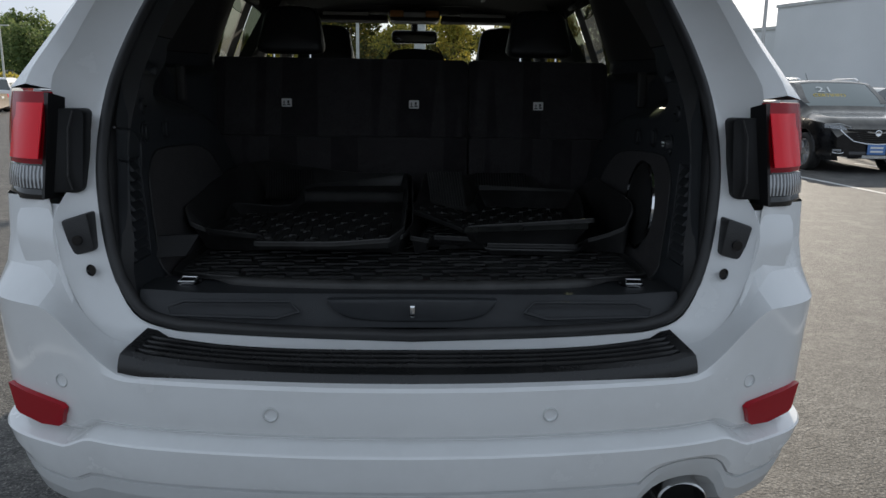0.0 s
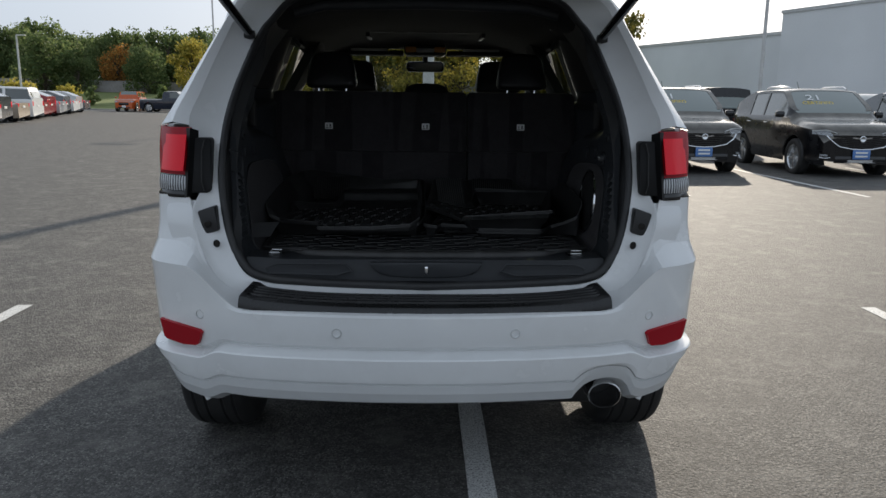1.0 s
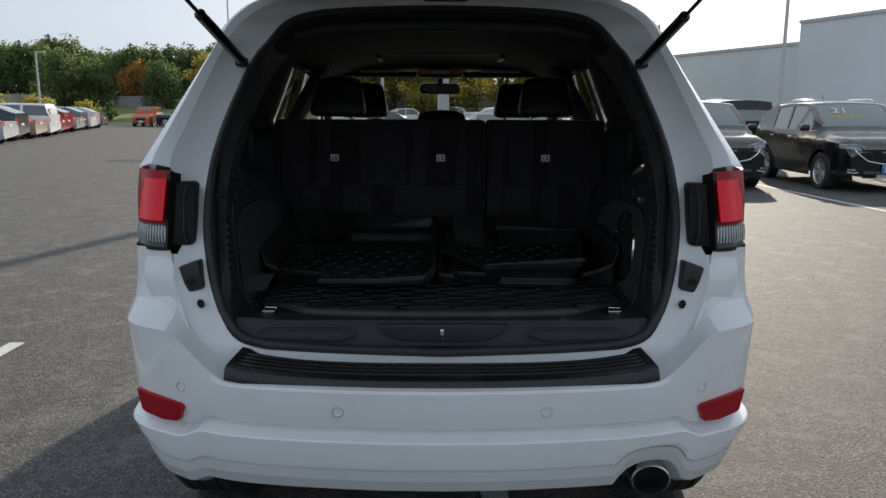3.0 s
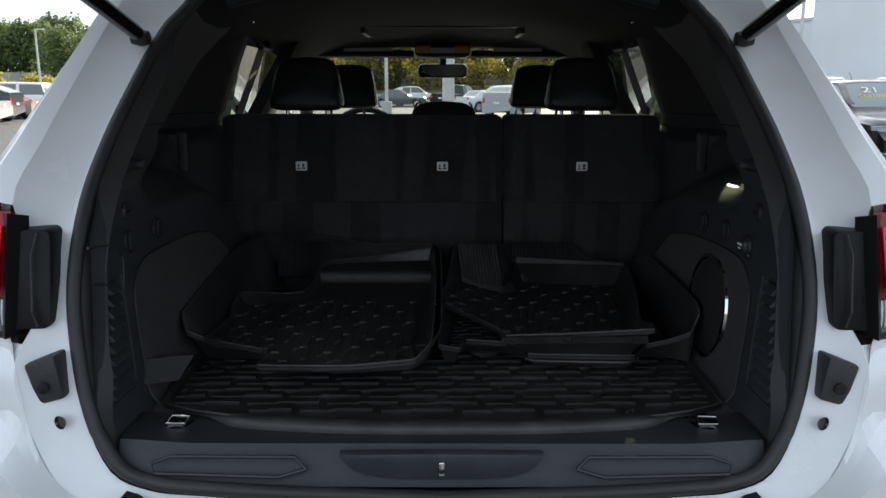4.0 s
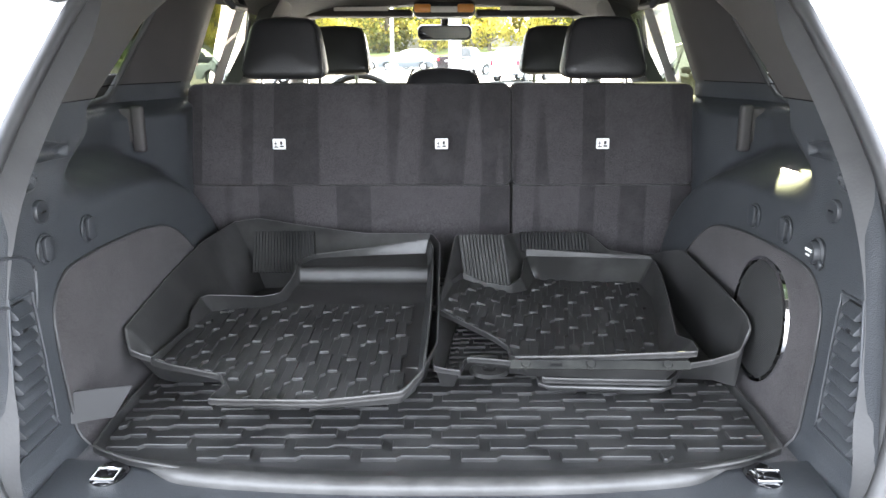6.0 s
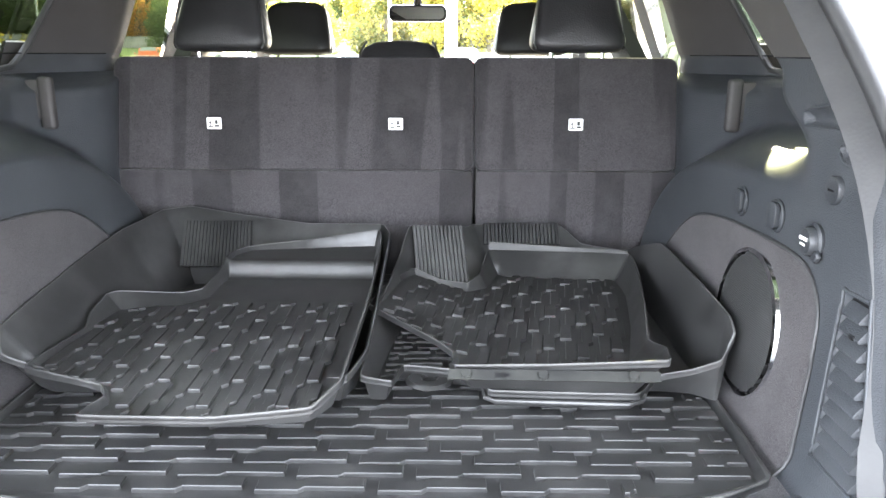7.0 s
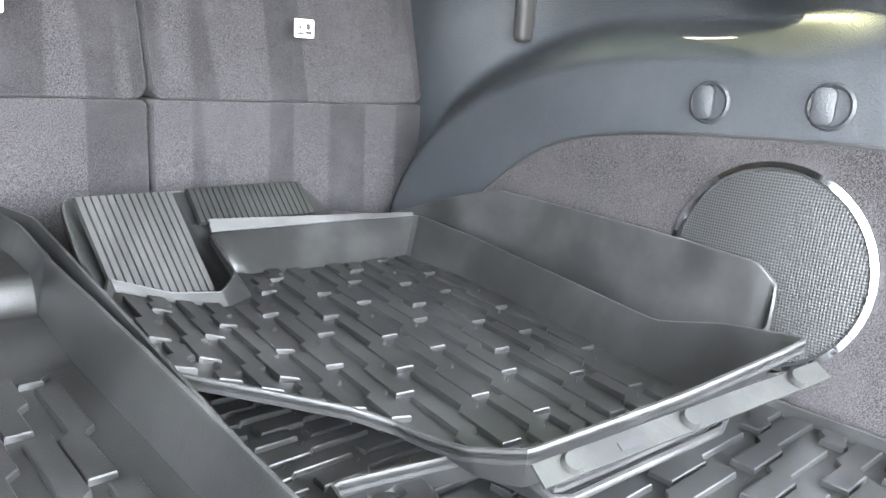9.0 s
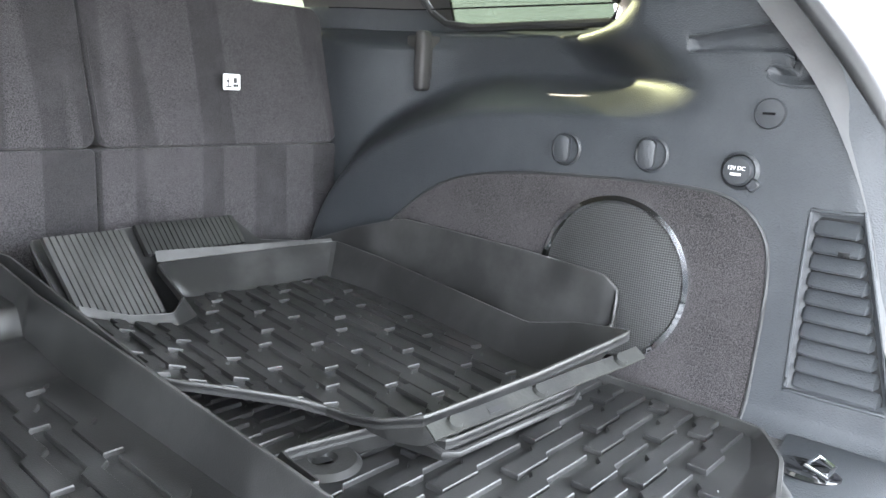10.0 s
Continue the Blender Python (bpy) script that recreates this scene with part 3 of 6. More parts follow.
# rear bumper: columns from the sill round the corner to the wheel arch
COLS = [(0, 1.380, 0, 1.53, .772), (.15, 1.384, .15, 1.53, .772), (.28, 1.394, .28, 1.532, .772), (.42, 1.410, .42, 1.535, .775), (.54, 1.430, .54, 1.54, .780),
        (.62, 1.452, .64, 1.545, .792), (.69, 1.482, .705, 1.555, .85), (.75, 1.515, .745, 1.575, .93), (.80, 1.540, .770, 1.60, 1.04), (.845, 1.566, .785, 1.62, 1.083),
        (.882, 1.595, .83, 1.645, 1.085), (.91, 1.63, .88, 1.668, 1.085), (.932, 1.68, .907, 1.69, 1.085), (.945, 1.75, .925, 1.76, 1.09), (.953, 1.85, .94, 1.86, 1.10), (.957, 1.97, .955, 1.97, 1.12)]
plan = spline([(c[0], c[1], 0) for c in COLS], 64)
tops = dense([c[2:] for c in COLS], 12)
_acc = dense([(c[0], c[1], 0) for c in COLS], 12)


def top_for(p):
    i = min(range(len(_acc)), key=lambda k: (_acc[k] - p).length)
    return tops[i]


def bumper_columns(side):
    cols = []
    for i, p in enumerate(plan):
        a, b = plan[max(0, i - 1)], plan[min(len(plan) - 1, i + 1)]
        t = (b - a).normalized()
        n = Vector((t.y, -t.x, 0))          # outwards
        T = top_for(p)
        corner = smoothstep(.58, .78, p.x)
        dip = 0.034 * smoothstep(.66, .745, p.x)
        lift = 0.12 * smoothstep(.80, .955, p.x) ** 1.3 + 0.02 * smoothstep(.70, .9, p.x)
        if side > 0:
            e = 1 - ((p.x - .59) / .10) ** 2
            if e > 0:
                lift += 0.062 * math.sqrt(e)
        W = p + n * 0.012
        col = [T]
        for f, zf in ((.35, .33), (.68, .66)):
            flat = T.lerp(Vector((p.x, p.y, .745)) - n * 0.02, f)
            bulge = T.lerp(Vector((W.x, W.y, .872)), .10 if f < .5 else .34)
            bulge.z = T.z + (.872 - T.z) * (.42 if f < .5 else .70)
            col.append(flat.lerp(bulge, corner))
        col.append((Vector((p.x, p.y, .742)) - n * 0.006).lerp(Vector((W.x, W.y, .872)), corner))
        col.append((Vector((p.x, p.y, .735))).lerp(Vector((p.x, p.y, .80)) + n * .006, corner))
        for z, o in ((.70, 0), (.66, -.003), (.638, -.009), (.628, -.020), (.622, -.030), (.619, -.031), (.604, .012), (.600, .0155), (.545, .010), (.522, .004), (.5185, -.004), (.515, -.004), (.513, .002), (.485, -.001), (.452, -.014), (.432, -.055)):
            zz = z - dip * smoothstep(.70, .64, z)
            low = smoothstep(.60, .47, z)
            zz = zz + max(0.0, lift) * low
            q = p + n * (o - 0.02 * smoothstep(.9, .96, p.x) * low)
            col.append(Vector((q.x, q.y, zz)))
        cols.append([Vector((v.x * side, v.y, v.z)) for v in col])
    return cols


right_cols, left_cols = bumper_columns(1), bumper_columns(-1)
all_cols = left_cols[:0:-1] + right_cols
upper = loft([[c[j] for c in all_cols] for j in range(0, 15)])
bmesh.ops.recalc_face_normals(upper, faces=upper.faces)
part("bumper", upper, "white_paint", car, "white painted rear bumper cover", 14)
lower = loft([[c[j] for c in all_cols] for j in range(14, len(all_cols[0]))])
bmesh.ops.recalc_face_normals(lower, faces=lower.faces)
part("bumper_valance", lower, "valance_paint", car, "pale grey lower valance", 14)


def bumper_y(x, z=0.0):
    x = abs(x)
    for a, b in zip(plan, plan[1:]):
        if a.x <= x <= b.x:
            return a.y + (b.y - a.y) * (x - a.x) / max(1e-6, b.x - a.x)
    return plan[-1].y


# ribbed black step pad on the bumper
def pad_profile():
    out = [(0.0, -.008), (.02, .002), (.12, .004)]
    for k in range(4):
        a = .17 + k * .145
        out += [(a, .000), (a + .010, .015), (a + .055, .016), (a + .072, .000)]
    return out + [(.75, .003), (.765, .012), (.90, .010), (.955, .004), (.99, -.010), (1.0, -.024)]


def pad_row(f, h):
    row = []
    for i in range(49):
        s = -1 + 2 * i / 48
        x = s * (.572 + .028 * f)
        back, front = 1.512 + .053 * abs(s) ** 3, bumper_y(x) + .020 - .012 * abs(s) ** 4
        z = .779 - .026 * f - .004 * smoothstep(.8, 1.0, f) + h * .8 * (1 if abs(s) < .955 or f > .9 or h < 0 else 0) + (.012 if abs(s) > .955 and f < .95 else 0) + .02 * abs(s) ** 4
        row.append((x, back + (front - back) * f, z))
    return row


_pad = loft([pad_row(f, h) for f, h in pad_profile()])
bmesh.ops.recalc_face_normals(_pad, faces=_pad.faces)
part("step_pad", _pad, "pad_black", car, "ribbed black plastic bumper step pad", 22)

# reflectors, parking sensors, brackets and holes
for s in (-1, 1):
    pts = [(.892, .674), (.83, .672), (.735, .662), (.726, .655), (.742, .612), (.752, .605), (.80, .600), (.868, .606), (.880, .612)]
    bm = bmesh.new()
    f = bm.faces.new([bm.verts.new((s * x, bumper_y(x) + .004 + .012 * smoothstep(.66, .6, z), z)) for x, z in pts])
    r = bmesh.ops.inset_region(bm, faces=[f], thickness=.008, depth=0.0)
    for v in f.verts:
        v.co.y -= .004
    bmesh.ops.recalc_face_normals(bm, faces=bm.faces)
    part("reflector", solid(bm, .012), "dark_red", car, "dark red bumper reflector")
    for x, z in ((.281, .684), (.737, .713)):
        m = look((s * x, bumper_y(x) - .0035, z), (s * x * 1.02 + s * .35 * (x > .5), bumper_y(x) - 1, z)) @ pose(0, 0, 0, 0, 180, 0)
        sensor = part("parking_sensor", lathe([(.0135, 0), (.0135, -.004), (.0125, -.0055), (0.0, -.0062)], 24, m), "white_paint", car)
        part("sensor_ring", lathe([(.0138, .001), (.0158, -.001), (.0158, -.003), (.0138, -.003)], 24, m), "seam_sealer", sensor)
    # rubber stop bracket and plugged hole on the frame
    stop = prism([(.688, .972), (.737, .958), (.757, 1.036), (.700, 1.054)], 1.60, 1.70, .006)
    if s < 0:
        stop = mirror(stop, False)
    stop = part("rubber_stop", stop, "black_plastic", car)
    part("stop_bolt", lathe([(0, 0), (.011, 0), (.011, .006), (0, .007)], 16, pose(s * .722, 1.6, .995, 90, 0, 0)), "gloss_black", stop)
    part("hole_plug", lathe([(0, 0), (.011, 0), (.013, .004)], 20, pose(s * .692, 1.590, .932, 90, 0, s * 20)), "gloss_black", car)
    # tail lamp: wrapping red lens over a clear one, on a black housing
    _o = [(.020 + x if x < 0 else x, z) for x, z in rounded(.075, .178, .014)]
    house_bm = prism([(s * (.763 - x), 1.183 + z) for x, z in rounded(.086, .180, .014)], 1.648, 1.74, .002)
    for v in house_bm.verts:
        v.co.y += (v.co.z - 1.183) * .18 + .25 * max(0.0, .76 - abs(v.co.x))
    side_bm = loft([[(s * .775, 1.66, 1.082), (s * .768, 1.69, 1.296)], [(s * .792, 1.622, 1.080), (s * .780, 1.656, 1.305)], [(s * .806, 1.64, 1.080), (s * .795, 1.67, 1.305)]])
    house_bm = join(house_bm, solid(side_bm, .006))
    lamp = part("tail_lamp", house_bm, "lamp_black", car, "red and clear tail lamp in a black housing")

    def lamp_sheet(z0, z1, grow, bow):
        def fn(i, j):
            a, z = i / 14, z0 + (z1 - z0) * j / 6
            u = (z - 1.08) / .23
            path = [Vector((.790 - .012 * u, 1.622 + .035 * u, z)), Vector((.855 - .005 * u, 1.645 + .04 * u, z)), Vector((.908 - .004 * u, 1.70 + .045 * u, z)), Vector((.936 - .004 * u, 1.80 + .02 * u, z)), Vector((.945, 1.93, z))]
            k = min(3, int(a * 4))
            p = path[k].lerp(path[k + 1], a * 4 - k)
            b = bow * (1 - (2 * j / 6 - 1) ** 2)
            return (s * (p.x + grow + b * .6), p.y - grow - b * .8, z)
        bm = grid(fn, 15, 7)
        bmesh.ops.smooth_vert(bm, verts=[v for v in bm.verts if not v.is_boundary], factor=.5, use_axis_x=True, use_axis_y=True, use_axis_z=False)
        return solid(bm, .006)
    part("red_lens", lamp_sheet(1.154, 1.308, .0, .006), "dark_red", lamp, "dark red outer lens")
    inner = grid(lambda i, j: (s * (.800 + .092 * i / 8 - .010 * j / 5), 1.6325 + .020 * (i / 8) + .048 * (i / 8) ** 2 + .026 * j / 5 - .0105, 1.166 + .118 * j / 5), 9, 6)
    part("lens_block", solid(inner, .003), "red_lens", lamp, "bright red inner lens")
    part("clear_lens", lamp_sheet(1.102, 1.150, .001, .004), "clear_lens", lamp, "ribbed clear reversing lens")
    part("lamp_base", lamp_sheet(1.078, 1.103, -.002, .003), "gloss_black", lamp)
    part("lamp_band", lamp_sheet(1.148, 1.156, -.004, .0), "gloss_black", lamp)
    part("lamp_clip", tube([(s * .738, 1.630, 1.10), (s * .745, 1.630, 1.13), (s * .745, 1.648, 1.23), (s * .737, 1.660, 1.268)], .0022, 8), "dark_metal", lamp)

# exhaust tip
_rim = [(.052, 0), (.056, .004), (.056, .14), (.050, .14), (.046, .02), (.052, 0)]
part("exhaust_tip", lathe(_rim, 32, pose(.592, 1.455, .452, -90, 0, 0) @ Matrix.Diagonal((1, .82, 1, 1))), "steel", car, "polished oval exhaust tip")
part("exhaust_pipe", lathe([(0, .13), (.049, .13), (.049, .5), (0, .5)], 24, pose(.592, 1.455, .452, -90, 0, 0) @ Matrix.Diagonal((1, .82, 1, 1))), "dark_metal", car)

part("muffler", lathe([(0, -.30), (.10, -.30), (.125, -.27), (.125, .27), (.10, .30), (0, .30)], 28, pose(.42, 1.93, .36, 0, 90, 0) @ Matrix.Diagonal((.9, 1.25, 1, 1))), "dark_metal", car)
# extra plate, added further back to keep sun off the ground below
part("underbody", box(-.72, .72, 2.05, 5.7, .31, .42, .03), "black_plastic", car)

# wheels
TYRE = [(.25, -.10), (.27, -.125), (.33, -.134), (.365, -.126), (.381, -.105), (.386, -.085), (.380, -.080), (.380, -.076), (.386, -.070), (.387, -.04), (.380, -.036), (.380, -.031), (.387, -.026),
        (.387, .026), (.380, .031), (.380, .036), (.387, .04), (.386, .070), (.380, .076), (.380, .080), (.386, .085), (.381, .105), (.365, .126), (.33, .134), (.27, .125), (.25, .10)]


def wheel(parent, x, y, r=.387, width=1.0, spokes=5):
    m = pose(x, y, r - .032, 0, 90 if x > 0 else -90, 0) @ Matrix.Diagonal((r / .387, r / .387, width, 1))
    w = part("wheel", lathe(TYRE, 48, m), "tyre", parent, "black tyre on a silver alloy wheel")
    part("rim", lathe([(.255, -.10), (.25, .09), (.262, .118), (.25, .12), (.235, .09), (.225, -.05), (.0, -.05)], 40, m), "alloy", w)
    sp = bmesh.new()
    for k in range(spokes):
        for d in (-9, 9):
            b = box(.03, .245, -.016, .016, .06, .095, .006, 1, pose(0, 0, 0, 0, 0, 360 * k / spokes + d))
            sp = join(sp, b)
    sp = join(sp, lathe([(0, .10), (.05, .1), (.06, .06), (.0, .05)], 20))
    sp.transform(m)
    part("spokes", sp, "alloy", w)
    return w


for wy in WHEEL_Y:
    part("axle", lathe([(0, -.76), (.05, -.76), (.05, -.20), (.13, -.12), (.13, .12), (.05, .20), (.05, .76), (0, .76)], 20, pose(0, wy, .37, 0, 90, 0)), "dark_metal", car)
    for s in (-1, 1):
        # suspension mass, oversized to block sun leaking past the wheels
        part("suspension", box(s * .64 - .13, s * .64 + .11, wy - .26, wy + .36, .20, .60, .03), "dark_metal", car)
        wheel(car, s * .868, wy)
        part("wheel_well", solid(grid(lambda i, j: (s * (.60 + .34 * j), wy + .44 * math.cos(math.pi * i / 16), .37 + .44 * math.sin(math.pi * i / 16)), 17, 2), .01), "black_plastic", car)

# rubber seal round the opening
_ring = [Vector((p.x * .985, p.y + .006, p.z + (.012 if p.z < .9 else -.004 * (p.z > 1.6)))) for p in seal_d]
_full = [Vector((-p.x, p.y, p.z)) for p in _ring[:0:-1]] + _ring[:-1]
part("door_seal", tube(_full, .0135, 10, True), "seal_rubber", car, "dull black rubber door seal")

# gas struts
for s in (-1, 1):
    a, b = Vector((s * .645, 1.985, 1.635)), Vector((s * .68, 1.42, 1.80))
    strut = part("gas_strut", tube([a.lerp(b, t) for t in (0, .03, .04, .62, .63, 1)], [.007, .007, .0165, .0165, .006, .006], 12), "gloss_black", car, "black gas strut of the tailgate")
    part("strut_ball", lathe([(0, -.02), (.014, -.018), (.018, 0), (.014, .018), (0, .02)], 14, pose(s * .648, 1.99, 1.632, 0, 90, 0)), "black_plastic", strut)

# ---------------------------------------------------------------- tailgate, raised on its hinge
HINGE = Vector((0, 2.15, 1.878))
_tip = Vector((0, 1.455, .795)) - HINGE
_want = Vector((0, -1.255, -.175))
RAISED = Matrix.Translation(HINGE) @ Matrix.Rotation(math.atan2(_want.z, _want.y) - math.atan2(_tip.z, _tip.y), 4, "X") @ Matrix.Translation(-HINGE)
GATE = [(.60, 2.13, 1.865), (.70, 2.055, 1.775), (.755, 1.965, 1.665), (.80, 1.88, 1.55), (.84, 1.79, 1.43), (.885, 1.70, 1.31), (.885, 1.655, 1.21), (.88, 1.63, 1.10), (.855, 1.585, 1.0), (.80, 1.545, .92), (.70, 1.505, .84), (.56, 1.475, .80)]


def gate_skin(i, j):
    w, y, z = GATE[j]
    s = -1 + i / 12
    return (w * s, y - .045 * (1 - s * s) * smoothstep(1.8, 1.2, z) - .02 * (1 - abs(s) ** 4), z - (.0 if j < 8 else .0))


def skin_y(x, z):
    for a, b in zip(GATE, GATE[1:]):
        if a[2] >= z >= b[2]:
            f = (a[2] - z) / (a[2] - b[2])
            w, y = a[0] + (b[0] - a[0]) * f, a[1] + (b[1] - a[1]) * f
            s = x / w
            return y - .045 * (1 - s * s) * smoothstep(1.8, 1.2, z) - .02 * (1 - abs(s) ** 4)
    return GATE[-1][1]


def raised(bm):
    bm.transform(RAISED)
    return bm


_outer = grid(gate_skin, 25, len(GATE))
bmesh.ops.recalc_face_normals(_outer, faces=_outer.faces)
_win = [f for f in _outer.faces if 1.33 < f.calc_center_median().z < 1.78 and abs(f.calc_center_median().x) < .62]
_glass = bmesh.new()
for f in _win:
    _glass.faces.new([_glass.verts.new(v.co + Vector((0, .004, 0))) for v in f.verts])
bmesh.ops.delete(_outer, geom=_win, context="FACES")
gate = part("tailgate", raised(solid(_outer, .035)), "white_paint", car, "raised white tailgate with a dark rear window")
part("rear_window", raised(solid(_glass, .005)), "privacy_glass", gate)
part("gate_trim", raised(grid(lambda i, j: (-.62 + 1.24 * i / 12, 1.70 - .10 * j / 4 - .03 * (1 - (i / 6 - 1) ** 2), 1.28 - .30 * j / 4), 13, 5)), "trim_plastic", gate)
part("gate_spoiler", raised(box(-.58, .58, 1.98, 2.16, 1.86, 1.895, .012, 3)), "white_paint", gate)
part("latch", raised(box(-.045, .045, 1.44, 1.50, .80, .87, .01)), "gloss_black", gate)
for s in (-1, 1):
    part("gate_vent", raised(box(s * .29 - .075, s * .29 + .075, 1.462, 1.49, .83, .87, .012)), "gloss_black", gate)
    bm = grid(lambda i, j: (s * (.60 + .29 * i / 8), skin_y(.60 + .29 * i / 8, 1.12 + .15 * j / 4 + .02 * i / 8) - .006 - .004 * (1 - (i / 4 - 1) ** 2), 1.12 + .15 * j / 4 * (.55 + .45 * i / 8) + .02 * i / 8), 9, 5)
    part("gate_lamp", raised(solid(bm, .012)), "red_lens", gate, "red tail lamp section on the tailgate")
_hy = skin_y(0, 1.0)
handle = part("gate_handle", raised(prism([(x, z + .985) for x, z in rounded(.25, .10, .025)], _hy - .012, _hy + .01, .004)), "white_paint", gate)
part("handle_slot", raised(prism([(x, z + .98) for x, z in rounded(.17, .03, .01)], _hy - .013, _hy - .008)), "gloss_black", handle)
_py = skin_y(0, 1.2)
plate = part("licence_plate_frame", raised(prism([(x, z + 1.2) for x, z in rounded(.34, .175, .012)], _py - .02, _py, .003)), "gloss_black", gate, "black plate frame with a white dealer plate")
part("plate_panel", raised(prism([(x, z + 1.205) for x, z in rounded(.305, .105, .006)], _py - .0225, _py - .019)), "label_white", plate)
part("plate_bar", raised(prism([(x, z + 1.215) for x, z in rounded(.25, .045, .006)], _py - .0235, _py - .022)), "red_ink", plate)
part("plate_bar", raised(prism([(x, z + 1.172) for x, z in rounded(.17, .012, .003)], _py - .0235, _py - .022)), "label_ink", plate)
part("plate_bar", raised(prism([(x, z + 1.136) for x, z in rounded(.28, .022, .003)], _py - .0225, _py - .0195)), "label_white", plate)
write("4x4", .062, "gloss_black", gate, RAISED @ pose(-.63, skin_y(.63, 1.04) - .006, 1.04, 80, 0, -4), "emblem", .003, 1.25, .3)

# ---------------------------------------------------------------- car interior: side trims, sill, floor
def seal_y(z):
    return (1.588 + (z - .8) * .29 if z < 1.25 else 1.718 + (z - 1.25) * .8)


def wall_x(z):
    return .632 + .028 * (z - .9) / .4 - .03 * (1 - smoothstep(.84, .895, z)) - .30 * max(0.0, z - 1.34) ** 1.15


def shelf_z(y):
    if y < 2.22:
        return 1.262
    u = min(1.0, (y - 2.22) / .56)
    return 1.262 - .36 * (1 - math.sqrt(max(0.0, 1 - u * u)))


def niche_y(z):
    return .12 * smoothstep(1.30, 1.41, z) + 1.35 * max(0.0, z - 1.43) + 1.0 * max(0.0, z - 1.59)


SLOT = [(1.985, 1.373), (1.923, 1.384), (1.866, 1.390), (1.837, 1.377), (1.813, 1.349), (1.796, 1.326), (1.801, 1.315), (1.852, 1.313), (1.876, 1.327), (1.868, 1.338), (1.847, 1.333), (1.843, 1.344), (1.857, 1.352), (1.919, 1.353), (1.985, 1.351)]
VENT = [(1.672, .925), (1.780, .925), (1.787, .94), (1.792, 1.145), (1.785, 1.158), (1.735, 1.160), (1.727, 1.150), (1.668, .94)]


def depth_in(poly, y, z):
    """How far a point lies inside an outline; 0 outside."""
    hit, near = False, 9.0
    for (ay, az), (by, bz) in zip(poly, poly[1:] + poly[:1]):
        if (az > z) != (bz > z) and y < (by - ay) * (z - az) / (bz - az) + ay:
            hit = not hit
        dy, dz = by - ay, bz - az
        f = min(1.0, max(0.0, ((y - ay) * dy + (z - az) * dz) / (dy * dy + dz * dz)))
        near = min(near, math.hypot(y - ay - f * dy, z - az - f * dz))
    return near if hit else 0.0


def trim_x(y, z):
    zs = shelf_z(y)
    wide = .060 + .06 * smoothstep(2.2, 2.7, y)
    up = smoothstep(zs - .012, zs + wide, z)
    back = smoothstep(1.93, 2.08 + .16 * smoothstep(1.44, 1.37, z), y - niche_y(z))
    deep = .862 - .40 * max(0.0, z - 1.44) - .105 * smoothstep(2.64 - .12 * smoothstep(1.40, 1.36, z), 2.92 - .12 * smoothstep(1.40, 1.36, z), y) - .034 * smoothstep(1.404, 1.388, z)
    edge = .012 * (1 - smoothstep(0, .05, y - seal_y(z)))
    x = wall_x(z) + (deep - wall_x(z)) * up * back + edge
    if 1.65 < y < 2.0 and .9 < z < 1.4:
        x += .013 * smoothstep(.0, .007, depth_in(SLOT, y, z)) + .009 * smoothstep(.0, .007, depth_in(VENT, y, z))
    return x


def quarter_front(z):
    return 2.668 + .30 * (z - 1.443) - .07 * (1 - smoothstep(1.408, 1.455, z))


def in_quarter(y, z):
    return 1.408 < z < 1.675 and 2.07 + niche_y(z) < y < quarter_front(z)


def trim_side(s, upper):
    """The lower cargo trim, or the warmer pillar trim above its parting line."""
    nu, nv = 210, 132
    split = 92
    bm = bmesh.new()
    vs = []
    for i in range(nu):
        row = []
        for j in range(nv):
            z = .855 + (1.448 - .855) * j / split if j <= split else 1.448 + (1.76 - 1.448) * (j - split) / (nv - 1 - split)
            y = seal_y(z) + (2.95 - seal_y(z)) * i / (nu - 1)
            row.append(bm.verts.new((s * (trim_x(y, z) - (.0025 if upper else 0)), y, z)))
        vs.append(row)
    for i in range(nu - 1):
        for j in (range(split, nv - 1) if upper else range(split)):
            q = [vs[i][j], vs[i + 1][j], vs[i + 1][j + 1], vs[i][j + 1]]
            c = sum((v.co for v in q), Vector()) / 4
            if not in_quarter(c.y, c.z):
                bm.faces.new(q if s < 0 else q[::-1])
    loose = [v for v in bm.verts if not v.link_faces]
    bmesh.ops.delete(bm, geom=loose, context="VERTS")
    if upper:
        return part("pillar_trim", bm, "pillar_plastic", car, "grey-brown fine-grained pillar trim", 60)
    return part("side_trim", bm, "trim_plastic", car, "dark grained plastic cargo side trim", 60)


def quarter_rim(s):
    pts = []
    for y, z in ((2.19, 1.410), (2.54, 1.410), (2.615, 1.418), (2.655, 1.440), (2.672, 1.468), (2.692, 1.53), (2.715, 1.606), (2.738, 1.674), (2.56, 1.674), (2.20, 1.45)):
        pts.append((s * (trim_x(y, z) + .002), y, z))
    return tube(pts, .008, 8, True)


def follow(s, outline, lift, n=5):
    """A sheet on the side trim whose outline is given in y and z."""
    cy, cz = sum(p[0] for p in outline) / len(outline), sum(p[1] for p in outline) / len(outline)
    loops = []
    for k in range(n + 2):
        f = 1.0 if k == 0 else .99 - .99 * (k - 1) / n
        g = lift if k > 0 else -.004
        loops.append([(s * (trim_x(cy + (y - cy) * f, cz + (z - cz) * f) - g), cy + (y - cy) * f, cz + (z - cz) * f) for y, z in outline])
    bm = loft([[l[i] for i in range(len(outline))] for l in [loops[0]] + [[(a[0] - 0, a[1], a[2]) for a in l] for l in loops[1:]]], True)
    bmesh.ops.recalc_face_normals(bm, faces=bm.faces)
    return bm


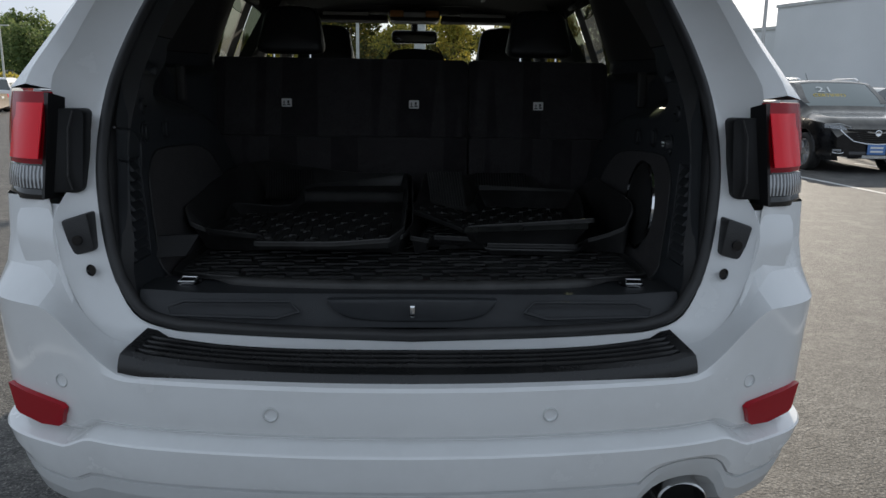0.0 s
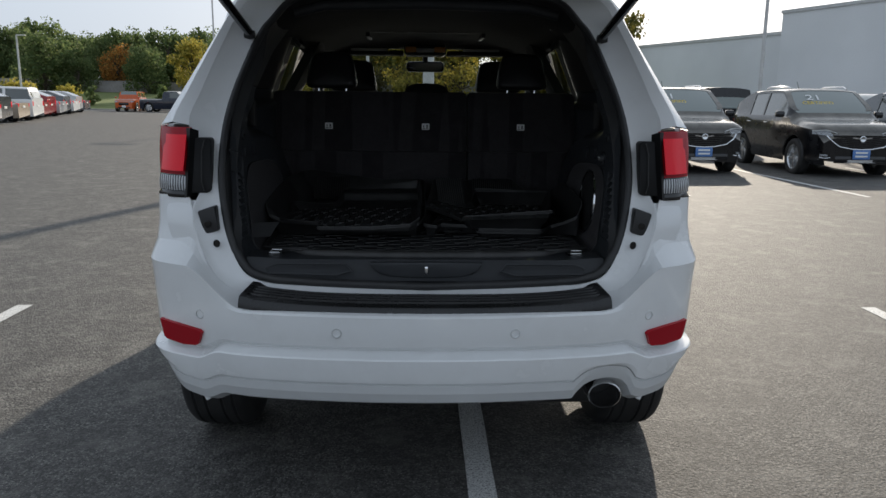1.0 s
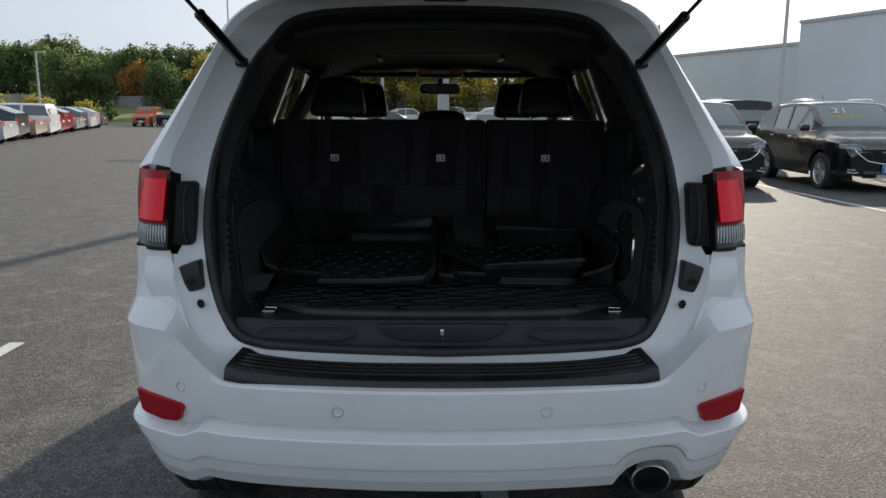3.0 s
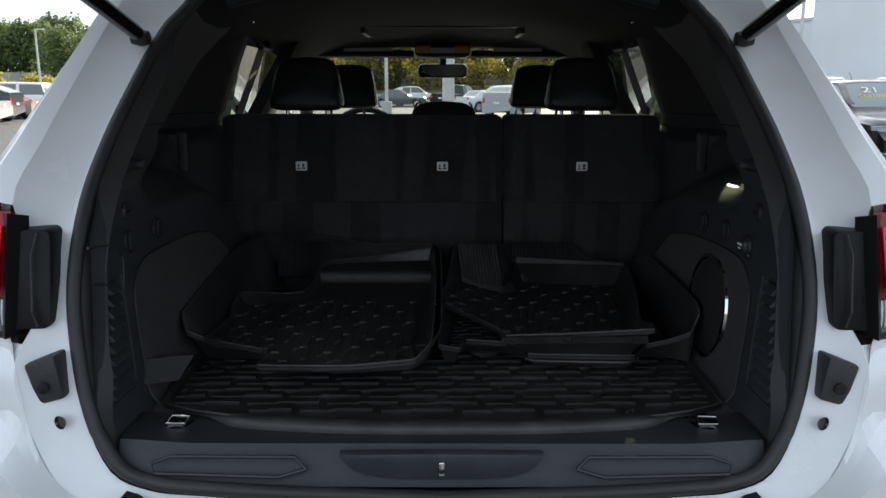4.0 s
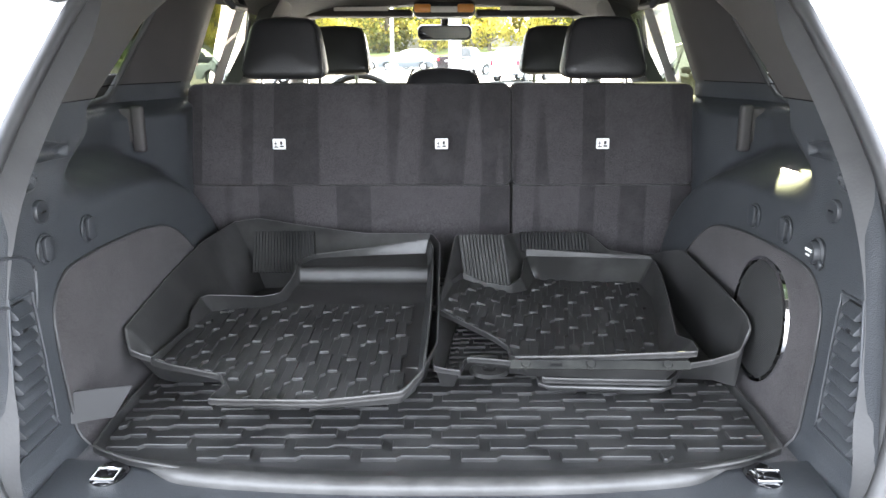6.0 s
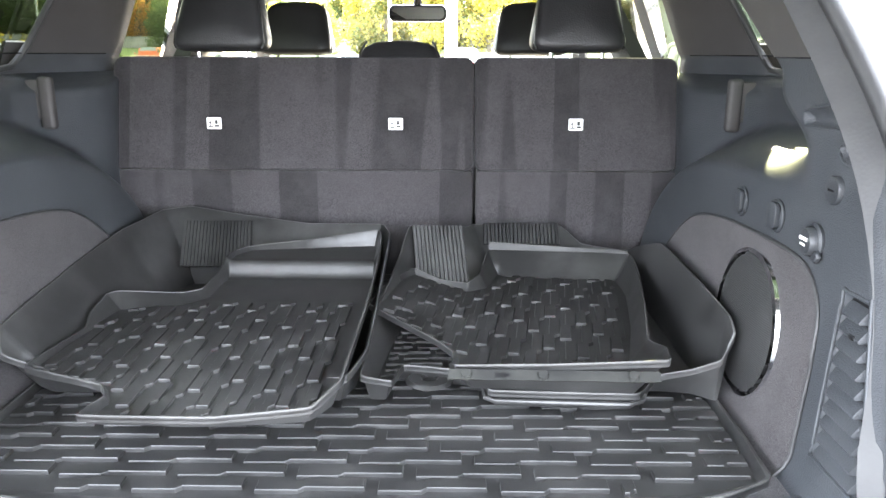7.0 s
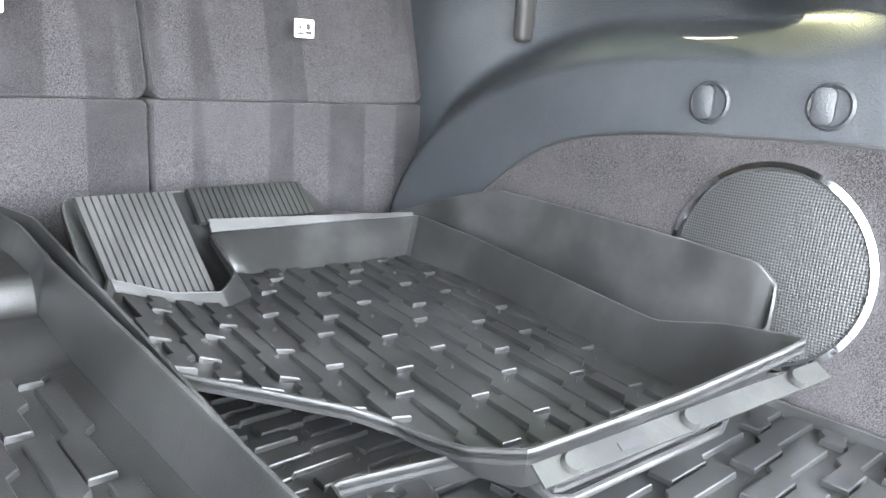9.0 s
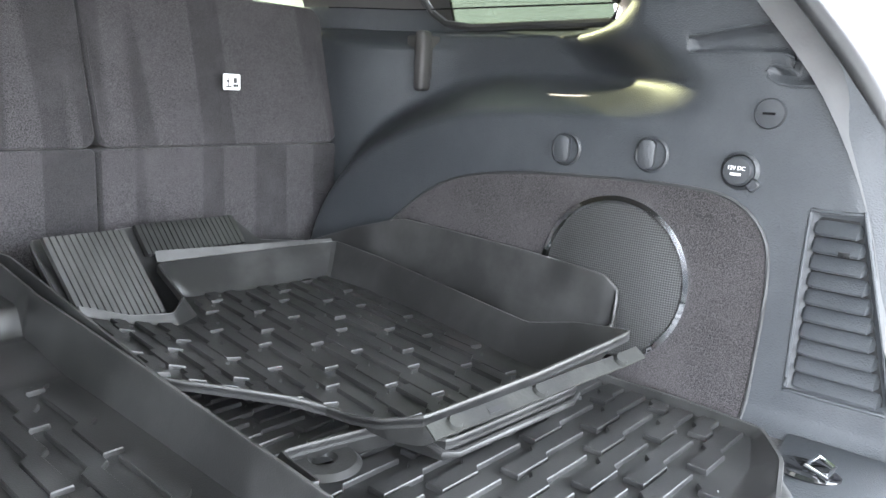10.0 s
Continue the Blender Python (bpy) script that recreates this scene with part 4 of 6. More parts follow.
def curve2(points, n):
    return [(p.x, p.y) for p in spline([(a, b, 0) for a, b in points], n)]


CARPET = curve2([(1.832, .862), (1.830, .95), (1.830, 1.05), (1.842, 1.115), (1.885, 1.156), (1.95, 1.168), (2.10, 1.166), (2.27, 1.154), (2.405, 1.122), (2.53, 1.035), (2.62, .93), (2.66, .862)], 70)
trims = {}
for s in (-1, 1):
    side = trims[s] = trim_side(s, False)
    part("parting_groove", tube([(s * (trim_x(1.895 + .02 * k, 1.448) - .001), 1.895 + .02 * k, 1.448) for k in range(50)], .0018, 6), "gloss_black", trim_side(s, True))
    part("window_rim", quarter_rim(s), "seal_rubber", side)
    part("side_carpet", follow(s, CARPET, .004, 6), "side_carpet", side, "dark grey felt panel")
    rim = [(s * (trim_x(y, z) - .003), y, z) for y, z in CARPET]
    part("carpet_groove", tube(rim, .0028, 6), "seal_rubber", side)
    # folding bag hooks
    for y, z in (((2.162, 1.203), (2.018, 1.208)) if s > 0 else ((2.005, 1.214), (1.852, 1.214))):
        x = s * (trim_x(y, z) - .001)
        m = pose(x, y, z, 0, -90 * s, 0)
        hook = part("bag_hook", lathe([(.026, -.001), (.027, .002), (.024, .004), (.021, .002), (.020, -.004), (0, -.004)], 28, m), "sill_plastic", side, "round folding bag hook")
        flap = prism(rounded(.024, .042, .009), -.006, .006, .002)
        flap.transform(pose(x - s * .003, y + .006, z, 0, 0, -90 * s + 10 * s))
        part("hook_flap", flap, "sill_plastic", hook)
    # round access cap
    y, z = 1.861, 1.276
    m = pose(s * (trim_x(y, z) - .001), y, z, 0, -90 * s, 0)
    cap = part("access_cap", lathe([(.020, -.002), (.020, .004), (.0185, .006), (0, .007)], 32, m), "sill_plastic", side)
    part("cap_slot", box(-.008, .008, -.0016, .0016, .006, .0075, 0, 1, m @ pose(0, 0, 0, 0, 0, 90)), "gloss_black", cap)
    # vent louvres in the sunken frame
    vent = part("cargo_vent", tube([(s * (trim_x(yy, zz) - .0005), yy, zz) for yy, zz in curve2(VENT + VENT[:1], 60)[:-1]], .0028, 8, True), "trim_plastic", side, "upright louvred cargo vent")
    part("vent_backing", solid(loft([[(s * (wall_x(zz) + .0085), yy0 + (zz - .93) * k_, zz) for zz in (.93, 1.04, 1.152)] for yy0, k_ in ((1.672, .26), (1.784, .03))]), .0006), "lamp_black", vent)
    for k in range(10):
        z = .936 + k * .0222
        y0, y1 = 1.675 + (z - .93) * .27, 1.781 + (z - .93) * .03
        sl = bmesh.new()
        sec = [(.008, .001), (-.003, -.006), (-.006, -.005), (-.0065, -.002), (.003, .010), (.008, .013)]
        rows = []
        for y, g in ((y0, .0), (y0 + .004, 1.0), (y1 - .012, 1.0), (y1 - .004, .75), (y1, .1)):
            rows.append([sl.verts.new((s * (wall_x(z) + (.008 + (a_ - .008) * g)), y, z + b_ * (.6 + .4 * g))) for a_, b_ in sec])
        for ra, rb in zip(rows, rows[1:]):
            for q in range(6):
                sl.faces.new((ra[q], ra[(q + 1) % 6], rb[(q + 1) % 6], rb[q]))
        sl.faces.new(rows[0]), sl.faces.new(rows[-1][::-1])
        bmesh.ops.recalc_face_normals(sl, faces=sl.faces)
        part("louvre", sl, "trim_plastic", vent, "", 25)
    part("vent_tab", box(s * (wall_x(1.11) - .004) - .003, s * (wall_x(1.11) - .004) + .003, 1.738, 1.752, 1.108, 1.114, .001), "lamp_black", vent)
    # pull-out cover slot
    part("slot_edge", tube([(s * (trim_x(y, z) + .001), y, z) for y, z in curve2(SLOT, 70)], .0022, 8), "trim_plastic", side)
    # belt guide on the rear door pillar
    g = part("belt_guide", join(box(min(s * .768, s * .80), max(s * .768, s * .80), 2.592, 2.618, 1.278, 1.398, .009, 3), box(min(s * .79, s * .84), max(s * .79, s * .84), 2.60, 2.66, 1.30, 1.39, .006)), "pillar_plastic", side)
    # tie-down ring in the floor
    bmr = tube([(s * .525 + a, 1.705 + b, .880 + c) for a, b, c in ((-.018, -.010, 0), (.018, -.010, 0), (.022, .010, .006), (-.014, .013, .006))], .0030, 8, True)
    ring = part("tie_down_ring", bmr, "chrome", car, "chromed tie-down ring")
    part("ring_plate", lathe([(0, .0), (.034, .0), (.036, .006), (.03, .009), (0, .004)], 24, pose(s * .525, 1.722, .8685, 0, 0, 0) @ Matrix.Diagonal((.8, 1.1, 1, 1))), "gloss_black", ring)

# right side only: loudspeaker and power socket
rs = trims[1]
sp_y, sp_z = 2.055, 1.019
m = pose(trim_x(sp_y, sp_z) - .0055, sp_y, sp_z, 0, -86, 0)
spk = part("loudspeaker", lathe([(.113, .001), (.117, .006), (.124, .004), (.126, -.002)], 64, m), "chrome", rs, "round loudspeaker with a chrome ring")
part("speaker_grille", lathe([(.1135, .002), (.09, .0065), (.045, .010), (0, .011)], 48, m), "speaker_mesh", spk)
y, z = 1.888, 1.199
m = pose(trim_x(y, z) - .001, y, z, 0, -90, 0)
sock = part("power_socket", lathe([(.025, -.002), (.026, .003), (.022, .006), (.0205, .002), (.020, .012), (.018, .016), (0, .017)], 32, m), "sill_plastic", rs, "12 volt socket with a rubber cap")
part("socket_tab", box(-.034, -.020, -.008, .008, .002, .010, .002, 1, m @ pose(0, 0, 0, 0, 0, 50)), "sill_plastic", sock)
_W = pose(trim_x(y, z) - .0185, y, z + .004, 90, 0, -90)
write("12V DC", .0072, "label_white", sock, _W)
part("key_mark", box(-.007, .007, -.0016, .0016, 0, .0008, 0, 1, _W @ pose(0, -.008, 0)), "label_white", sock)
# left side only: small pocket in the corner
_pk = solid(grid(lambda i, j: (-.640 + (.10 - .03 * j / 6) * i / 8, 1.842 + .030 * i / 8 + .02 * (i / 8) * (1 - i / 8) - .022 * j / 6, .957 - .05 * j / 6), 9, 7), .004)
pocket = part("cargo_pocket", _pk, "lamp_black", trims[-1], "small plastic corner pocket")
part("pocket_rim", tube([(-.640 + .10 * k / 8, 1.840 + .030 * k / 8 + .02 * (k / 8) * (1 - k / 8), .957) for k in range(9)], .0022, 8), "lamp_black", pocket)
_rec = [(1.70, 1.232), (1.77, 1.222), (1.806, 1.205), (1.812, 1.185), (1.800, 1.140), (1.79, 1.132), (1.74, 1.150), (1.70, 1.160)]
part("latch_recess", tube([(-(trim_x(y, z) - .001), y, z) for y, z in curve2(_rec, 30)], .003, 8), "sill_plastic", trims[-1], "recessed seat release")
part("latch_button", prism([(x, z) for x, z in rounded(.02, .032, .006)], 0, .008, .002, pose(-.662, 1.785, 1.172, 0, 0, -90)), "gloss_black", trims[-1])
for s in (-1, 1):
    part("door_pillar", solid(grid(lambda i, j: (s * (.915 - .29 * j / 8 - .012 * math.sin(math.pi * i / 4)), 3.50 + .28 * i / 4, 1.25 + .50 * j / 8), 5, 9), .05), "headliner", car)
    part("pillar_trim", tube([(s * .68, 4.12, 1.74), (s * .72, 4.4, 1.56), (s * .80, 4.82, 1.25)], .04, 8), "trim_plastic", car)
    part("door_trim", solid(grid(lambda i, j: (s * (.84 - .03 * math.sin(math.pi * j / 6)), 2.80 + 2.0 * i / 12, .46 + .85 * j / 6), 13, 7), .02), "trim_plastic", car)
    belt = part("seat_belt", solid(grid(lambda i, j: (s * (.742 + .02 * j / 10 - .004 * i), 2.875 + .03 * i - .02 * j / 10, .95 + .36 * j / 10), 3, 11), .002), "seal_rubber", car)
    for zz, hh in ((1.265, .010), (1.235, .006), (1.215, .014), (1.02, .030)):
        part("belt_clip", box(s * .738 - .012, s * .738 + .012, 2.838, 2.846, zz, zz + hh, .002), "chrome", belt)

# sill cover with its recessed pull and mouldings
def sill_point(i, j):
    s = -1 + i / 24
    f = j / 10
    x = s * (.60 + .02 * f)
    y = 1.585 + .145 * f - .0 * s * s + (.04 * s * s * f if f > .5 else 0)
    z = .806 + .066 * smoothstep(0, .32, f) + .012 * smoothstep(.75, 1.0, abs(s)) * (1 - f)
    return (x, y, z)


sill = part("sill_cover", solid(grid(sill_point, 49, 11), .004), "sill_plastic", car, "smooth black sill cover with a recessed pull")
_dish = [(x, z) for x, z in curve2([(-.19, .868), (-.165, .838), (-.11, .822), (0, .818), (.11, .822), (.165, .838), (.19, .868)], 30)]
part("pull_dish", prism(_dish + [(.12, .869), (0, .870), (-.12, .869)], 1.588, 1.612, .004), "trim_plastic", sill)
part("striker", box(-.0055, .0055, 1.578, 1.592, .831, .858, .002), "chrome", sill, "bright steel striker")
for s in (-1, 1):
    part("sill_moulding", tube([(s * a, b, c) for a, b, c in ((.25, 1.588, .840), (.27, 1.592, .862), (.50, 1.594, .862), (.535, 1.59, .85), (.53, 1.586, .832), (.30, 1.584, .826), (.25, 1.588, .840))], .0035, 6), "sill_plastic", sill)
part("cargo_floor", box(-.63, .63, 1.70, 2.84, .80, .8635), "carpet", car)

# headliner, header trim and sunroof slot
def liner(i, j):
    s = -1 + i / 10
    y = 2.15 + 1.98 * j / 16
    w = .60 + .10 * smoothstep(2.2, 3.0, y) - .02 * smoothstep(3.6, 4.1, y)
    z = 1.80 - .02 * smoothstep(2.15, 2.4, y) - .055 * smoothstep(3.3, 4.1, y) - .10 * abs(s) ** 4 + .022 * (1 - smoothstep(2.15, 2.25, y))
    return (w * s, y, z)


head = part("headliner", solid(grid(liner, 21, 17), .006), "headliner", car, "black fabric headliner", 60)
part("header_trim", tube([(-.52, 2.21, 1.735), (-.40, 2.22, 1.765), (0, 2.225, 1.775), (.40, 2.22, 1.765), (.52, 2.21, 1.735)], .022, 10), "trim_plastic", head)
part("sunroof_frame", join(box(-.33, .33, 3.44, 3.462, 1.764, 1.776, .004), box(-.33, .33, 3.80, 3.82, 1.733, 1.745, .004), box(-.33, -.31, 3.44, 3.82, 1.742, 1.776, .004), box(.31, .33, 3.44, 3.82, 1.742, 1.776, .004)), "lamp_black", head)
for s in (-1, 1):
    visor = part("sun_visor", box(s * .37 - .235, s * .37 + .235, 3.92, 4.10, 1.672, 1.700, .010, 3), "headliner", head)
    part("visor_strip", box(s * .345 - .113, s * .345 + .113, 3.905, 3.922, 1.694, 1.710, .003), "visor_white", visor)
    part("grab_handle", tube([(s * .655, 3.0, 1.70), (s * .635, 3.03, 1.665), (s * .635, 3.17, 1.665), (s * .655, 3.2, 1.70)], .011, 8), "trim_plastic", head)
    part("coat_hook", box(s * .57 - .012, s * .57 + .012, 2.62, 2.65, 1.715, 1.742, .006), "gloss_black", head)
# a narrow pillar trim closes the opening beside the header
console = part("overhead_console", box(-.128, .128, 3.86, 4.06, 1.666, 1.730, .024, 4), "trim_plastic", head)
for s in (-1, 1):
    part("map_lamp", box(s * .088 - .034, s * .088 + .034, 3.850, 3.866, 1.684, 1.718, .008, 2), "amber", console, "warm translucent map lamp")
part("console_keys", box(-.055, .055, 3.853, 3.864, 1.684, 1.708, .004), "pole_grey", console)
mir = part("rear_view_mirror", prism([(x, z + 1.612) for x, z in rounded(.245, .068, .025)], 4.17, 4.21, .008, None, 3), "gloss_black", car)
part("mirror_glass", prism(rounded(.225, .05, .02), -.0025, .0025, 0, pose(0, 4.166, 1.612, 7, 0, -4)), "mirror", mir)
part("mirror_stem", tube([(0, 4.19, 1.64), (0, 4.16, 1.70)], .018, 8), "gloss_black", mir)

# rear seat back in two carpeted parts
def seat_y(z):
    return 2.800 + .075 * smoothstep(1.25, 1.45, z) * (z - 1.2) / .25 + .006 * (z - .87)


def seat_panel(x0, x1, z0, z1, r, parent, name="backrest"):
    out = [((x0 + x1) / 2 + x, (z0 + z1) / 2 + z) for x, z in rounded(x1 - x0, z1 - z0, r, 5)]
    bm = bmesh.new()
    n = len(out)
    cx, cz = (x0 + x1) / 2, (z0 + z1) / 2
    rings = []
    for k, (f, dy) in enumerate(((1.0, .10), (1.0, .005), (.996, .0015), (.988, .0))):
        w, h = (x1 - x0) / 2, (z1 - z0) / 2
        sx, sz = (w - (1 - f) * .4) / w, (h - (1 - f) * .4) / h
        rings.append([(cx + (x - cx) * sx, seat_y(cz + (z - cz) * sz) + dy, cz + (z - cz) * sz) for x, z in out])
    # flat front as strips from top to bottom
    bm = loft([[r_[i] for i in range(n)] for r_ in rings], True)
    inner = grid(lambda i, j: (0, 0, 0), 2, 2)
    inner.free()
    m_ = 14
    hw = n // 2
    top = rings[-1]
    face = bmesh.new()
    vs = [face.verts.new(p) for p in top]
    face.faces.new(vs)
    bmesh.ops.triangulate(face, faces=face.faces[:])
    bm = join(bm, face)
    bmesh.ops.remove_doubles(bm, verts=bm.verts, dist=1e-4)
    bmesh.ops.recalc_face_normals(bm, faces=bm.faces)
    return part(name, bm, "seat_carpet", parent, "", 30)


seats = {}
for x0, x1 in ((-.738, .2005), (.2035, .728)):
    seat = seat_panel(x0, x1, 1.1555, 1.44, .022, car, "rear_seat_back")
    seat["label"] = "dark grey carpeted rear seat back"
    seat_panel(x0 + .004, x1 + (.004 if x0 > 0 else -.001), .862, 1.1545, .010, seat, "lower_flap")
    part("seat_cushion", box(x0 + .02, x1 + (.03 if x0 < 0 else -.02), 2.885 if x0 < 0 else 2.90, 3.0, .88, 1.425, .02, 3), "leather", seat)
    seats[x0] = seat
    for x in ((-.464, 0) if x0 < 0 else (.459,)):
        tag = part("tether_label", box(x - .0185, x + .0185, 2.793, 2.797, 1.261, 1.291, .003), "label_white", seat, "small white child-seat tether label")
        part("label_print", join(box(x - .014, x - .002, 2.7922, 2.7932, 1.266, 1.269), box(x - .010, x - .008, 2.7922, 2.7932, 1.268, 1.284), box(x - .013, x - .006, 2.7922, 2.7932, 1.276, 1.279),
                                 box(x + .002, x + .013, 2.7922, 2.7932, 1.267, 1.272, 0, 1), box(x + .003, x + .010, 2.7922, 2.7932, 1.274, 1.284, .001, 1)), "label_ink", tag)


def headrest(x, y, z, w, h, d, parent, name="headrest"):
    """A padded rest with a crowned front and piped seams on two posts."""
    def fn(i, j):
        a = 2 * math.pi * i / 40
        b = -math.pi / 2 + math.pi * j / 14
        e = .28
        ca, sa, cb, sb = math.cos(a), math.sin(a), math.cos(b), math.sin(b)
        px = math.copysign(abs(ca) ** e, ca) * abs(cb) ** .22
        pz = math.copysign(abs(sa) ** e, sa) * abs(cb) ** .22
        py = math.copysign(abs(sb) ** .8, sb)
        top_ = smoothstep(-1, 1, pz)
        return (x + w / 2 * px * (1.02 - .20 * top_ - .06 * smoothstep(.6, 1, pz)), y + d / 2 * py * (1 - .25 * top_) + .035 * top_, z + h / 2 * pz - .010 * px * px * top_)
    bm = grid(fn, 40, 15, True)
    bmesh.ops.remove_doubles(bm, verts=bm.verts, dist=1e-4)
    bmesh.ops.recalc_face_normals(bm, faces=bm.faces)
    hr = part(name, bm, "leather", parent, "black leather headrest", 70)
    for s in (-1, 1):
        part("piping", tube([(x + s * w * .46 * f, y - d * .36 + .035 * (g + 1) / 2, z + h * .47 * g) for f, g in ((.97, -.96), (1.01, -.8), (.95, 0), (.86, .7), (.80, .93))], .003, 6), "leather", hr)
        part("post", tube([(x + s * w * .27, y, z - h * .4), (x + s * w * .27, y, z - h * .75)], .0065, 8), "chrome", hr)
    return hr


headrest(-.458, 2.905, 1.541, .248, .178, .12, seats[-.738])
headrest(.47, 2.905, 1.541, .248, .178, .12, seats[.2035])
headrest(.004, 2.93, 1.450, .235, .068, .11, seats[-.738])
for s, x in ((-1, -.42), (1, .43)):
    fs = part("front_seat", box(x - .25, x + .25, 3.60, 3.76, .75, 1.40, .06, 4), "leather", car, "black leather front seat")
    headrest(x, 3.70, 1.535, .27, .19, .13, fs)
part("dashboard", box(-.80, .80, 4.45, 4.9, .75, 1.19, .05, 4), "trim_plastic", car)
_st = [(-.40 + .19 * math.cos(a), 4.22 + .06 * math.sin(a), 1.24 + .18 * math.sin(a)) for a in [2 * math.pi * k / 36 for k in range(36)]]
part("steering_wheel", tube(_st, .016, 8, True), "leather", car)

# ---------------------------------------------------------------- rubber mats
def chaikin(pts, cuts=(.07, .22)):
    """Rounds the corners of a ring of tuples, but keeps them tight."""
    for cut_ in cuts:
        out = []
        for a, b in zip(pts, pts[1:] + pts[:1]):
            d = math.hypot(b[0] - a[0], b[1] - a[1])
            f = min(cut_, .012 / max(d, 1e-6)) if cut_ < .1 else cut_
            for k in (f, 1 - f):
                out.append(tuple(p + (q - p) * k for p, q in zip(a, b)))
        pts = out
    return pts


def inside(poly, x, y):
    hit = False
    for (ax, ay), (bx, by) in zip(poly, poly[1:] + poly[:1]):
        if (ay > y) != (by > y) and x < (bx - ax) * (y - ay) / (by - ay) + ax:
            hit = not hit
    return hit


def tray(rim, inset, floor, lip=.004, thick=.004, folds=()):
    """A moulded mat: floor, flat sloping walls, a thin flat rim. Returns the mesh and the floor's outline."""
    n = len(rim)
    area = sum(a[0] * b[1] - b[0] * a[1] for a, b in zip(rim, rim[1:] + rim[:1]))
    sgn = 1 if area > 0 else -1
    ring = []
    for i in range(n):
        p, q, r = (Vector(rim[(i + k) % n][:2]) for k in (-1, 0, 1))
        t1, t2 = (q - p).normalized(), (r - q).normalized()
        n1, n2 = Vector((t1.y, -t1.x)) * sgn, Vector((t2.y, -t2.x)) * sgn
        m = (n1 + n2).normalized()
        k = min(1 / max(m.dot(n1), .3), 1.5)
        w = inset[i]
        ring.append((q.x, q.y, rim[i][2], q.x - m.x * w * k, q.y - m.y * w * k, w, m.x, m.y))
    ring = chaikin(ring)
    rings = []
    for f, h, roll in ((1.0, 0.0, 0.0), (.96, .008, .01), (.90, .06, .03), (.62, .35, .05), (.46, .52, .12), (.43, .555, .42), (.39, .60, .82), (.34, .655, .95), (.08, .93, 1.0), (.02, .985, 1.0), (0.0, 1.0, 1.0)):
        row = []
        for x, y, z, fx, fy, w, mx, my in ring:
            px, py = x + (fx - x) * f, y + (fy - y) * f
            zf = floor(px, py)
            row.append(Vector((px, py, zf + (z - zf) * (h + (roll - h) * smoothstep(.11, .16, w)))))
        rings.append(row)
    for g, dz in ((.12, .0012), (.85, .0010), (1.0, -.001), (1.0, -.006)):
        rings.append([Vector((p[0] + p[6] * lip * g, p[1] + p[7] * lip * g, p[2] + dz)) for p in ring])
    walls = loft(rings, True)
    bed = bmesh.new()
    bed.faces.new([bed.verts.new(p) for p in rings[0]])
    for k in range(1, 24):
        for co, no in (((-.66 + .055 * k, 0, 0), (1, 0, 0)), ((0, 1.55 + .055 * k, 0), (0, 1, 0))):
            bmesh.ops.bisect_plane(bed, geom=bed.verts[:] + bed.edges[:] + bed.faces[:], plane_co=co, plane_no=no)
    for yy in folds:
        bmesh.ops.bisect_plane(bed, geom=bed.verts[:] + bed.edges[:] + bed.faces[:], plane_co=(0, yy, 0), plane_no=(0, 1, 0))
    for v in bed.verts:
        v.co.z = floor(v.co.x, v.co.y)
    bmesh.ops.triangulate(bed, faces=bed.faces[:])
    bm = join(walls, bed)
    bmesh.ops.remove_doubles(bm, verts=bm.verts, dist=1e-4)
    bmesh.ops.recalc_face_normals(bm, faces=bm.faces)
    up = [f for f in bm.faces if abs(f.normal.z) > .9]
    if up and sum(f.normal.z * f.calc_area() for f in up) < 0:
        bmesh.ops.reverse_faces(bm, faces=bm.faces)
    under = bm.copy()
    bmesh.ops.reverse_faces(under, faces=under.faces)
    bmesh.ops.translate(under, verts=under.verts, vec=(0, 0, -thick))
    edge = solid(loft([[p + Vector((0, 0, .0006)) for p in r] for r in rings[-5:]], True), .0004)
    return join(bm, under), [(p.x, p.y) for p in rings[0]], edge


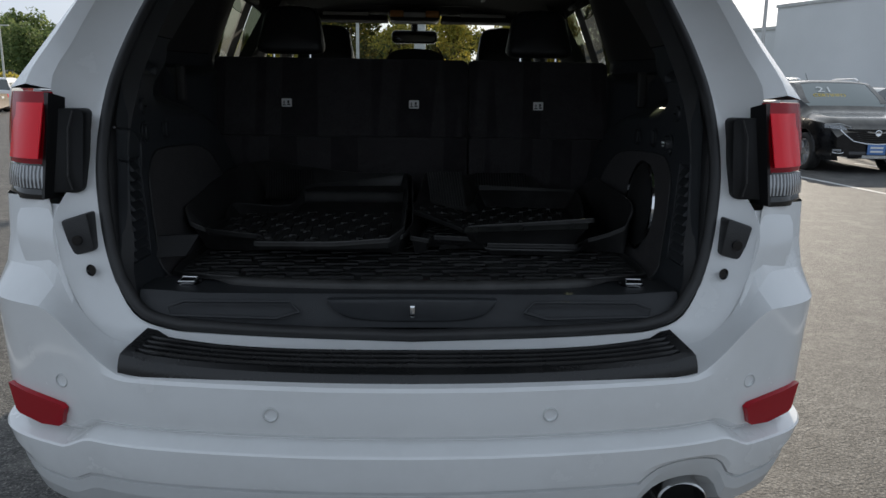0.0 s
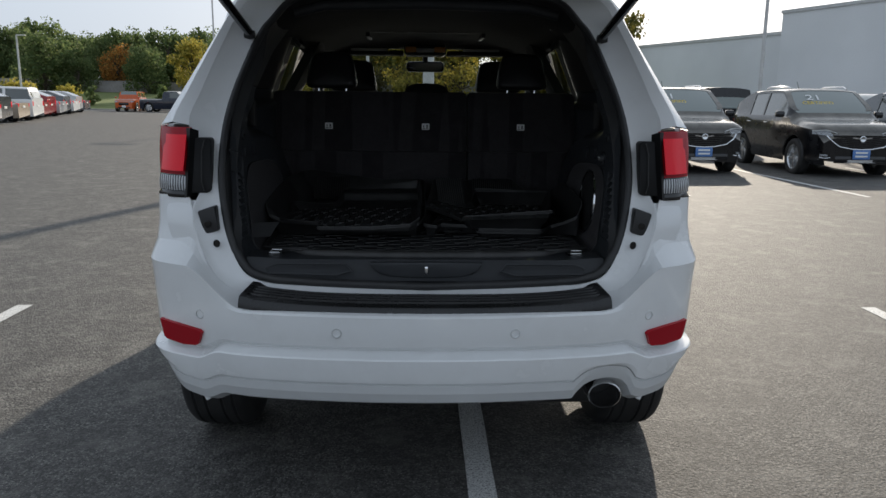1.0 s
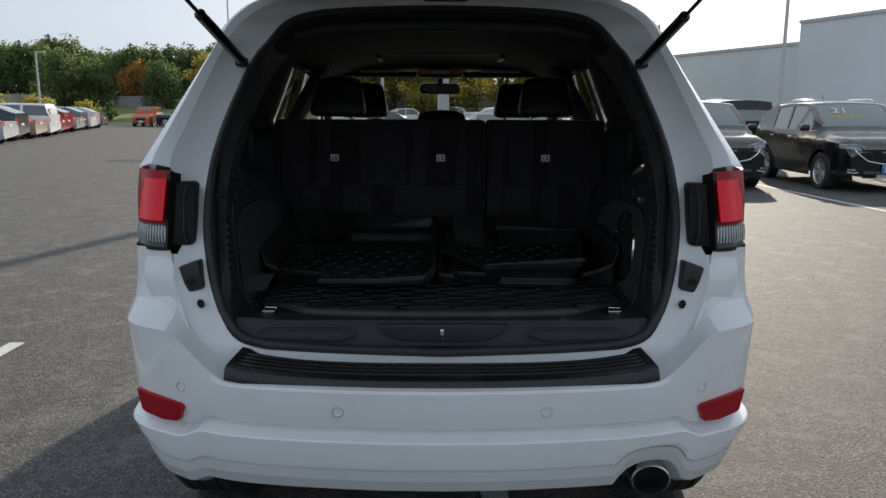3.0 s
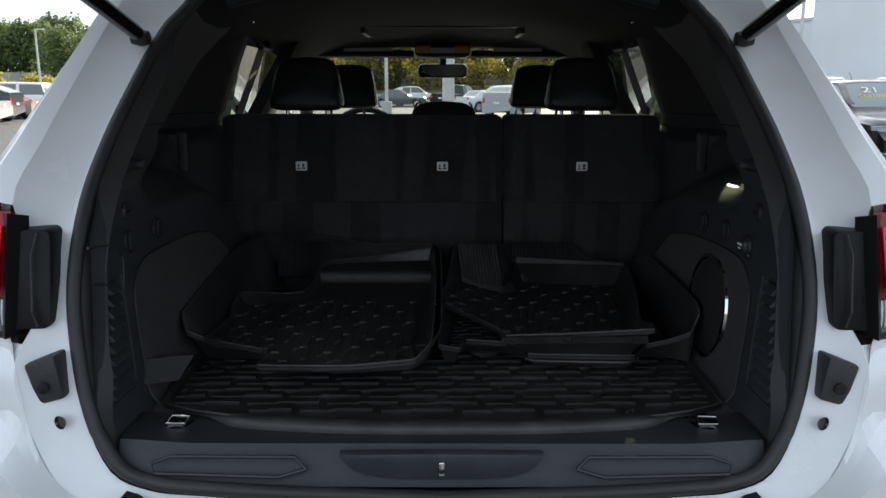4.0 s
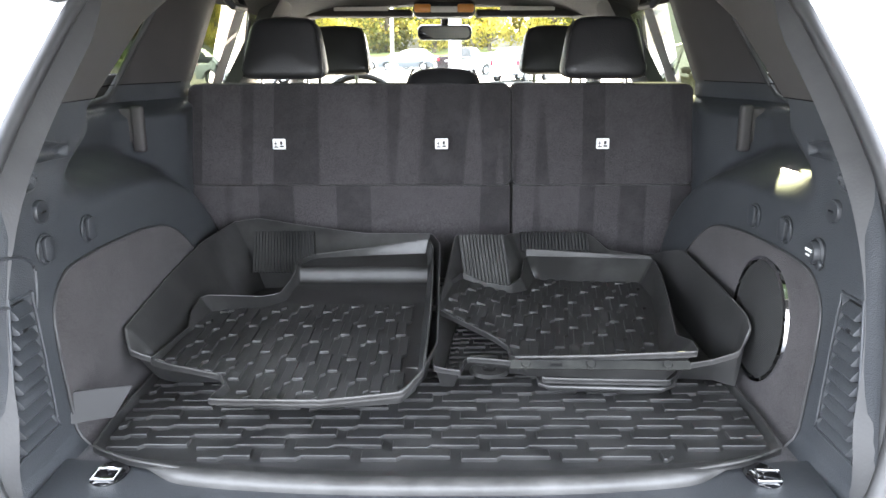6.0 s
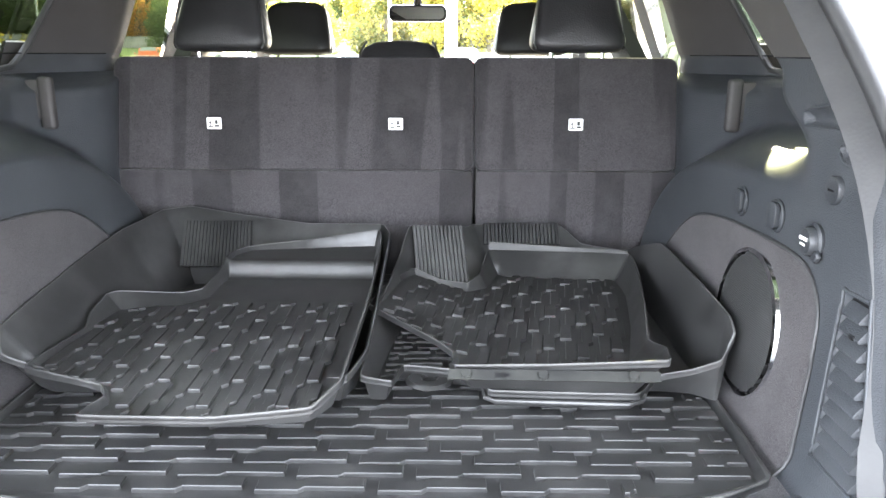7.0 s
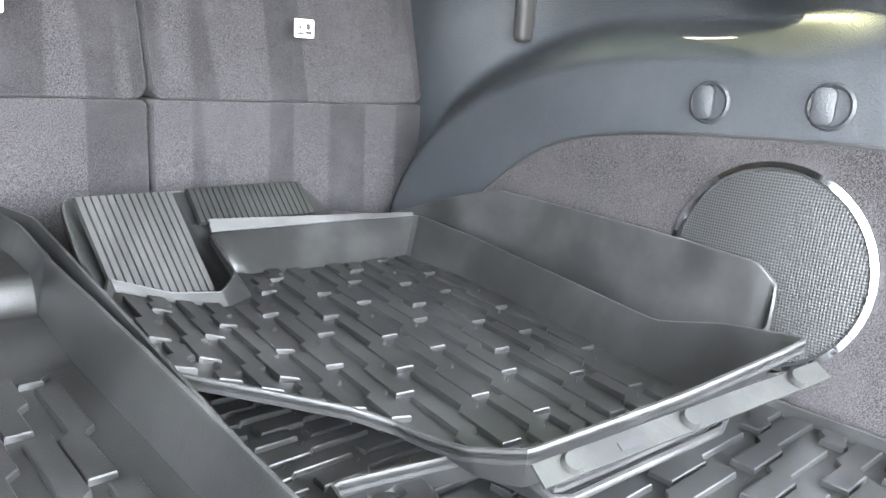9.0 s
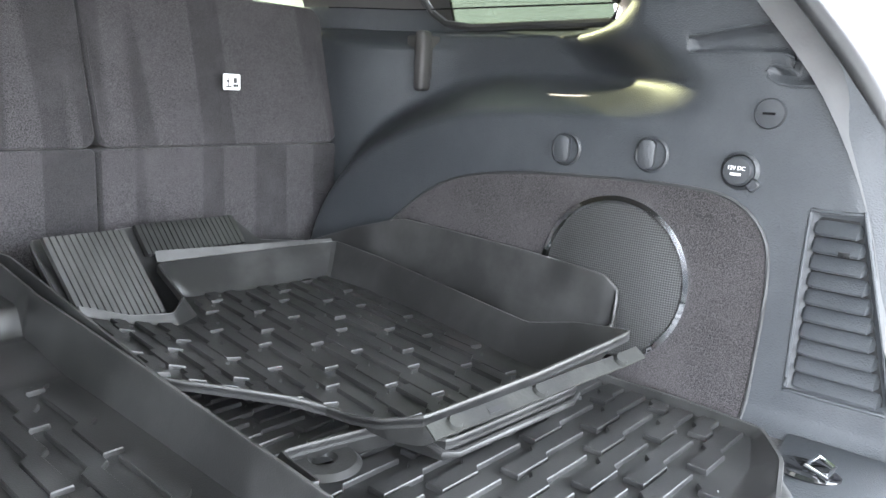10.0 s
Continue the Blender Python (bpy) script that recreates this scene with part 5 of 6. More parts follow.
def treads(poly, floor, along, pitch, length, height, wide=.80, turn=0.0, keep=None, jog=.2, gap=.008):
    """Raised S-shaped bars in staggered rows; along: the axis they run on. Bars that cross the edge are cut short."""
    bm = bmesh.new()
    cx, cy = sum(p[0] for p in poly) / len(poly), sum(p[1] for p in poly) / len(poly)
    c, s = math.cos(radians(turn)), math.sin(radians(turn))
    w, k = pitch * wide * .5, pitch * jog

    bx0, bx1 = min(p[0] for p in poly), max(p[0] for p in poly)
    by0, by1 = min(p[1] for p in poly), max(p[1] for p in poly)

    def put(a, b):
        x, y = (a, b) if along == "x" else (b, a)
        return cx + c * x - s * y, cy + s * x + c * y

    def free(a, b):
        x, y = put(a, b)
        return inside(poly, x, y) and (keep is None or keep(x, y))

    for row in range(-40, 41):
        shift = (0, .5, .2, .7)[row % 4]
        for col in range(-12, 13):
            u0, v0 = (col + shift) * (length + gap), row * pitch
            lo, hi = u0 - length / 2, u0 + length / 2
            n = 24
            if not any(bx0 < put(a, v0)[0] < bx1 and by0 < put(a, v0)[1] < by1 for a in (lo, u0, hi)):
                continue
            ok = [free(lo + (hi - lo) * i / n, v0 - w - k) and free(lo + (hi - lo) * i / n, v0 + w + k) for i in range(n + 1)]
            if not any(ok):
                continue
            first = ok.index(True)
            last = first
            while last < n and ok[last + 1]:
                last += 1
            if last - first < 2:
                continue
            lo, hi = lo + (u0 * 2 - lo * 2) * first / n, u0 - length / 2 + length * last / n
            m1, m2 = lo + (hi - lo) * .40, lo + (hi - lo) * .40 + 2 * k
            out = [(lo, v0 - w - k), (m1, v0 - w - k), (m2, v0 - w + k), (hi, v0 - w + k), (hi, v0 + w + k), (m2, v0 + w + k), (m1, v0 + w - k), (lo, v0 + w - k)]
            pts = [put(a, b) for a, b in out]
            mx, my = put((lo + hi) / 2, v0)
            low = [bm.verts.new((x, y, floor(x, y) - .001)) for x, y in pts]
            loops_ = [low]
            for inn, hh in ((.0007, height - .0012), (.0018, height)):
                ring_ = []
                for (x, y), (px, py), (qx, qy) in zip(pts, pts[-1:] + pts[:-1], pts[1:] + pts[:1]):
                    e1, e2 = Vector((x - px, y - py)).normalized(), Vector((qx - x, qy - y)).normalized()
                    nn = Vector((-e1.y - e2.y, e1.x + e2.x))
                    nn = nn.normalized() * (1 if nn.dot(Vector((mx - x, my - y))) > 0 else -1) if nn.length > 1e-6 else Vector((0, 0))
                    ring_.append(bm.verts.new((x + nn.x * inn, y + nn.y * inn, floor(x, y) + hh)))
                loops_.append(ring_)
            bm.faces.new(loops_[-1])
            m = len(out)
            for la, lb in zip(loops_, loops_[1:]):
                for i in range(m):
                    bm.faces.new((la[i], la[(i + 1) % m], lb[(i + 1) % m], lb[i]))
    bmesh.ops.recalc_face_normals(bm, faces=bm.faces)
    return bm


def mat(name, label, rim, inset, floor, pattern, category="floor mat", lip=.0045, group="rubber floor mats", folds=()):
    bm, poly, edge = tray(rim, inset, floor, lip, folds=folds)
    cx, cy = sum(p[0] for p in rim) / len(rim), sum(p[1] for p in rim) / len(rim)
    ob = thing(name, (cx, cy, min(p[2] for p in rim)), label, category, group)
    part("tray", bm, "mat_rubber", ob, "", 28)
    # the rim's highlight is put into its lighter rubber colour
    part("rim", edge, "lit_worn_rubber", ob, "paler worn rim with its highlight in the colour", 40)
    along, pitch, length, height, turn, keep = pattern
    part("treads", treads(poly, floor, along, pitch, length, height, .68, turn, keep, .15 if along == "y" else .10, gap=.010), "mat_rubber", ob, "raised stepped tread bars", 20)
    return ob


# cargo liner over the whole load floor
_half = [(.20, 1.692), (.38, 1.712), (.50, 1.745), (.583, 1.795), (.592, 1.90), (.592, 2.2), (.588, 2.74), (.3, 2.765)]
_rim = [(0, 1.688)] + _half + [(0, 2.77)] + [(-x, y) for x, y in _half[::-1]]
liner_rim = [(x, y, .887 if y < 1.76 else .881) for x, y in _rim]
_bm, _poly, _edge = tray(liner_rim, [.050 if p[1] < 1.73 else .030 if p[1] < 1.76 else .010 for p in liner_rim], lambda x, y: .8705, .006)
cargo_liner = thing("cargo_liner", (0, 2.2, .865), "black rubber cargo liner with stepped treads covering the load floor", "cargo liner")
part("tray", _bm, "liner_rubber", cargo_liner, "", 28)
part("rim", _edge, "lit_worn_rubber", cargo_liner, "", 40)
part("treads", treads(_poly, lambda x, y: .8705, "x", .0356, .150, .0065, .70, 0, None, .115, gap=.018), "liner_rubber", cargo_liner, "", 20)

_fr = [(-x, y) for x, y in _half[:3][::-1]] + [(0, 1.688)] + _half[:3]
_fr = [(p.x, p.y) for p in spline([(x, y, 0) for x, y in _fr], 60)]
_lipr = []
for _o, _z in ((-.012, .884), (-.004, .8895), (.010, .8905), (.020, .888), (.024, .880), (.024, .870)):
    _row = []
    for _i, (_x, _y) in enumerate(_fr):
        (_ax, _ay), (_bx, _by) = _fr[max(0, _i - 1)], _fr[min(59, _i + 1)]
        _tn = Vector((_bx - _ax, _by - _ay)).normalized()
        _tp = smoothstep(0, 7, _i) * smoothstep(59, 52, _i)
        _row.append((_x + _tn.y * _o * _tp, _y - _tn.x * _o * _tp, .878 + (_z - .878) * _tp))
    _lipr.append(_row)
_lip = loft(_lipr)
bmesh.ops.recalc_face_normals(_lip, faces=_lip.faces)
# sky sheen along the lip is carried by its lighter colour
part("front_lip", _lip, "lit_worn_rubber", cargo_liner, "paler rounded front lip", 50)

# two moulded mats stacked on the left
ll_rim = [(-.622, 2.05, 1.000), (-.604, 2.018, .965), (-.54, 2.03, .935), (-.2, 2.03, .925), (-.03, 2.00, .935), (-.004, 2.08, .955), (-.004, 2.3, .985), (-.006, 2.62, 1.028), (-.03, 2.71, 1.032), (-.217, 2.725, 1.028),
          (-.40, 2.735, 1.05), (-.52, 2.745, 1.068), (-.585, 2.72, 1.064), (-.622, 2.55, 1.05), (-.630, 2.35, 1.03)]
ll_in = [.09, .05, .02, .02, .02, .02, .025, .03, .05, .09, .11, .12, .12, .10, .10]
low_left = mat("floor_mat", "black moulded rubber floor mat with high walls, under another mat", ll_rim, ll_in, lambda x, y: .886 + .012 * smoothstep(2.0, 2.7, y), ("x", .030, .16, .004, 0, lambda x, y: -.50 < x < -.1 and 2.38 < y < 2.55))
_lu = [(-.398, 1.842, .946, .006), (-.2, 1.836, .948, .006), (-.06, 1.852, .956, .008), (-.026, 1.91, .973, .012), (-.020, 2.25, .99, .018), (-.021, 2.37, .998, .016), (-.022, 2.495, 1.006, .014), (-.022, 2.507, 1.008, .013), (-.022, 2.516, 1.010, .013),
       (-.023, 2.53, 1.012, .012), (-.025, 2.60, 1.024, .012), (-.034, 2.648, 1.032, .010), (-.2, 2.622, 1.012, .009), (-.345, 2.600, 1.000, .009), (-.368, 2.56, .998, .008), (-.372, 2.522, .996, .008), (-.373, 2.514, .990, .009), (-.374, 2.503, .982, .010),
       (-.380, 2.47, .968, .012), (-.393, 2.405, .956, .018), (-.43, 2.380, .955, .034), (-.552, 2.348, .969, .034), (-.566, 2.33, .968, .028), (-.560, 2.245, .958, .014), (-.549, 2.20, .944, .005), (-.552, 2.18, .943, .004), (-.562, 2.005, .950, .004), (-.46, 1.970, .946, .006),
       (-.405, 1.948, .945, .006), (-.383, 1.905, .945, .006)]
lu_rim, lu_in = [p[:3] for p in _lu], [p[3] for p in _lu]


def lu_floor(x, y):
    """Flat bed, a gentle rise, then a steep rolled step up to the heel shelf."""
    return .933 + .006 * smoothstep(1.85, 2.3, y) + .012 * smoothstep(2.37, 2.49, y) + .002 * smoothstep(2.49, 2.505, y) + .035 * smoothstep(2.501, 2.523, y) + .002 * smoothstep(2.52, 2.535, y) + .005 * smoothstep(2.54, 2.62, y)


up_left = mat("floor_mat", "black moulded rubber floor mat lying loose on another mat", lu_rim, lu_in, lu_floor, ("y", .0302, .170, .0056, 0, lambda x, y: y < 2.36 and (x > -.40 or y < 2.33)),
              folds=(2.37, 2.41, 2.45, 2.488, 2.497, 2.501, 2.5035, 2.506, 2.5085, 2.511, 2.5135, 2.516, 2.5185, 2.521, 2.5235, 2.53, 2.58))
# two mats stacked on the right
rl_rim = [(-.008, 2.02, .93), (.043, 2.018, .922), (.056, 2.10, .917), (.195, 2.07, .917), (.205, 2.0, .915), (.45, 1.99, .915), (.492, 2.055, .92), (.548, 2.035, .94), (.590, 2.022, .962), (.608, 2.028, 1.008),
          (.606, 2.05, 1.028), (.606, 2.2, 1.038), (.604, 2.47, 1.048), (.600, 2.60, 1.01), (.58, 2.71, .966), (.475, 2.728, .978), (.425, 2.735, 1.024), (.20, 2.738, 1.026), (.185, 2.712, 1.025), (.040, 2.672, 1.037), (.025, 2.55, .99), (.002, 2.3, .96)]
rl_in = [.012, .012, .012, .012, .012, .012, .015, .03, .014, .012, .02, .022, .022, .022, .025, .04, .06, .10, .09, .07, .05, .03]
low_right = mat("floor_mat", "black moulded rubber floor mat with a foot rest, under another mat", rl_rim, rl_in, lambda x, y: .886 + .012 * smoothstep(2.0, 2.7, y), ("x", .026, .11, .005, 0, lambda x, y: x < .30 and y < 2.45))
ru_rim = [(-.018, 2.272, .970), (.0, 2.40, .966), (.055, 2.56, .962), (.12, 2.535, .940), (.180, 2.520, .936), (.212, 2.545, .950), (.234, 2.665, .974), (.26, 2.685, .976), (.42, 2.660, .979), (.578, 2.622, .982),
          (.560, 2.48, .978), (.525, 2.28, .970), (.488, 2.10, .964), (.500, 2.03, .980), (.478, 1.935, .998), (.30, 1.957, .981), (.150, 1.985, .966), (.145, 2.04, .945), (.150, 2.09, .932), (.150, 2.13, .928), (.120, 2.160, .939), (.06, 2.208, .953)]
ru_in = [.005, .005, .005, .006, .010, .018, .030, .055, .055, .035, .022, .022, .03, .05, .05, .045, .030, .012, .008, .006, .005, .005]


def ru_floor(x, y):
    return .918 + .003 * smoothstep(2.0, 2.6, y) + .046 * smoothstep(.19, -.04, x)


up_right = mat("floor_mat", "black moulded rubber floor mat lying tilted on another mat", ru_rim, ru_in, ru_floor, ("y", .0315, .165, .0058, -8, None))
# lip strip in the rubber lightened for caught light
part("lip_strip", solid(grid(lambda i, j: (.238 + .335 * i / 10, 2.679 - .050 * i / 10 + .004 * j * (1 - .07 * i), .976 + .006 * i / 10 + .009 * j * (1 - .075 * i)), 11, 3), .003), "lit_worn_rubber", up_right, "pale worn lip with its highlight in the colour")
# clip rail along the front edge of the upper mat
_a0, _dir, _out = Vector((.140, 1.974, .962)), Vector((.320, -.055, .022)), Vector((-.002, -.015, -.010))
_nrm = _out.cross(_dir).normalized()
_nrm *= 1 if _nrm.z > 0 else -1


def on_rail(u, v, lift):
    return _a0 + _dir * u + _out * v + _nrm * lift


rail = part("clip_rail", solid(grid(lambda i, j: on_rail(i / 10, j / 3, .001 * math.sin(i * 2.1)), 11, 4), .003), "scuffed_plastic", up_right, "scuffed plastic clip rail")
for _f in (.09, .46, .88):
    _m = Matrix.Translation(on_rail(_f, .5, .001)) @ _nrm.to_track_quat("Z", "Y").to_matrix().to_4x4()
    part("clip_stud", lathe([(0, .007), (.007, .007), (.009, .003), (.009, -.003), (.0, -.004)], 18, _m), "scuffed_plastic", rail)
for _f in (.27, .68):
    _b = bmesh.new()
    _b.faces.new([_b.verts.new(on_rail(_f + du, .55 + dv, .0022)) for du, dv in ((-.04, -.18), (.04, -.18), (.04, .18), (-.04, .18))])
    part("rail_slot", solid(_b, .0008), "lamp_black", rail)
# the rolled front edge of the lower mat below the rail
part("front_hoop", tube([(.195, 2.055, .915), (.20, 2.00, .902), (.215, 1.992, .900), (.43, 1.982, .900), (.455, 1.99, .902), (.485, 2.05, .918)], .0045, 8), "mat_rubber", low_right)


def ribbed_panel(parent, x0, x1, bottom, top, n, tilt=0.0, worn=False):
    """Upright ribs on a sloping foot rest."""
    (yb, zb), (yt, zt) = bottom, top
    prof = [(0, 0)]
    for k in range(n):
        prof += [((k + .18) / n, 0), ((k + .34) / n, .0062), ((k + .58) / n, .0062), ((k + .74) / n, 0)]
    prof.append((1, 0))
    at = lambda f, h, t: (x0 + (x1 - x0) * f + tilt * (1 - t), yb + (yt - yb) * t - h * .8, zb + (zt - zb) * t + h * .6)
    bm = loft([[at(f, h, t) for f, h in prof] for t in (0, .5, 1)])
    # worn: paler base for dusty rubber and for light on the tilted face
    rest = part("foot_rest", solid(bm, .003), "lit_worn_rubber" if worn else "mat_rubber", parent, "ribbed foot rest", 25)
    if worn:
        for k in range(n):
            part("rib_cap", solid(loft([[at((k + f) / n, .0066, t) for f in (.38, .46, .54)] for t in (.04, .5, .96)]), .0006), "rib_rubber", rest)
    return rest


ribbed_panel(low_left, -.53, -.36, (2.615, .945), (2.715, 1.035), 20, .015)
ribbed_panel(low_right, .048, .170, (2.560, .925), (2.655, 1.040), 13, .016, True)
ribbed_panel(low_right, .225, .415, (2.69, .985), (2.735, 1.028), 20)
# anchor ring of the lower mat
part("anchor_ring", lathe([(.012, .001), (.016, .006), (.036, .006), (.042, .0), (.034, .0015), (.014, .002)], 28, pose(.105, 2.085, .8925, 0, 0, 0)), "mat_rubber", low_right)

# ---------------------------------------------------------------- car park: lines, poles, buildings
G = -0.03


def line(x0, y0, x1, y1, w):
    a, b = Vector((x0, y0, 0)), Vector((x1, y1, 0))
    n = Vector((-(b - a).y, (b - a).x, 0)).normalized() * w / 2
    bm = bmesh.new()
    m_ = max(2, int((b - a).length / .25))
    rnd = random.Random(int(x0 * 100 + y0))
    rows = [(a.lerp(b, k / m_) + n * (1 + rnd.uniform(-.05, .05)), a.lerp(b, k / m_) - n * (1 + rnd.uniform(-.05, .05))) for k in range(m_ + 1)]
    vs = [(bm.verts.new((p.x, p.y, G + .004)), bm.verts.new((q.x, q.y, G + .004))) for p, q in rows]
    for (p, q), (r, s) in zip(vs, vs[1:]):
        bm.faces.new((p, q, s, r))
    bmesh.ops.recalc_face_normals(bm, faces=bm.faces)
    return solo("parking_line", bm, "line_paint", "worn white parking line painted on asphalt", "parking line", "parking lines", "structure", 0)


for x in (-2.77, .215, 3.18, 6.2):
    line(x, -1.6, x, 4.25 if x != .215 else 4.2, .105)
for x in (4.1, 6.95, 9.8, 12.65):
    line(x, 10.6, x - .25, 15.9, .10)
for k in range(9):
    line(-18.4 - .93 * k, 31.4 + 3.1 * k, -23.4 - .93 * k, 32.0 + 3.1 * k, .10)


def pole(x, y, h, r, arm, label="tall grey car park lamp pole"):
    p = thing("lamp_pole", (x, y, G), label, "lamp pole", "lamp poles")
    part("base", lathe([(0, G), (.3, G), (.3, .75), (.26, .8), (0, .8)], 24, pose(x, y, 0)), "concrete", p)
    part("shaft", lathe([(0, .8), (r, .8), (r * .7, h), (0, h)], 16, pose(x, y, 0)), "pole_grey", p)
    head_ = part("lamp_head", box(x, x + arm, y - .14, y + .14, h - .1, h + .02, .03), "pole_grey", p)
    return p


pole(-41.1, 79, 7.3, .12, .9)
pole(-18.9, 70, 12.5, .09, 1.2)
pole(15.0, 33, 12.5, .085, 1.4)
pole(.15, 21.5, 9.0, .17, 1.2, "thick white lamp pole in front of parked cars")
pole(-3.2, 44, 9.5, .1, 1.2)


WALL = pose(33.3, 72.5, 0, 0, 0, 20.1)     # along the long wall: local x runs in, local y away


def warehouse(y0, y1, x0, h, material, label):
    b = thing("warehouse", (0, 0, 0), label, "building")
    part("wall", box(x0, x0 + 40, y0, y1, G - .1, h), material, b)
    part("parapet", box(x0 - .12, x0 + 40.1, y0 - .1, y1 + .1, h, h + .28), "pole_grey", b)
    b.matrix_basis = WALL
    return b


big = warehouse(-60, -1.3, -.3, 9.5, "panel_wall_pale", "tall pale grey panelled warehouse")
low = warehouse(-1.2, 60, 0, 7.65, "panel_wall", "long low grey panelled warehouse")
part("roof_unit", box(.6, 3, 0, 2.6, 7.9, 9.0, .05), "pole_grey", low)
part("wall_door", box(-.1, .02, 28, 32, G, 4.2), "pole_grey", low)
for y, z in ((16, 6.1), (16, 5.2), (3, 7.4)):
    part("wall_lamp", box(-.3, 0, y, y + .35, z, z + .3, .04), "pole_grey", low)

# grass bank, concrete fence
gb2 = bmesh.new()


def bank(x, y):
    return G + .004 + 1.9 * smoothstep(80, 106, y) + .25 * math.sin(x * .07) * smoothstep(80, 100, y) + 2.0 * smoothstep(112, 190, y)


_g = grid(lambda i, j: (-300 + 330 * i / 44, (73 + 9 * j if j < 8 else 140 + 40 * (j - 8)), bank(-300 + 330 * i / 44, (73 + 9 * j if j < 8 else 140 + 40 * (j - 8)))), 45, 14)
solo("grass_bank", _g, "grass", "sloping bank of mown grass behind the car park", "grass", kind="structure")
kerb = solo("kerb", box(-300, 29, 72.8, 73.0, G - .02, .13), "concrete", "pale concrete kerb along the grass", "kerb", kind="structure")
fence = thing("concrete_fence", (-100, 108, 3), "grey concrete panel fence on a grass bank", "fence")
for k in range(58):
    x = -230 + 4.5 * k
    part("panel", box(x, x + 4.42, 107.9, 108.05, bank(x, 108) - .5, bank(x, 108) + 1.50), "fence_concrete", fence)
    part("post", box(x - .16, x + .1, 107.8, 108.1, bank(x, 108) - .5, bank(x, 108) + 1.62), "fence_concrete", fence)


# ---------------------------------------------------------------- trees
def tree(label, leaf, h, w, seed, trunk=.3, n=1500, card=.42, low=.25, category="tree", name="tree"):
    rnd = random.Random(seed)
    t = thing(name, (0, 0, 0), label, category, "trees round the car park")
    limbs = tube([(0, 0, -.3), (.05 * w, 0, h * .25), (-.03 * w, .04 * w, h * .55), (0, 0, h * .85)], [.035 * h * trunk / .3, .028 * h * trunk / .3, .018 * h, .006 * h], 8)
    blobs = []
    for k in range(20):
        a, f = rnd.uniform(0, 2 * math.pi), rnd.uniform(low, .93)
        r = w * .5 * math.sqrt(max(.05, 1 - ((f - .5) / .58) ** 2)) * rnd.uniform(.25, .85)
        c = Vector((r * math.cos(a), r * math.sin(a), h * f))
        blobs.append((c, w * rnd.uniform(.13, .24)))
        limbs = join(limbs, tube([(0, 0, h * max(.12, f - .3)), c * .55 + Vector((0, 0, h * f * .4)), c], [.010 * h, .006 * h, .002 * h], 5))
    blobs.append((Vector((0, 0, h * .86)), w * .2))
    part("trunk", limbs, "bark", t)
    bm = bmesh.new()
    for _ in range(n):
        c, r = rnd.choice(blobs)
        d = Vector((rnd.gauss(0, 1), rnd.gauss(0, 1), rnd.gauss(0, .8))).normalized()
        p = c + d * r * rnd.uniform(.55, 1.12)
        q = Euler((rnd.uniform(-1, 1), rnd.uniform(-1, 1), rnd.uniform(0, 6.3))).to_matrix() @ d.to_track_quat("Z", "Y").to_matrix()
        s = card * rnd.uniform(.5, 1.25)
        pts = [(-.5, -.2, 0), (0, -.55, .06), (.5, -.15, 0), (.35, .45, .1), (-.25, .5, .05)]
        bm.faces.new([bm.verts.new(p + q @ Vector((a * s, b * s, e * s))) for a, b, e in pts])
    part("crown", bm, leaf, t, "", 0)
    return t


kinds = [tree("tall dense green tree in early autumn", "leaf_green", 11, 10, 1, n=5200, card=.40, low=.06), tree("broad green tree in early autumn", "leaf_green", 9.5, 11, 2, n=5200, card=.40, low=.06),
         tree("olive green tree turning yellow", "leaf_olive", 10.5, 9, 3, n=4600, card=.38, low=.06), tree("orange autumn tree behind the fence", "leaf_orange", 8.5, 7, 4, n=3200, card=.34, low=.12),
         tree("yellow-green autumn tree on the bank", "leaf_yellow", 8.0, 7, 5, n=3600, card=.30, low=.15)]
shrubs = [tree("rounded yellow-green shrub on grass", "leaf_yellow", 2.6, 3.6, 6, .12, 700, .3, .1, "shrub", "shrub"), tree("small dark green conifer shrub", "leaf_green", 2.2, 1.6, 7, .1, 500, .22, .1, "shrub", "shrub")]
rnd = random.Random(11)
placed = set()


def plant(src, x, y, z, s):
    m = pose(x, y, z, 0, 0, rnd.uniform(0, 360)) @ Matrix.Scale(s, 4)
    if src not in placed:
        placed.add(src)
        src.matrix_basis = m
        return src
    c = copy_thing(src, m)
    c.scale = (s, s, s * rnd.uniform(.92, 1.1))
    return c


for k in range(60):
    x = -205 + 3.75 * k + rnd.uniform(-1.2, 1.2)
    y = 112 + rnd.uniform(0, 5)
    plant(kinds[rnd.choice((0, 0, 1, 1, 1, 2))], x, y, bank(x, y) - .2, rnd.uniform(.62, .86) * (1.15 if x < -62 else 1.0))
for k in range(44):
    x = -230 + 5.3 * k + rnd.uniform(-1.5, 1.5)
    plant(kinds[rnd.choice((0, 1, 0, 2))], x, 122 + rnd.uniform(0, 8), bank(x, 124) - .5, rnd.uniform(.78, .95))
plant(kinds[3], -43.0, 109.0, bank(-46, 109) + .6, .66)
for x, y, s in ((-51.5, 105.5, .80), (-37.8, 106.5, .66), (-47.5, 106.5, .50)):
    plant(kinds[1], x, y, bank(x, y) - .4, s)
for x, y, s in ((-30.5, 102, .85), (-23, 103, .8), (-16, 98, .75), (-8, 99, 1.1), (-2, 97, 1.0), (5, 98, 1.1), (11, 96, .95), (18, 99, 1.05), (24, 97, 1.0), (-12, 104, 1.1), (14, 105, 1.2), (1, 106, 1.2)):
    plant(kinds[4 if rnd.random() < .75 else 2], x, y, bank(x, y), s)
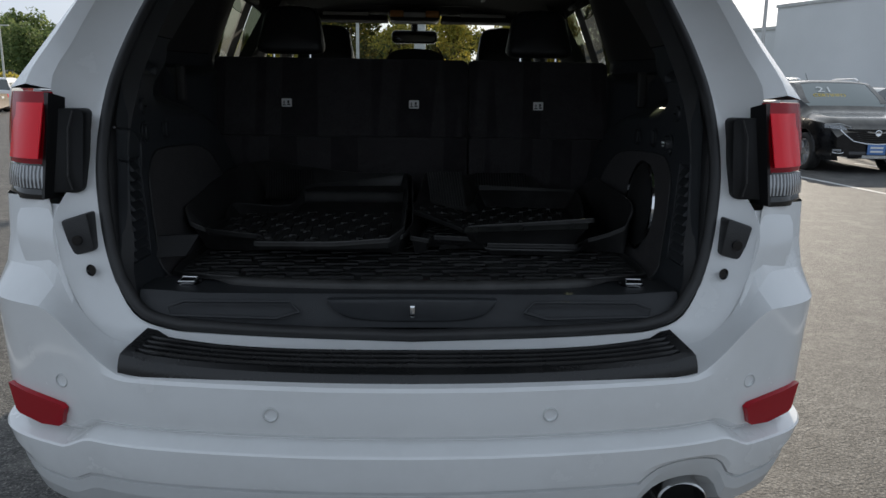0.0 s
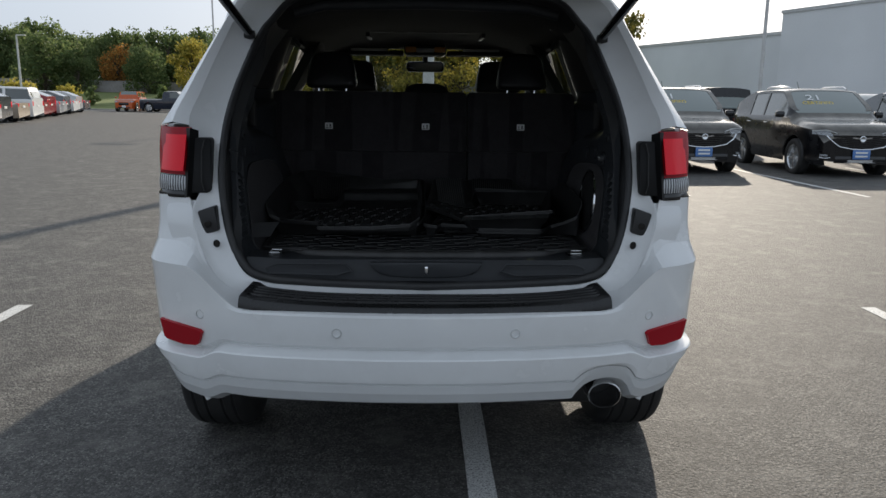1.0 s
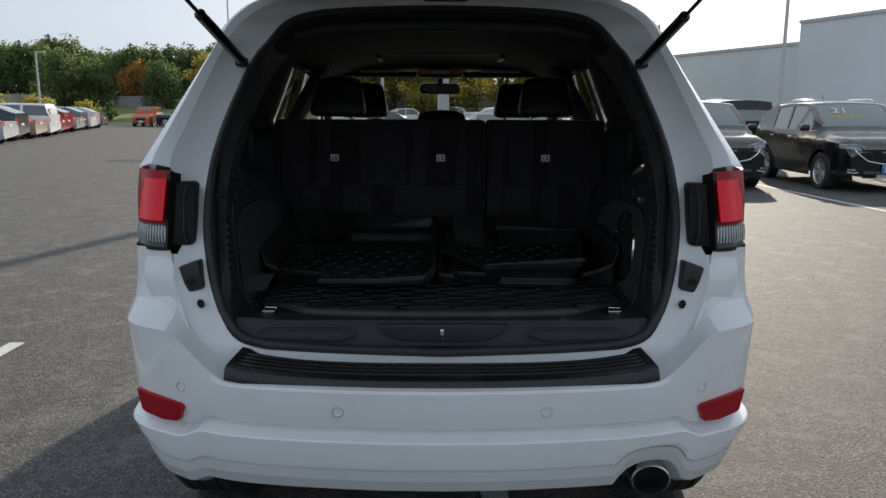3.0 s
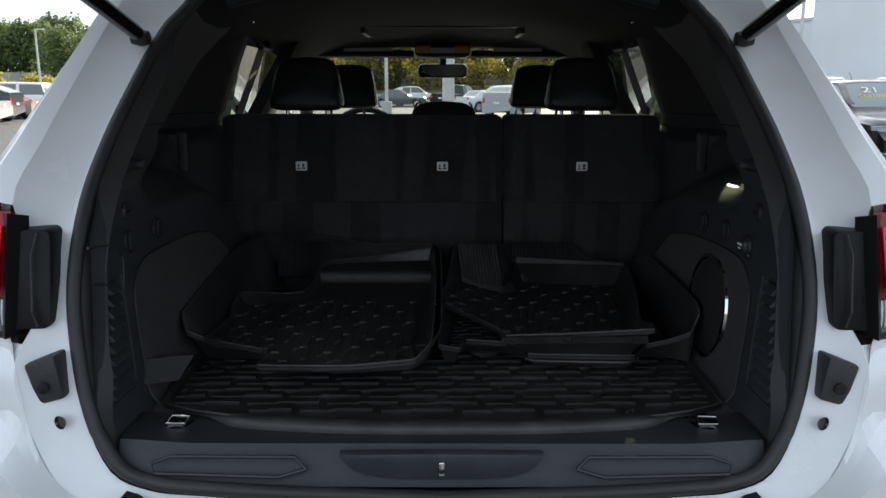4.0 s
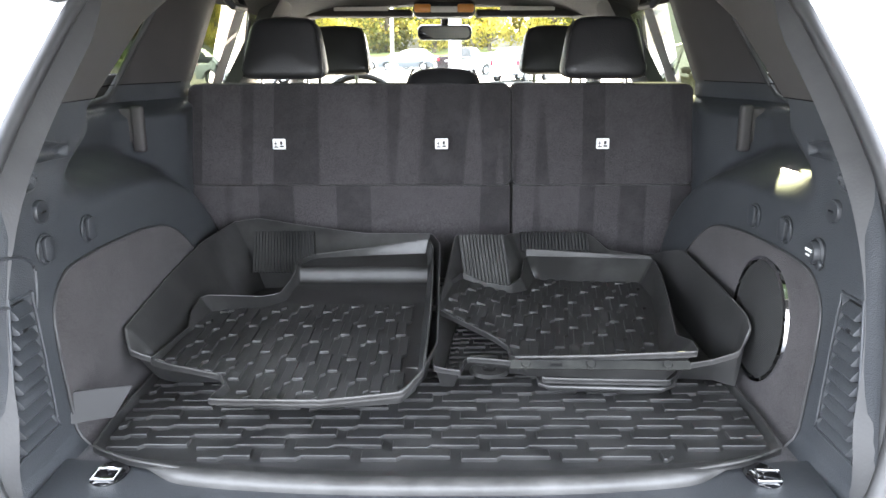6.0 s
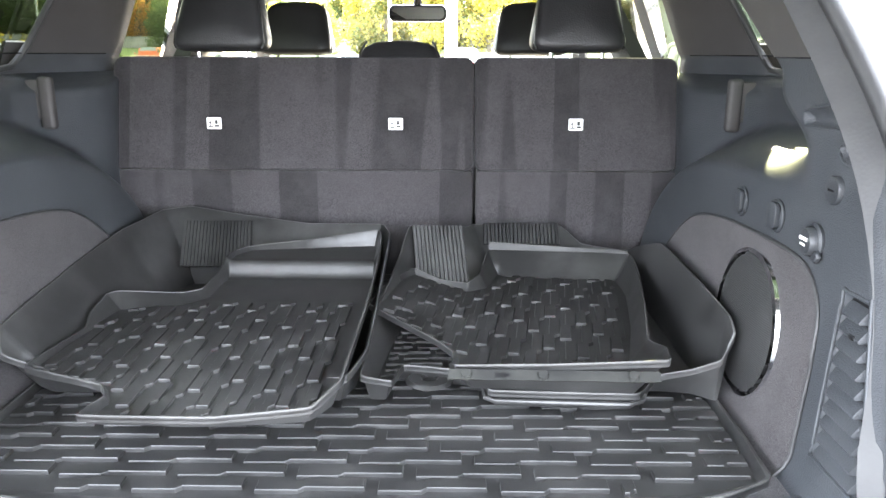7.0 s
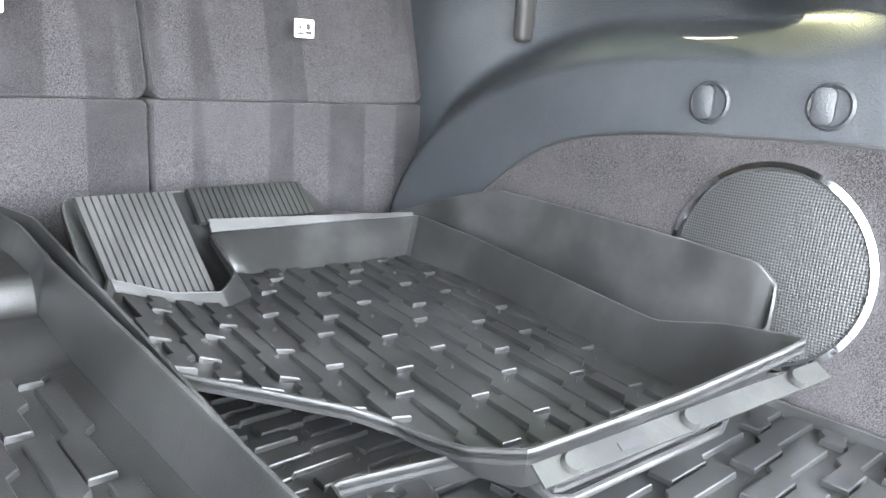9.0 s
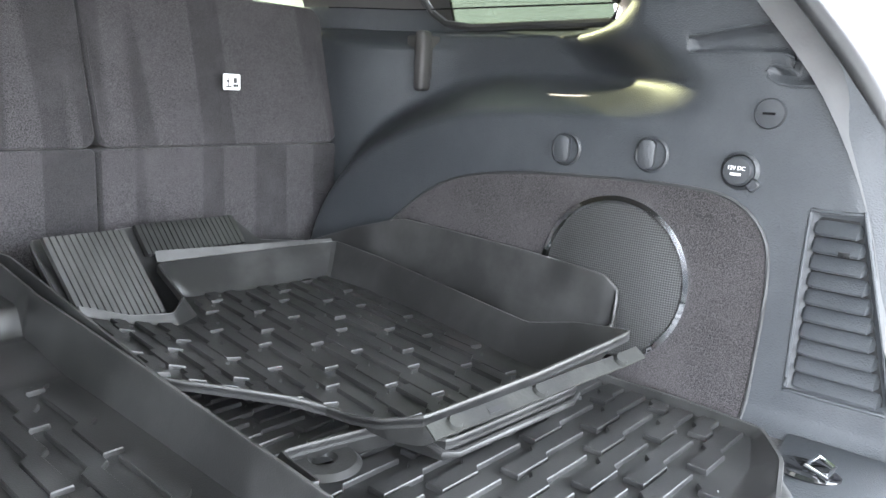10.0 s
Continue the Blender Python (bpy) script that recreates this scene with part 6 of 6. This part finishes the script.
for x, y, s in ((-66, 83, .9), (-61, 86, 1.0), (-55, 84, 1.0), (-49, 83, 1.25), (-70, 86, 1.3), (-76, 85, 1.6), (-44, 84, 1.0), (-84, 84, 1.4), (-40, 87, .8)):
    plant(shrubs[0], x, y, bank(x, y), s)
for x, y, s in ((-37, 86, 1.0), (-33, 85, .8), (-29.5, 87, 1.1), (-25, 86, 1.0), (-21, 86, .8)):
    plant(shrubs[1], x, y, bank(x, y), s)


# ---------------------------------------------------------------- parked cars
STYLES = {
    # length, half width, roof, belt, bonnet, nose, screen base, roof front, roof rear, tail
    "suv": dict(L=4.35, w=.94, roof=1.74, belt=1.13, hood=1.12, base=1.05, rf=1.80, rr=3.2, tail=1.2, r=.375),
    "sedan": dict(L=4.75, w=.91, roof=1.45, belt=.93, hood=.90, base=1.45, rf=2.25, rr=3.35, tail=1.0, r=.33),
    "van": dict(L=5.0, w=.98, roof=1.86, belt=1.15, hood=1.12, base=1.3, rf=2.0, rr=4.75, tail=1.15, r=.38),
    "pickup": dict(L=5.7, w=1.0, roof=1.85, belt=1.2, hood=1.15, base=1.6, rf=2.3, rr=3.5, tail=1.15, r=.40),
    "offroad": dict(L=4.2, w=.93, roof=1.82, belt=1.2, hood=1.15, base=1.45, rf=1.7, rr=4.1, tail=1.2, r=.42),
}


def parked_car(style, colour, label, m, detail=False, group="cars parked round the lot"):
    """A parked car, nose towards -y, its middle over the origin, then set at the pose m."""
    S = STYLES[style]
    L, w, r = S["L"], S["w"], S["r"]
    axles = (.86, L - .86)
    t = thing("parked_car", (0, 0, 0), label, "car", group)
    wagon = style in ("suv", "van", "offroad")

    def top(y):
        if y < S["base"]:
            return S["hood"] - .22 * (1 - smoothstep(0, .38, y)) ** 2 - (.13 if style == "suv" else .07) * (1 - y / S["base"])
        if y < S["rf"]:
            return S["hood"] + (S["roof"] - .03 - S["hood"]) * ((y - S["base"]) / (S["rf"] - S["base"])) ** .85
        if y < S["rr"]:
            return S["roof"] - .03 * abs(2 * (y - S["rf"]) / (S["rr"] - S["rf"]) - .8) ** 2
        end = L + (.25 if style == 'suv' else -.05 if wagon else -.55)
        if style == "pickup":
            return S["roof"] - (S["roof"] - S["tail"]) * smoothstep(S["rr"], S["rr"] + .15, y)
        f = smoothstep(S["rr"], end, y)
        return S["roof"] - .02 + (S["tail"] + (.10 if wagon else 0) - S["roof"] + .02) * f

    def bottom(y):
        z = .24
        for c in axles:
            d = (r + .06) ** 2 - (y - c) ** 2
            if d > 0:
                z = max(z, r + math.sqrt(d))
        return z

    ys = sorted(set([round(L * k / 64, 3) for k in range(65)]))
    nj = 16

    def ring(y):
        tp, bt = top(y), bottom(y)
        ends = 1 - .22 * (1 - smoothstep(0, .7, y)) ** 2 - .10 * smoothstep(L - .45, L, y) ** 2
        cab = max(0.0, tp - S["belt"])
        hooded = 1 - smoothstep(0, .25, cab)
        prof = []
        belt = min(S["belt"], tp - .02 - .08 * hooded)
        for f in (0, .2, .45, .7, .88, 1.0):
            z = bt + (belt - bt) * f
            u = (z - .24) / (S["belt"] - .24)
            x = w * ends * (1 - .07 * (1 - u) ** 3 - .035 * max(0, u - .6) ** 1.5 * 2 + .02 * math.sin(3.0 * u))
            prof.append((x, z))
        xb = prof[-1][0]
        xt = xb - .26 * cab - .22 * hooded
        for f in (.04, .3, .6, .86, .95):
            g = f * .97 + (math.sin(f * math.pi / 2) * .93 - f * .97) * hooded
            prof.append((xb + (xt - xb) * f - .01, belt + (tp - belt) * g))
        xl, zl = prof[-1]
        for g in (.86, .6, .3, .1, 0):
            prof.append((xl * g, tp + (.0 if cab < .05 else .0) - (tp - zl) * g ** 3))
        return [Vector((x, y - L / 2, z + G)) for x, z in prof]

    rings = [ring(y) for y in ys]

    def surf_x(y, z):
        prof = ring(y)
        for p, q in zip(prof, prof[1:]):
            if p.z - G <= z <= q.z - G:
                return p.x + (q.x - p.x) * (z - p.z + G) / max(1e-6, q.z - p.z)
        return prof[5].x
    sheet_ = loft(rings)
    caps = []
    for rr_ in (rings[0], rings[-1]):
        cap = bmesh.new()
        full = [Vector((-p.x, p.y, p.z)) for p in rr_[:0:-1]] + list(rr_)
        full = [p for i, p in enumerate(full) if i == 0 or (p - full[i - 1]).length > 1e-4]
        cap.faces.new([cap.verts.new(p) for p in full])
        caps.append(cap)

    def kind_of(c):
        y, z = c.y + L / 2, c.z - G
        tp = top(y)
        if tp - S["belt"] < .10:
            return None
        if S["base"] + .12 < y < S["rf"] - .02 and z > S["belt"] + .02 and abs(c.x) < w - .24 + .10 * (S["roof"] - z):
            return "windscreen"
        if abs(c.x) > w * .55 and S["belt"] + .02 < z < tp - .09:
            if S["rf"] - .42 < y < S["rf"] + .62:
                return "front_window"
            if S["rf"] + .72 < y < min(S["rr"], S["rf"] + 1.55) and style != "pickup":
                return "rear_window"
            if wagon and S["rf"] + 1.65 < y < S["rr"] + .25:
                return "quarter_window"
        if wagon and y > S["rr"] + .06 and z > S["belt"] + .1 and abs(c.x) < w * .62:
            return "tail_window"
        if not wagon and style != "pickup" and S["rr"] + .1 < y < L - .75 and z > S["belt"] + .06 and abs(c.x) < w * .6:
            return "tail_window"
        return None

    groups = {}
    for f in list(sheet_.faces):
        k = kind_of(f.calc_center_median())
        if k:
            groups.setdefault(k, []).append(f)
    panes_ = {}
    for k, fs in groups.items():
        b = bmesh.new()
        for f in fs:
            n = f.normal
            b.faces.new([b.verts.new(v.co * 1.0 - Vector((.012 if f.calc_center_median().x > .3 and "screen" not in k else 0, 0, .006 if k in ("windscreen", "tail_window") else 0))) for v in f.verts])
        bmesh.ops.remove_doubles(b, verts=b.verts, dist=1e-4)
        panes_[k] = b
    bmesh.ops.delete(sheet_, geom=[f for fs in groups.values() for f in fs], context="FACES")
    body_ = join(mirror(sheet_), *caps)
    bmesh.ops.remove_doubles(body_, verts=body_.verts, dist=1e-4)
    bmesh.ops.recalc_face_normals(body_, faces=body_.faces)
    body = part("body", body_, colour, t, "", 35)
    for k, b in panes_.items():
        if k in ("windscreen", "tail_window"):
            part(k, mirror(b), "screen_glass", t)
        else:
            part(k, b.copy(), "far_glass", t)
            part(k, mirror(b, False), "far_glass", t)
    part("cabin_floor", box(-w * .8, w * .8, .7 - L / 2, L / 2 - .5, .3 + G, .5 + G), "black_plastic", t)
    for ay in axles:
        for s in (-1, 1):
            wheel_at(t, s * (w - .12), ay - L / 2, r)
    f0 = -L / 2

    def front_y(x, zz):
        """Where the body's skin, going back from the nose, first reaches x at a height."""
        for k in range(300):
            if top(.004 * k) - .015 >= zz and surf_x(.004 * k, zz) >= x:
                return .004 * k
        return 1.2

    if detail:
        part("front_grille", solid(grid(lambda i, j: ((-.40 - .16 * j / 4) * (1 - i / 10), f0 - .020 + .05 * (i / 10 - 1) ** 2, .56 + .05 * abs(i / 10 - 1) ** 2 * (1 - j / 4) + .26 * j / 4 + G), 21, 5), .02), "gloss_black", body)
        part("grille_frame", tube([(x, min(f0 - .026 + .05 * (x / .5) ** 2, f0 + front_y(abs(x), z) - .012), z + G) for x, z in ((-.66, .80), (-.58, .70), (-.44, .60), (-.2, .555), (0, .545), (.2, .555), (.44, .60), (.58, .70), (.66, .80))], .016, 8), "chrome", body)
        for k in range(6):
            part("grille_slat", tube([(x * (.44 + .02 * k), f0 - .030 + .05 * x * x, .60 + .036 * k + .03 * x * x + G) for x in (-1, -.5, 0, .5, 1)], .004, 6), "dark_metal", body)
    else:
        part("front_grille", box(-.42, .42, f0 - .015, f0 + .06, .56 + G, .80 + G, .02), "gloss_black", body)
    part("lower_grille", box(-.50, .50, f0 - .01, f0 + .06, .28 + G, .42 + G, .02), "gloss_black", body)
    plate = part("number_plate", box(-.17, .17, f0 - .04, f0 - .026, .36 + G, .54 + G, .004), "blue_ink" if detail else "label_white", body)
    if detail:
        for zz in (.40, .47):
            part("plate_bar", box(-.12, .12, f0 - .043, f0 - .0405, zz + G, zz + .035 + G, .0008), "label_white", body)
    part("rear_plate", box(-.16, .16, L / 2 + .002, L / 2 + .014, .75 + G, .86 + G, .004), "label_white", body)
    for s in (-1, 1):
        def lamp_at(i, j):
            u = i / 12
            x, zz = w * (.47 + .44 * u), S["hood"] - .335 + .05 * u + (.115 - .045 * abs(2 * u - .9)) * j / 3
            return (s * (x + .006 * u), f0 + front_y(x, zz) - .012 * (1 - u), zz + G)
        lamp = part("headlamp", solid(grid(lamp_at, 13, 4), .012), "clear_lens", body, "clear headlamp")
        if detail:
            # white strip added over the lens so the headlamp reads brighter
            part("lamp_bar", tube([Vector(lamp_at(i, 2.7)) + Vector((s * .004, -.012, 0)) for i in range(13)], .009, 6), "line_paint", lamp, "pale strip added to brighten the headlamp")
        tl = box(s * w * .80 - .09, s * w * .80 + .05, L / 2 - .14, L / 2 + .01, .80 + G, .98 + G if not wagon else 1.08 + G, .02)
        part("tail_lamp", tl, "red_lens", body, "red tail lamp")
        dm = part("door_mirror", box(s * (w + .10) - .09, s * (w + .10) + .08, S["rf"] - .52 - L / 2, S["rf"] - .38 - L / 2, S["belt"] + .0 + G, S["belt"] + .13 + G, .035, 3), colour if not detail else "gloss_black", t)
        for k, yh in enumerate((S["rf"] + .45, S["rf"] + 1.35)):
            part("door_handle", box(s * (w - .005) - .02, s * (w - .005) + .015, yh - L / 2 - .09, yh - L / 2 + .09, S["belt"] - .14 + G, S["belt"] - .115 + G, .008), "chrome" if detail else colour, body)
    if detail:
        part("grille_bar", solid(grid(lambda i, j: (-.46 + .92 * i / 20, f0 - .022 + .05 * (i / 10 - 1) ** 2, .74 + .07 * abs(i / 10 - 1) ** 1.2 + .022 * j + G), 21, 2), .012), "chrome", body)
        part("badge", lathe([(.055, 0), (.062, .006), (.05, .008), (.045, .004), (0, .004)], 24, pose(0, f0 - .03, .75 + G, 90, 0, 0)), "chrome", body)
        part("bumper_strip", solid(grid(lambda i, j: ((-.75 + 1.5 * i / 20), f0 - .012 + .16 * (i / 10 - 1) ** 4, .29 + .055 * j + .05 * (i / 10 - 1) ** 4 + G), 21, 2), .02), "alloy", body)
        for s in (-1, 1):
            skin = lambda x, z, lift: (s * x, f0 + front_y(x, z) - lift, z + G)
            fog = part("fog_lamp_recess", solid(grid(lambda i, j: skin(.60 + .024 * i, .39 + (.10 + .004 * i) * j / 4, .004), 9, 5), .006), "gloss_black", body)
            part("fog_lamp", tube([skin(x, .43, .012) for x in (.66, .70, .74)], .022, 10), "clear_lens", fog)
            part("fog_lamp_trim", tube([skin(x, z, .010) for x, z in ((.60, .392), (.64, .380), (.68, .376), (.71, .378), (.74, .386))], .012, 8), "chrome", fog)
            part("roof_rail", tube([(s * .60, S["rf"] + .1 - L / 2, S["roof"] - .01 + G), (s * .61, S["rf"] + .25 - L / 2, S["roof"] + .035 + G), (s * .61, S["rr"] - .3 - L / 2, S["roof"] + .035 + G), (s * .60, S["rr"] - .1 - L / 2, S["roof"] - .01 + G)], .014, 8), "chrome", body)
            part("arch_trim", tube([(s * (w * .99), axles[0] - L / 2 + (r + .06) * math.cos(math.pi * k / 14), r + (r + .06) * math.sin(math.pi * k / 14) + G) for k in range(15)], .022, 6), "black_plastic", body)
            part("arch_trim", tube([(s * (w * .99), axles[1] - L / 2 + (r + .06) * math.cos(math.pi * k / 14), r + (r + .06) * math.sin(math.pi * k / 14) + G) for k in range(15)], .022, 6), "black_plastic", body)
        ws = pose(-.28, S["base"] + .52 - L / 2, 1.50 + G, 40, 0, 0)
        st = write("21", .23, "label_white", body, ws @ pose(0, 0, .05), "windscreen_sticker", .001, 1.5)
        write("CERTIFIED", .13, "yellow_ink", body, ws @ pose(.05, -.17, .05), "windscreen_sticker", .001, 1.1)
        part("antenna", tube([(.1, S["rr"] - .2 - L / 2, S["roof"] - .03 + G), (.1, S["rr"] - .05 - L / 2, S["roof"] + .16 + G)], .006, 5), "gloss_black", body)
    if style == "offroad":
        part("spare_wheel", lathe(TYRE, 32, pose(0, L / 2 + .12, .95, 90, 0, 0) @ Matrix.Scale(.9, 4)), "tyre", t)
    t.matrix_basis = m
    return t


_wheel_mesh = {}


def wheel_at(parent, x, y, r):
    """A wheel that shares its meshes with the others of its size."""
    key = round(r, 3)
    if key not in _wheel_mesh:
        w = wheel(None, 0.0001, 0, r, .82, 5)
        _wheel_mesh[key] = w
        made = w
    else:
        made = copy_thing(_wheel_mesh[key], Matrix())
    made.parent = parent
    made.matrix_parent_inverse = Matrix()
    made.matrix_basis = pose(x, y, G, 0, 0, 0 if x > 0 else 180)
    return made


SUVB = "black compact suv with chrome grille and windscreen sticker"
c1 = parked_car("suv", "car_black", SUVB, pose(8.55, 15.8, 0, 0, 0, -1), True)
copy_thing(c1, pose(5.55, 16.25, 0, 0, 0, 1))
parked_car("suv", "car_grey", "grey compact suv parked facing the lane", pose(11.6, 15.9, 0, 0, 0, -1), False)
parked_car("van", "car_black", "dark suv with pale roof rails parked behind others", pose(8.6, 23.2, 0, 0, 0, 180), False)
parked_car("suv", "car_white", "white suv parked behind others", pose(13.4, 23, 0, 0, 0, 180), False)
# row on the open side of the lot, tails towards the lane
for k, (style, colour, label) in enumerate((("sedan", "car_silver", "silver sedan parked in a row"), ("suv", "car_navy", "dark blue suv parked in a row"), ("sedan", "car_beige", "beige sedan parked in a row"),
                                            ("van", "car_white", "white boxy suv parked in a row"), ("sedan", "car_red", "dark red sedan parked in a row"), ("suv", "car_red", "dark red suv parked in a row"),
                                            ("sedan", "car_silver", "silver sedan parked in a row"), ("suv", "car_grey", "grey suv parked in a row"), ("sedan", "car_white", "white sedan parked in a row"),
                                            ("suv", "car_silver", "silver suv parked in a row"), ("sedan", "car_grey", "grey sedan parked in a row"))):
    y = 33.0 + 3.1 * k
    parked_car(style, colour, label, pose(-18.8 - .30 * (y - 32.5) - 2.3, y, 0, 0, 0, -82))
parked_car("offroad", "car_orange", "orange open-bodied off-roader facing the lane", pose(-26.9, 70.5, 0, 0, 0, 4))
parked_car("pickup", "car_navy", "dark blue crew-cab pickup seen from its side", pose(-22.6, 69.5, 0, 0, 0, 88))
parked_car("sedan", "car_silver", "silver sedan beside the suv in the next bay", pose(-9.9, 38.5, 0, 0, 0, 80))
# cars ahead, seen through the windscreen
for style, colour, label, x, y, a in (("sedan", "car_grey", "grey sedan parked ahead", -3.6, 66.0, 82), ("suv", "car_white", "white suv parked ahead", -2.6, 70.5, 90), ("pickup", "car_black", "black pickup parked ahead with red tail lamps", 1.2, 63.0, 150),
                                      ("sedan", "car_white", "white sedan parked ahead", 3.2, 54.0, 125), ("suv", "car_silver", "silver suv parked ahead", 3.9, 42.5, 150), ("sedan", "car_red", "red sedan parked ahead", 5.6, 70.0, 90),
                                      ("sedan", "car_white", "white sedan parked far ahead", -8.4, 69.0, 90), ("sedan", "car_silver", "silver sedan parked far ahead", 9.8, 69.0, 90)):
    parked_car(style, colour, label, pose(x, y, 0, 0, 0, a))
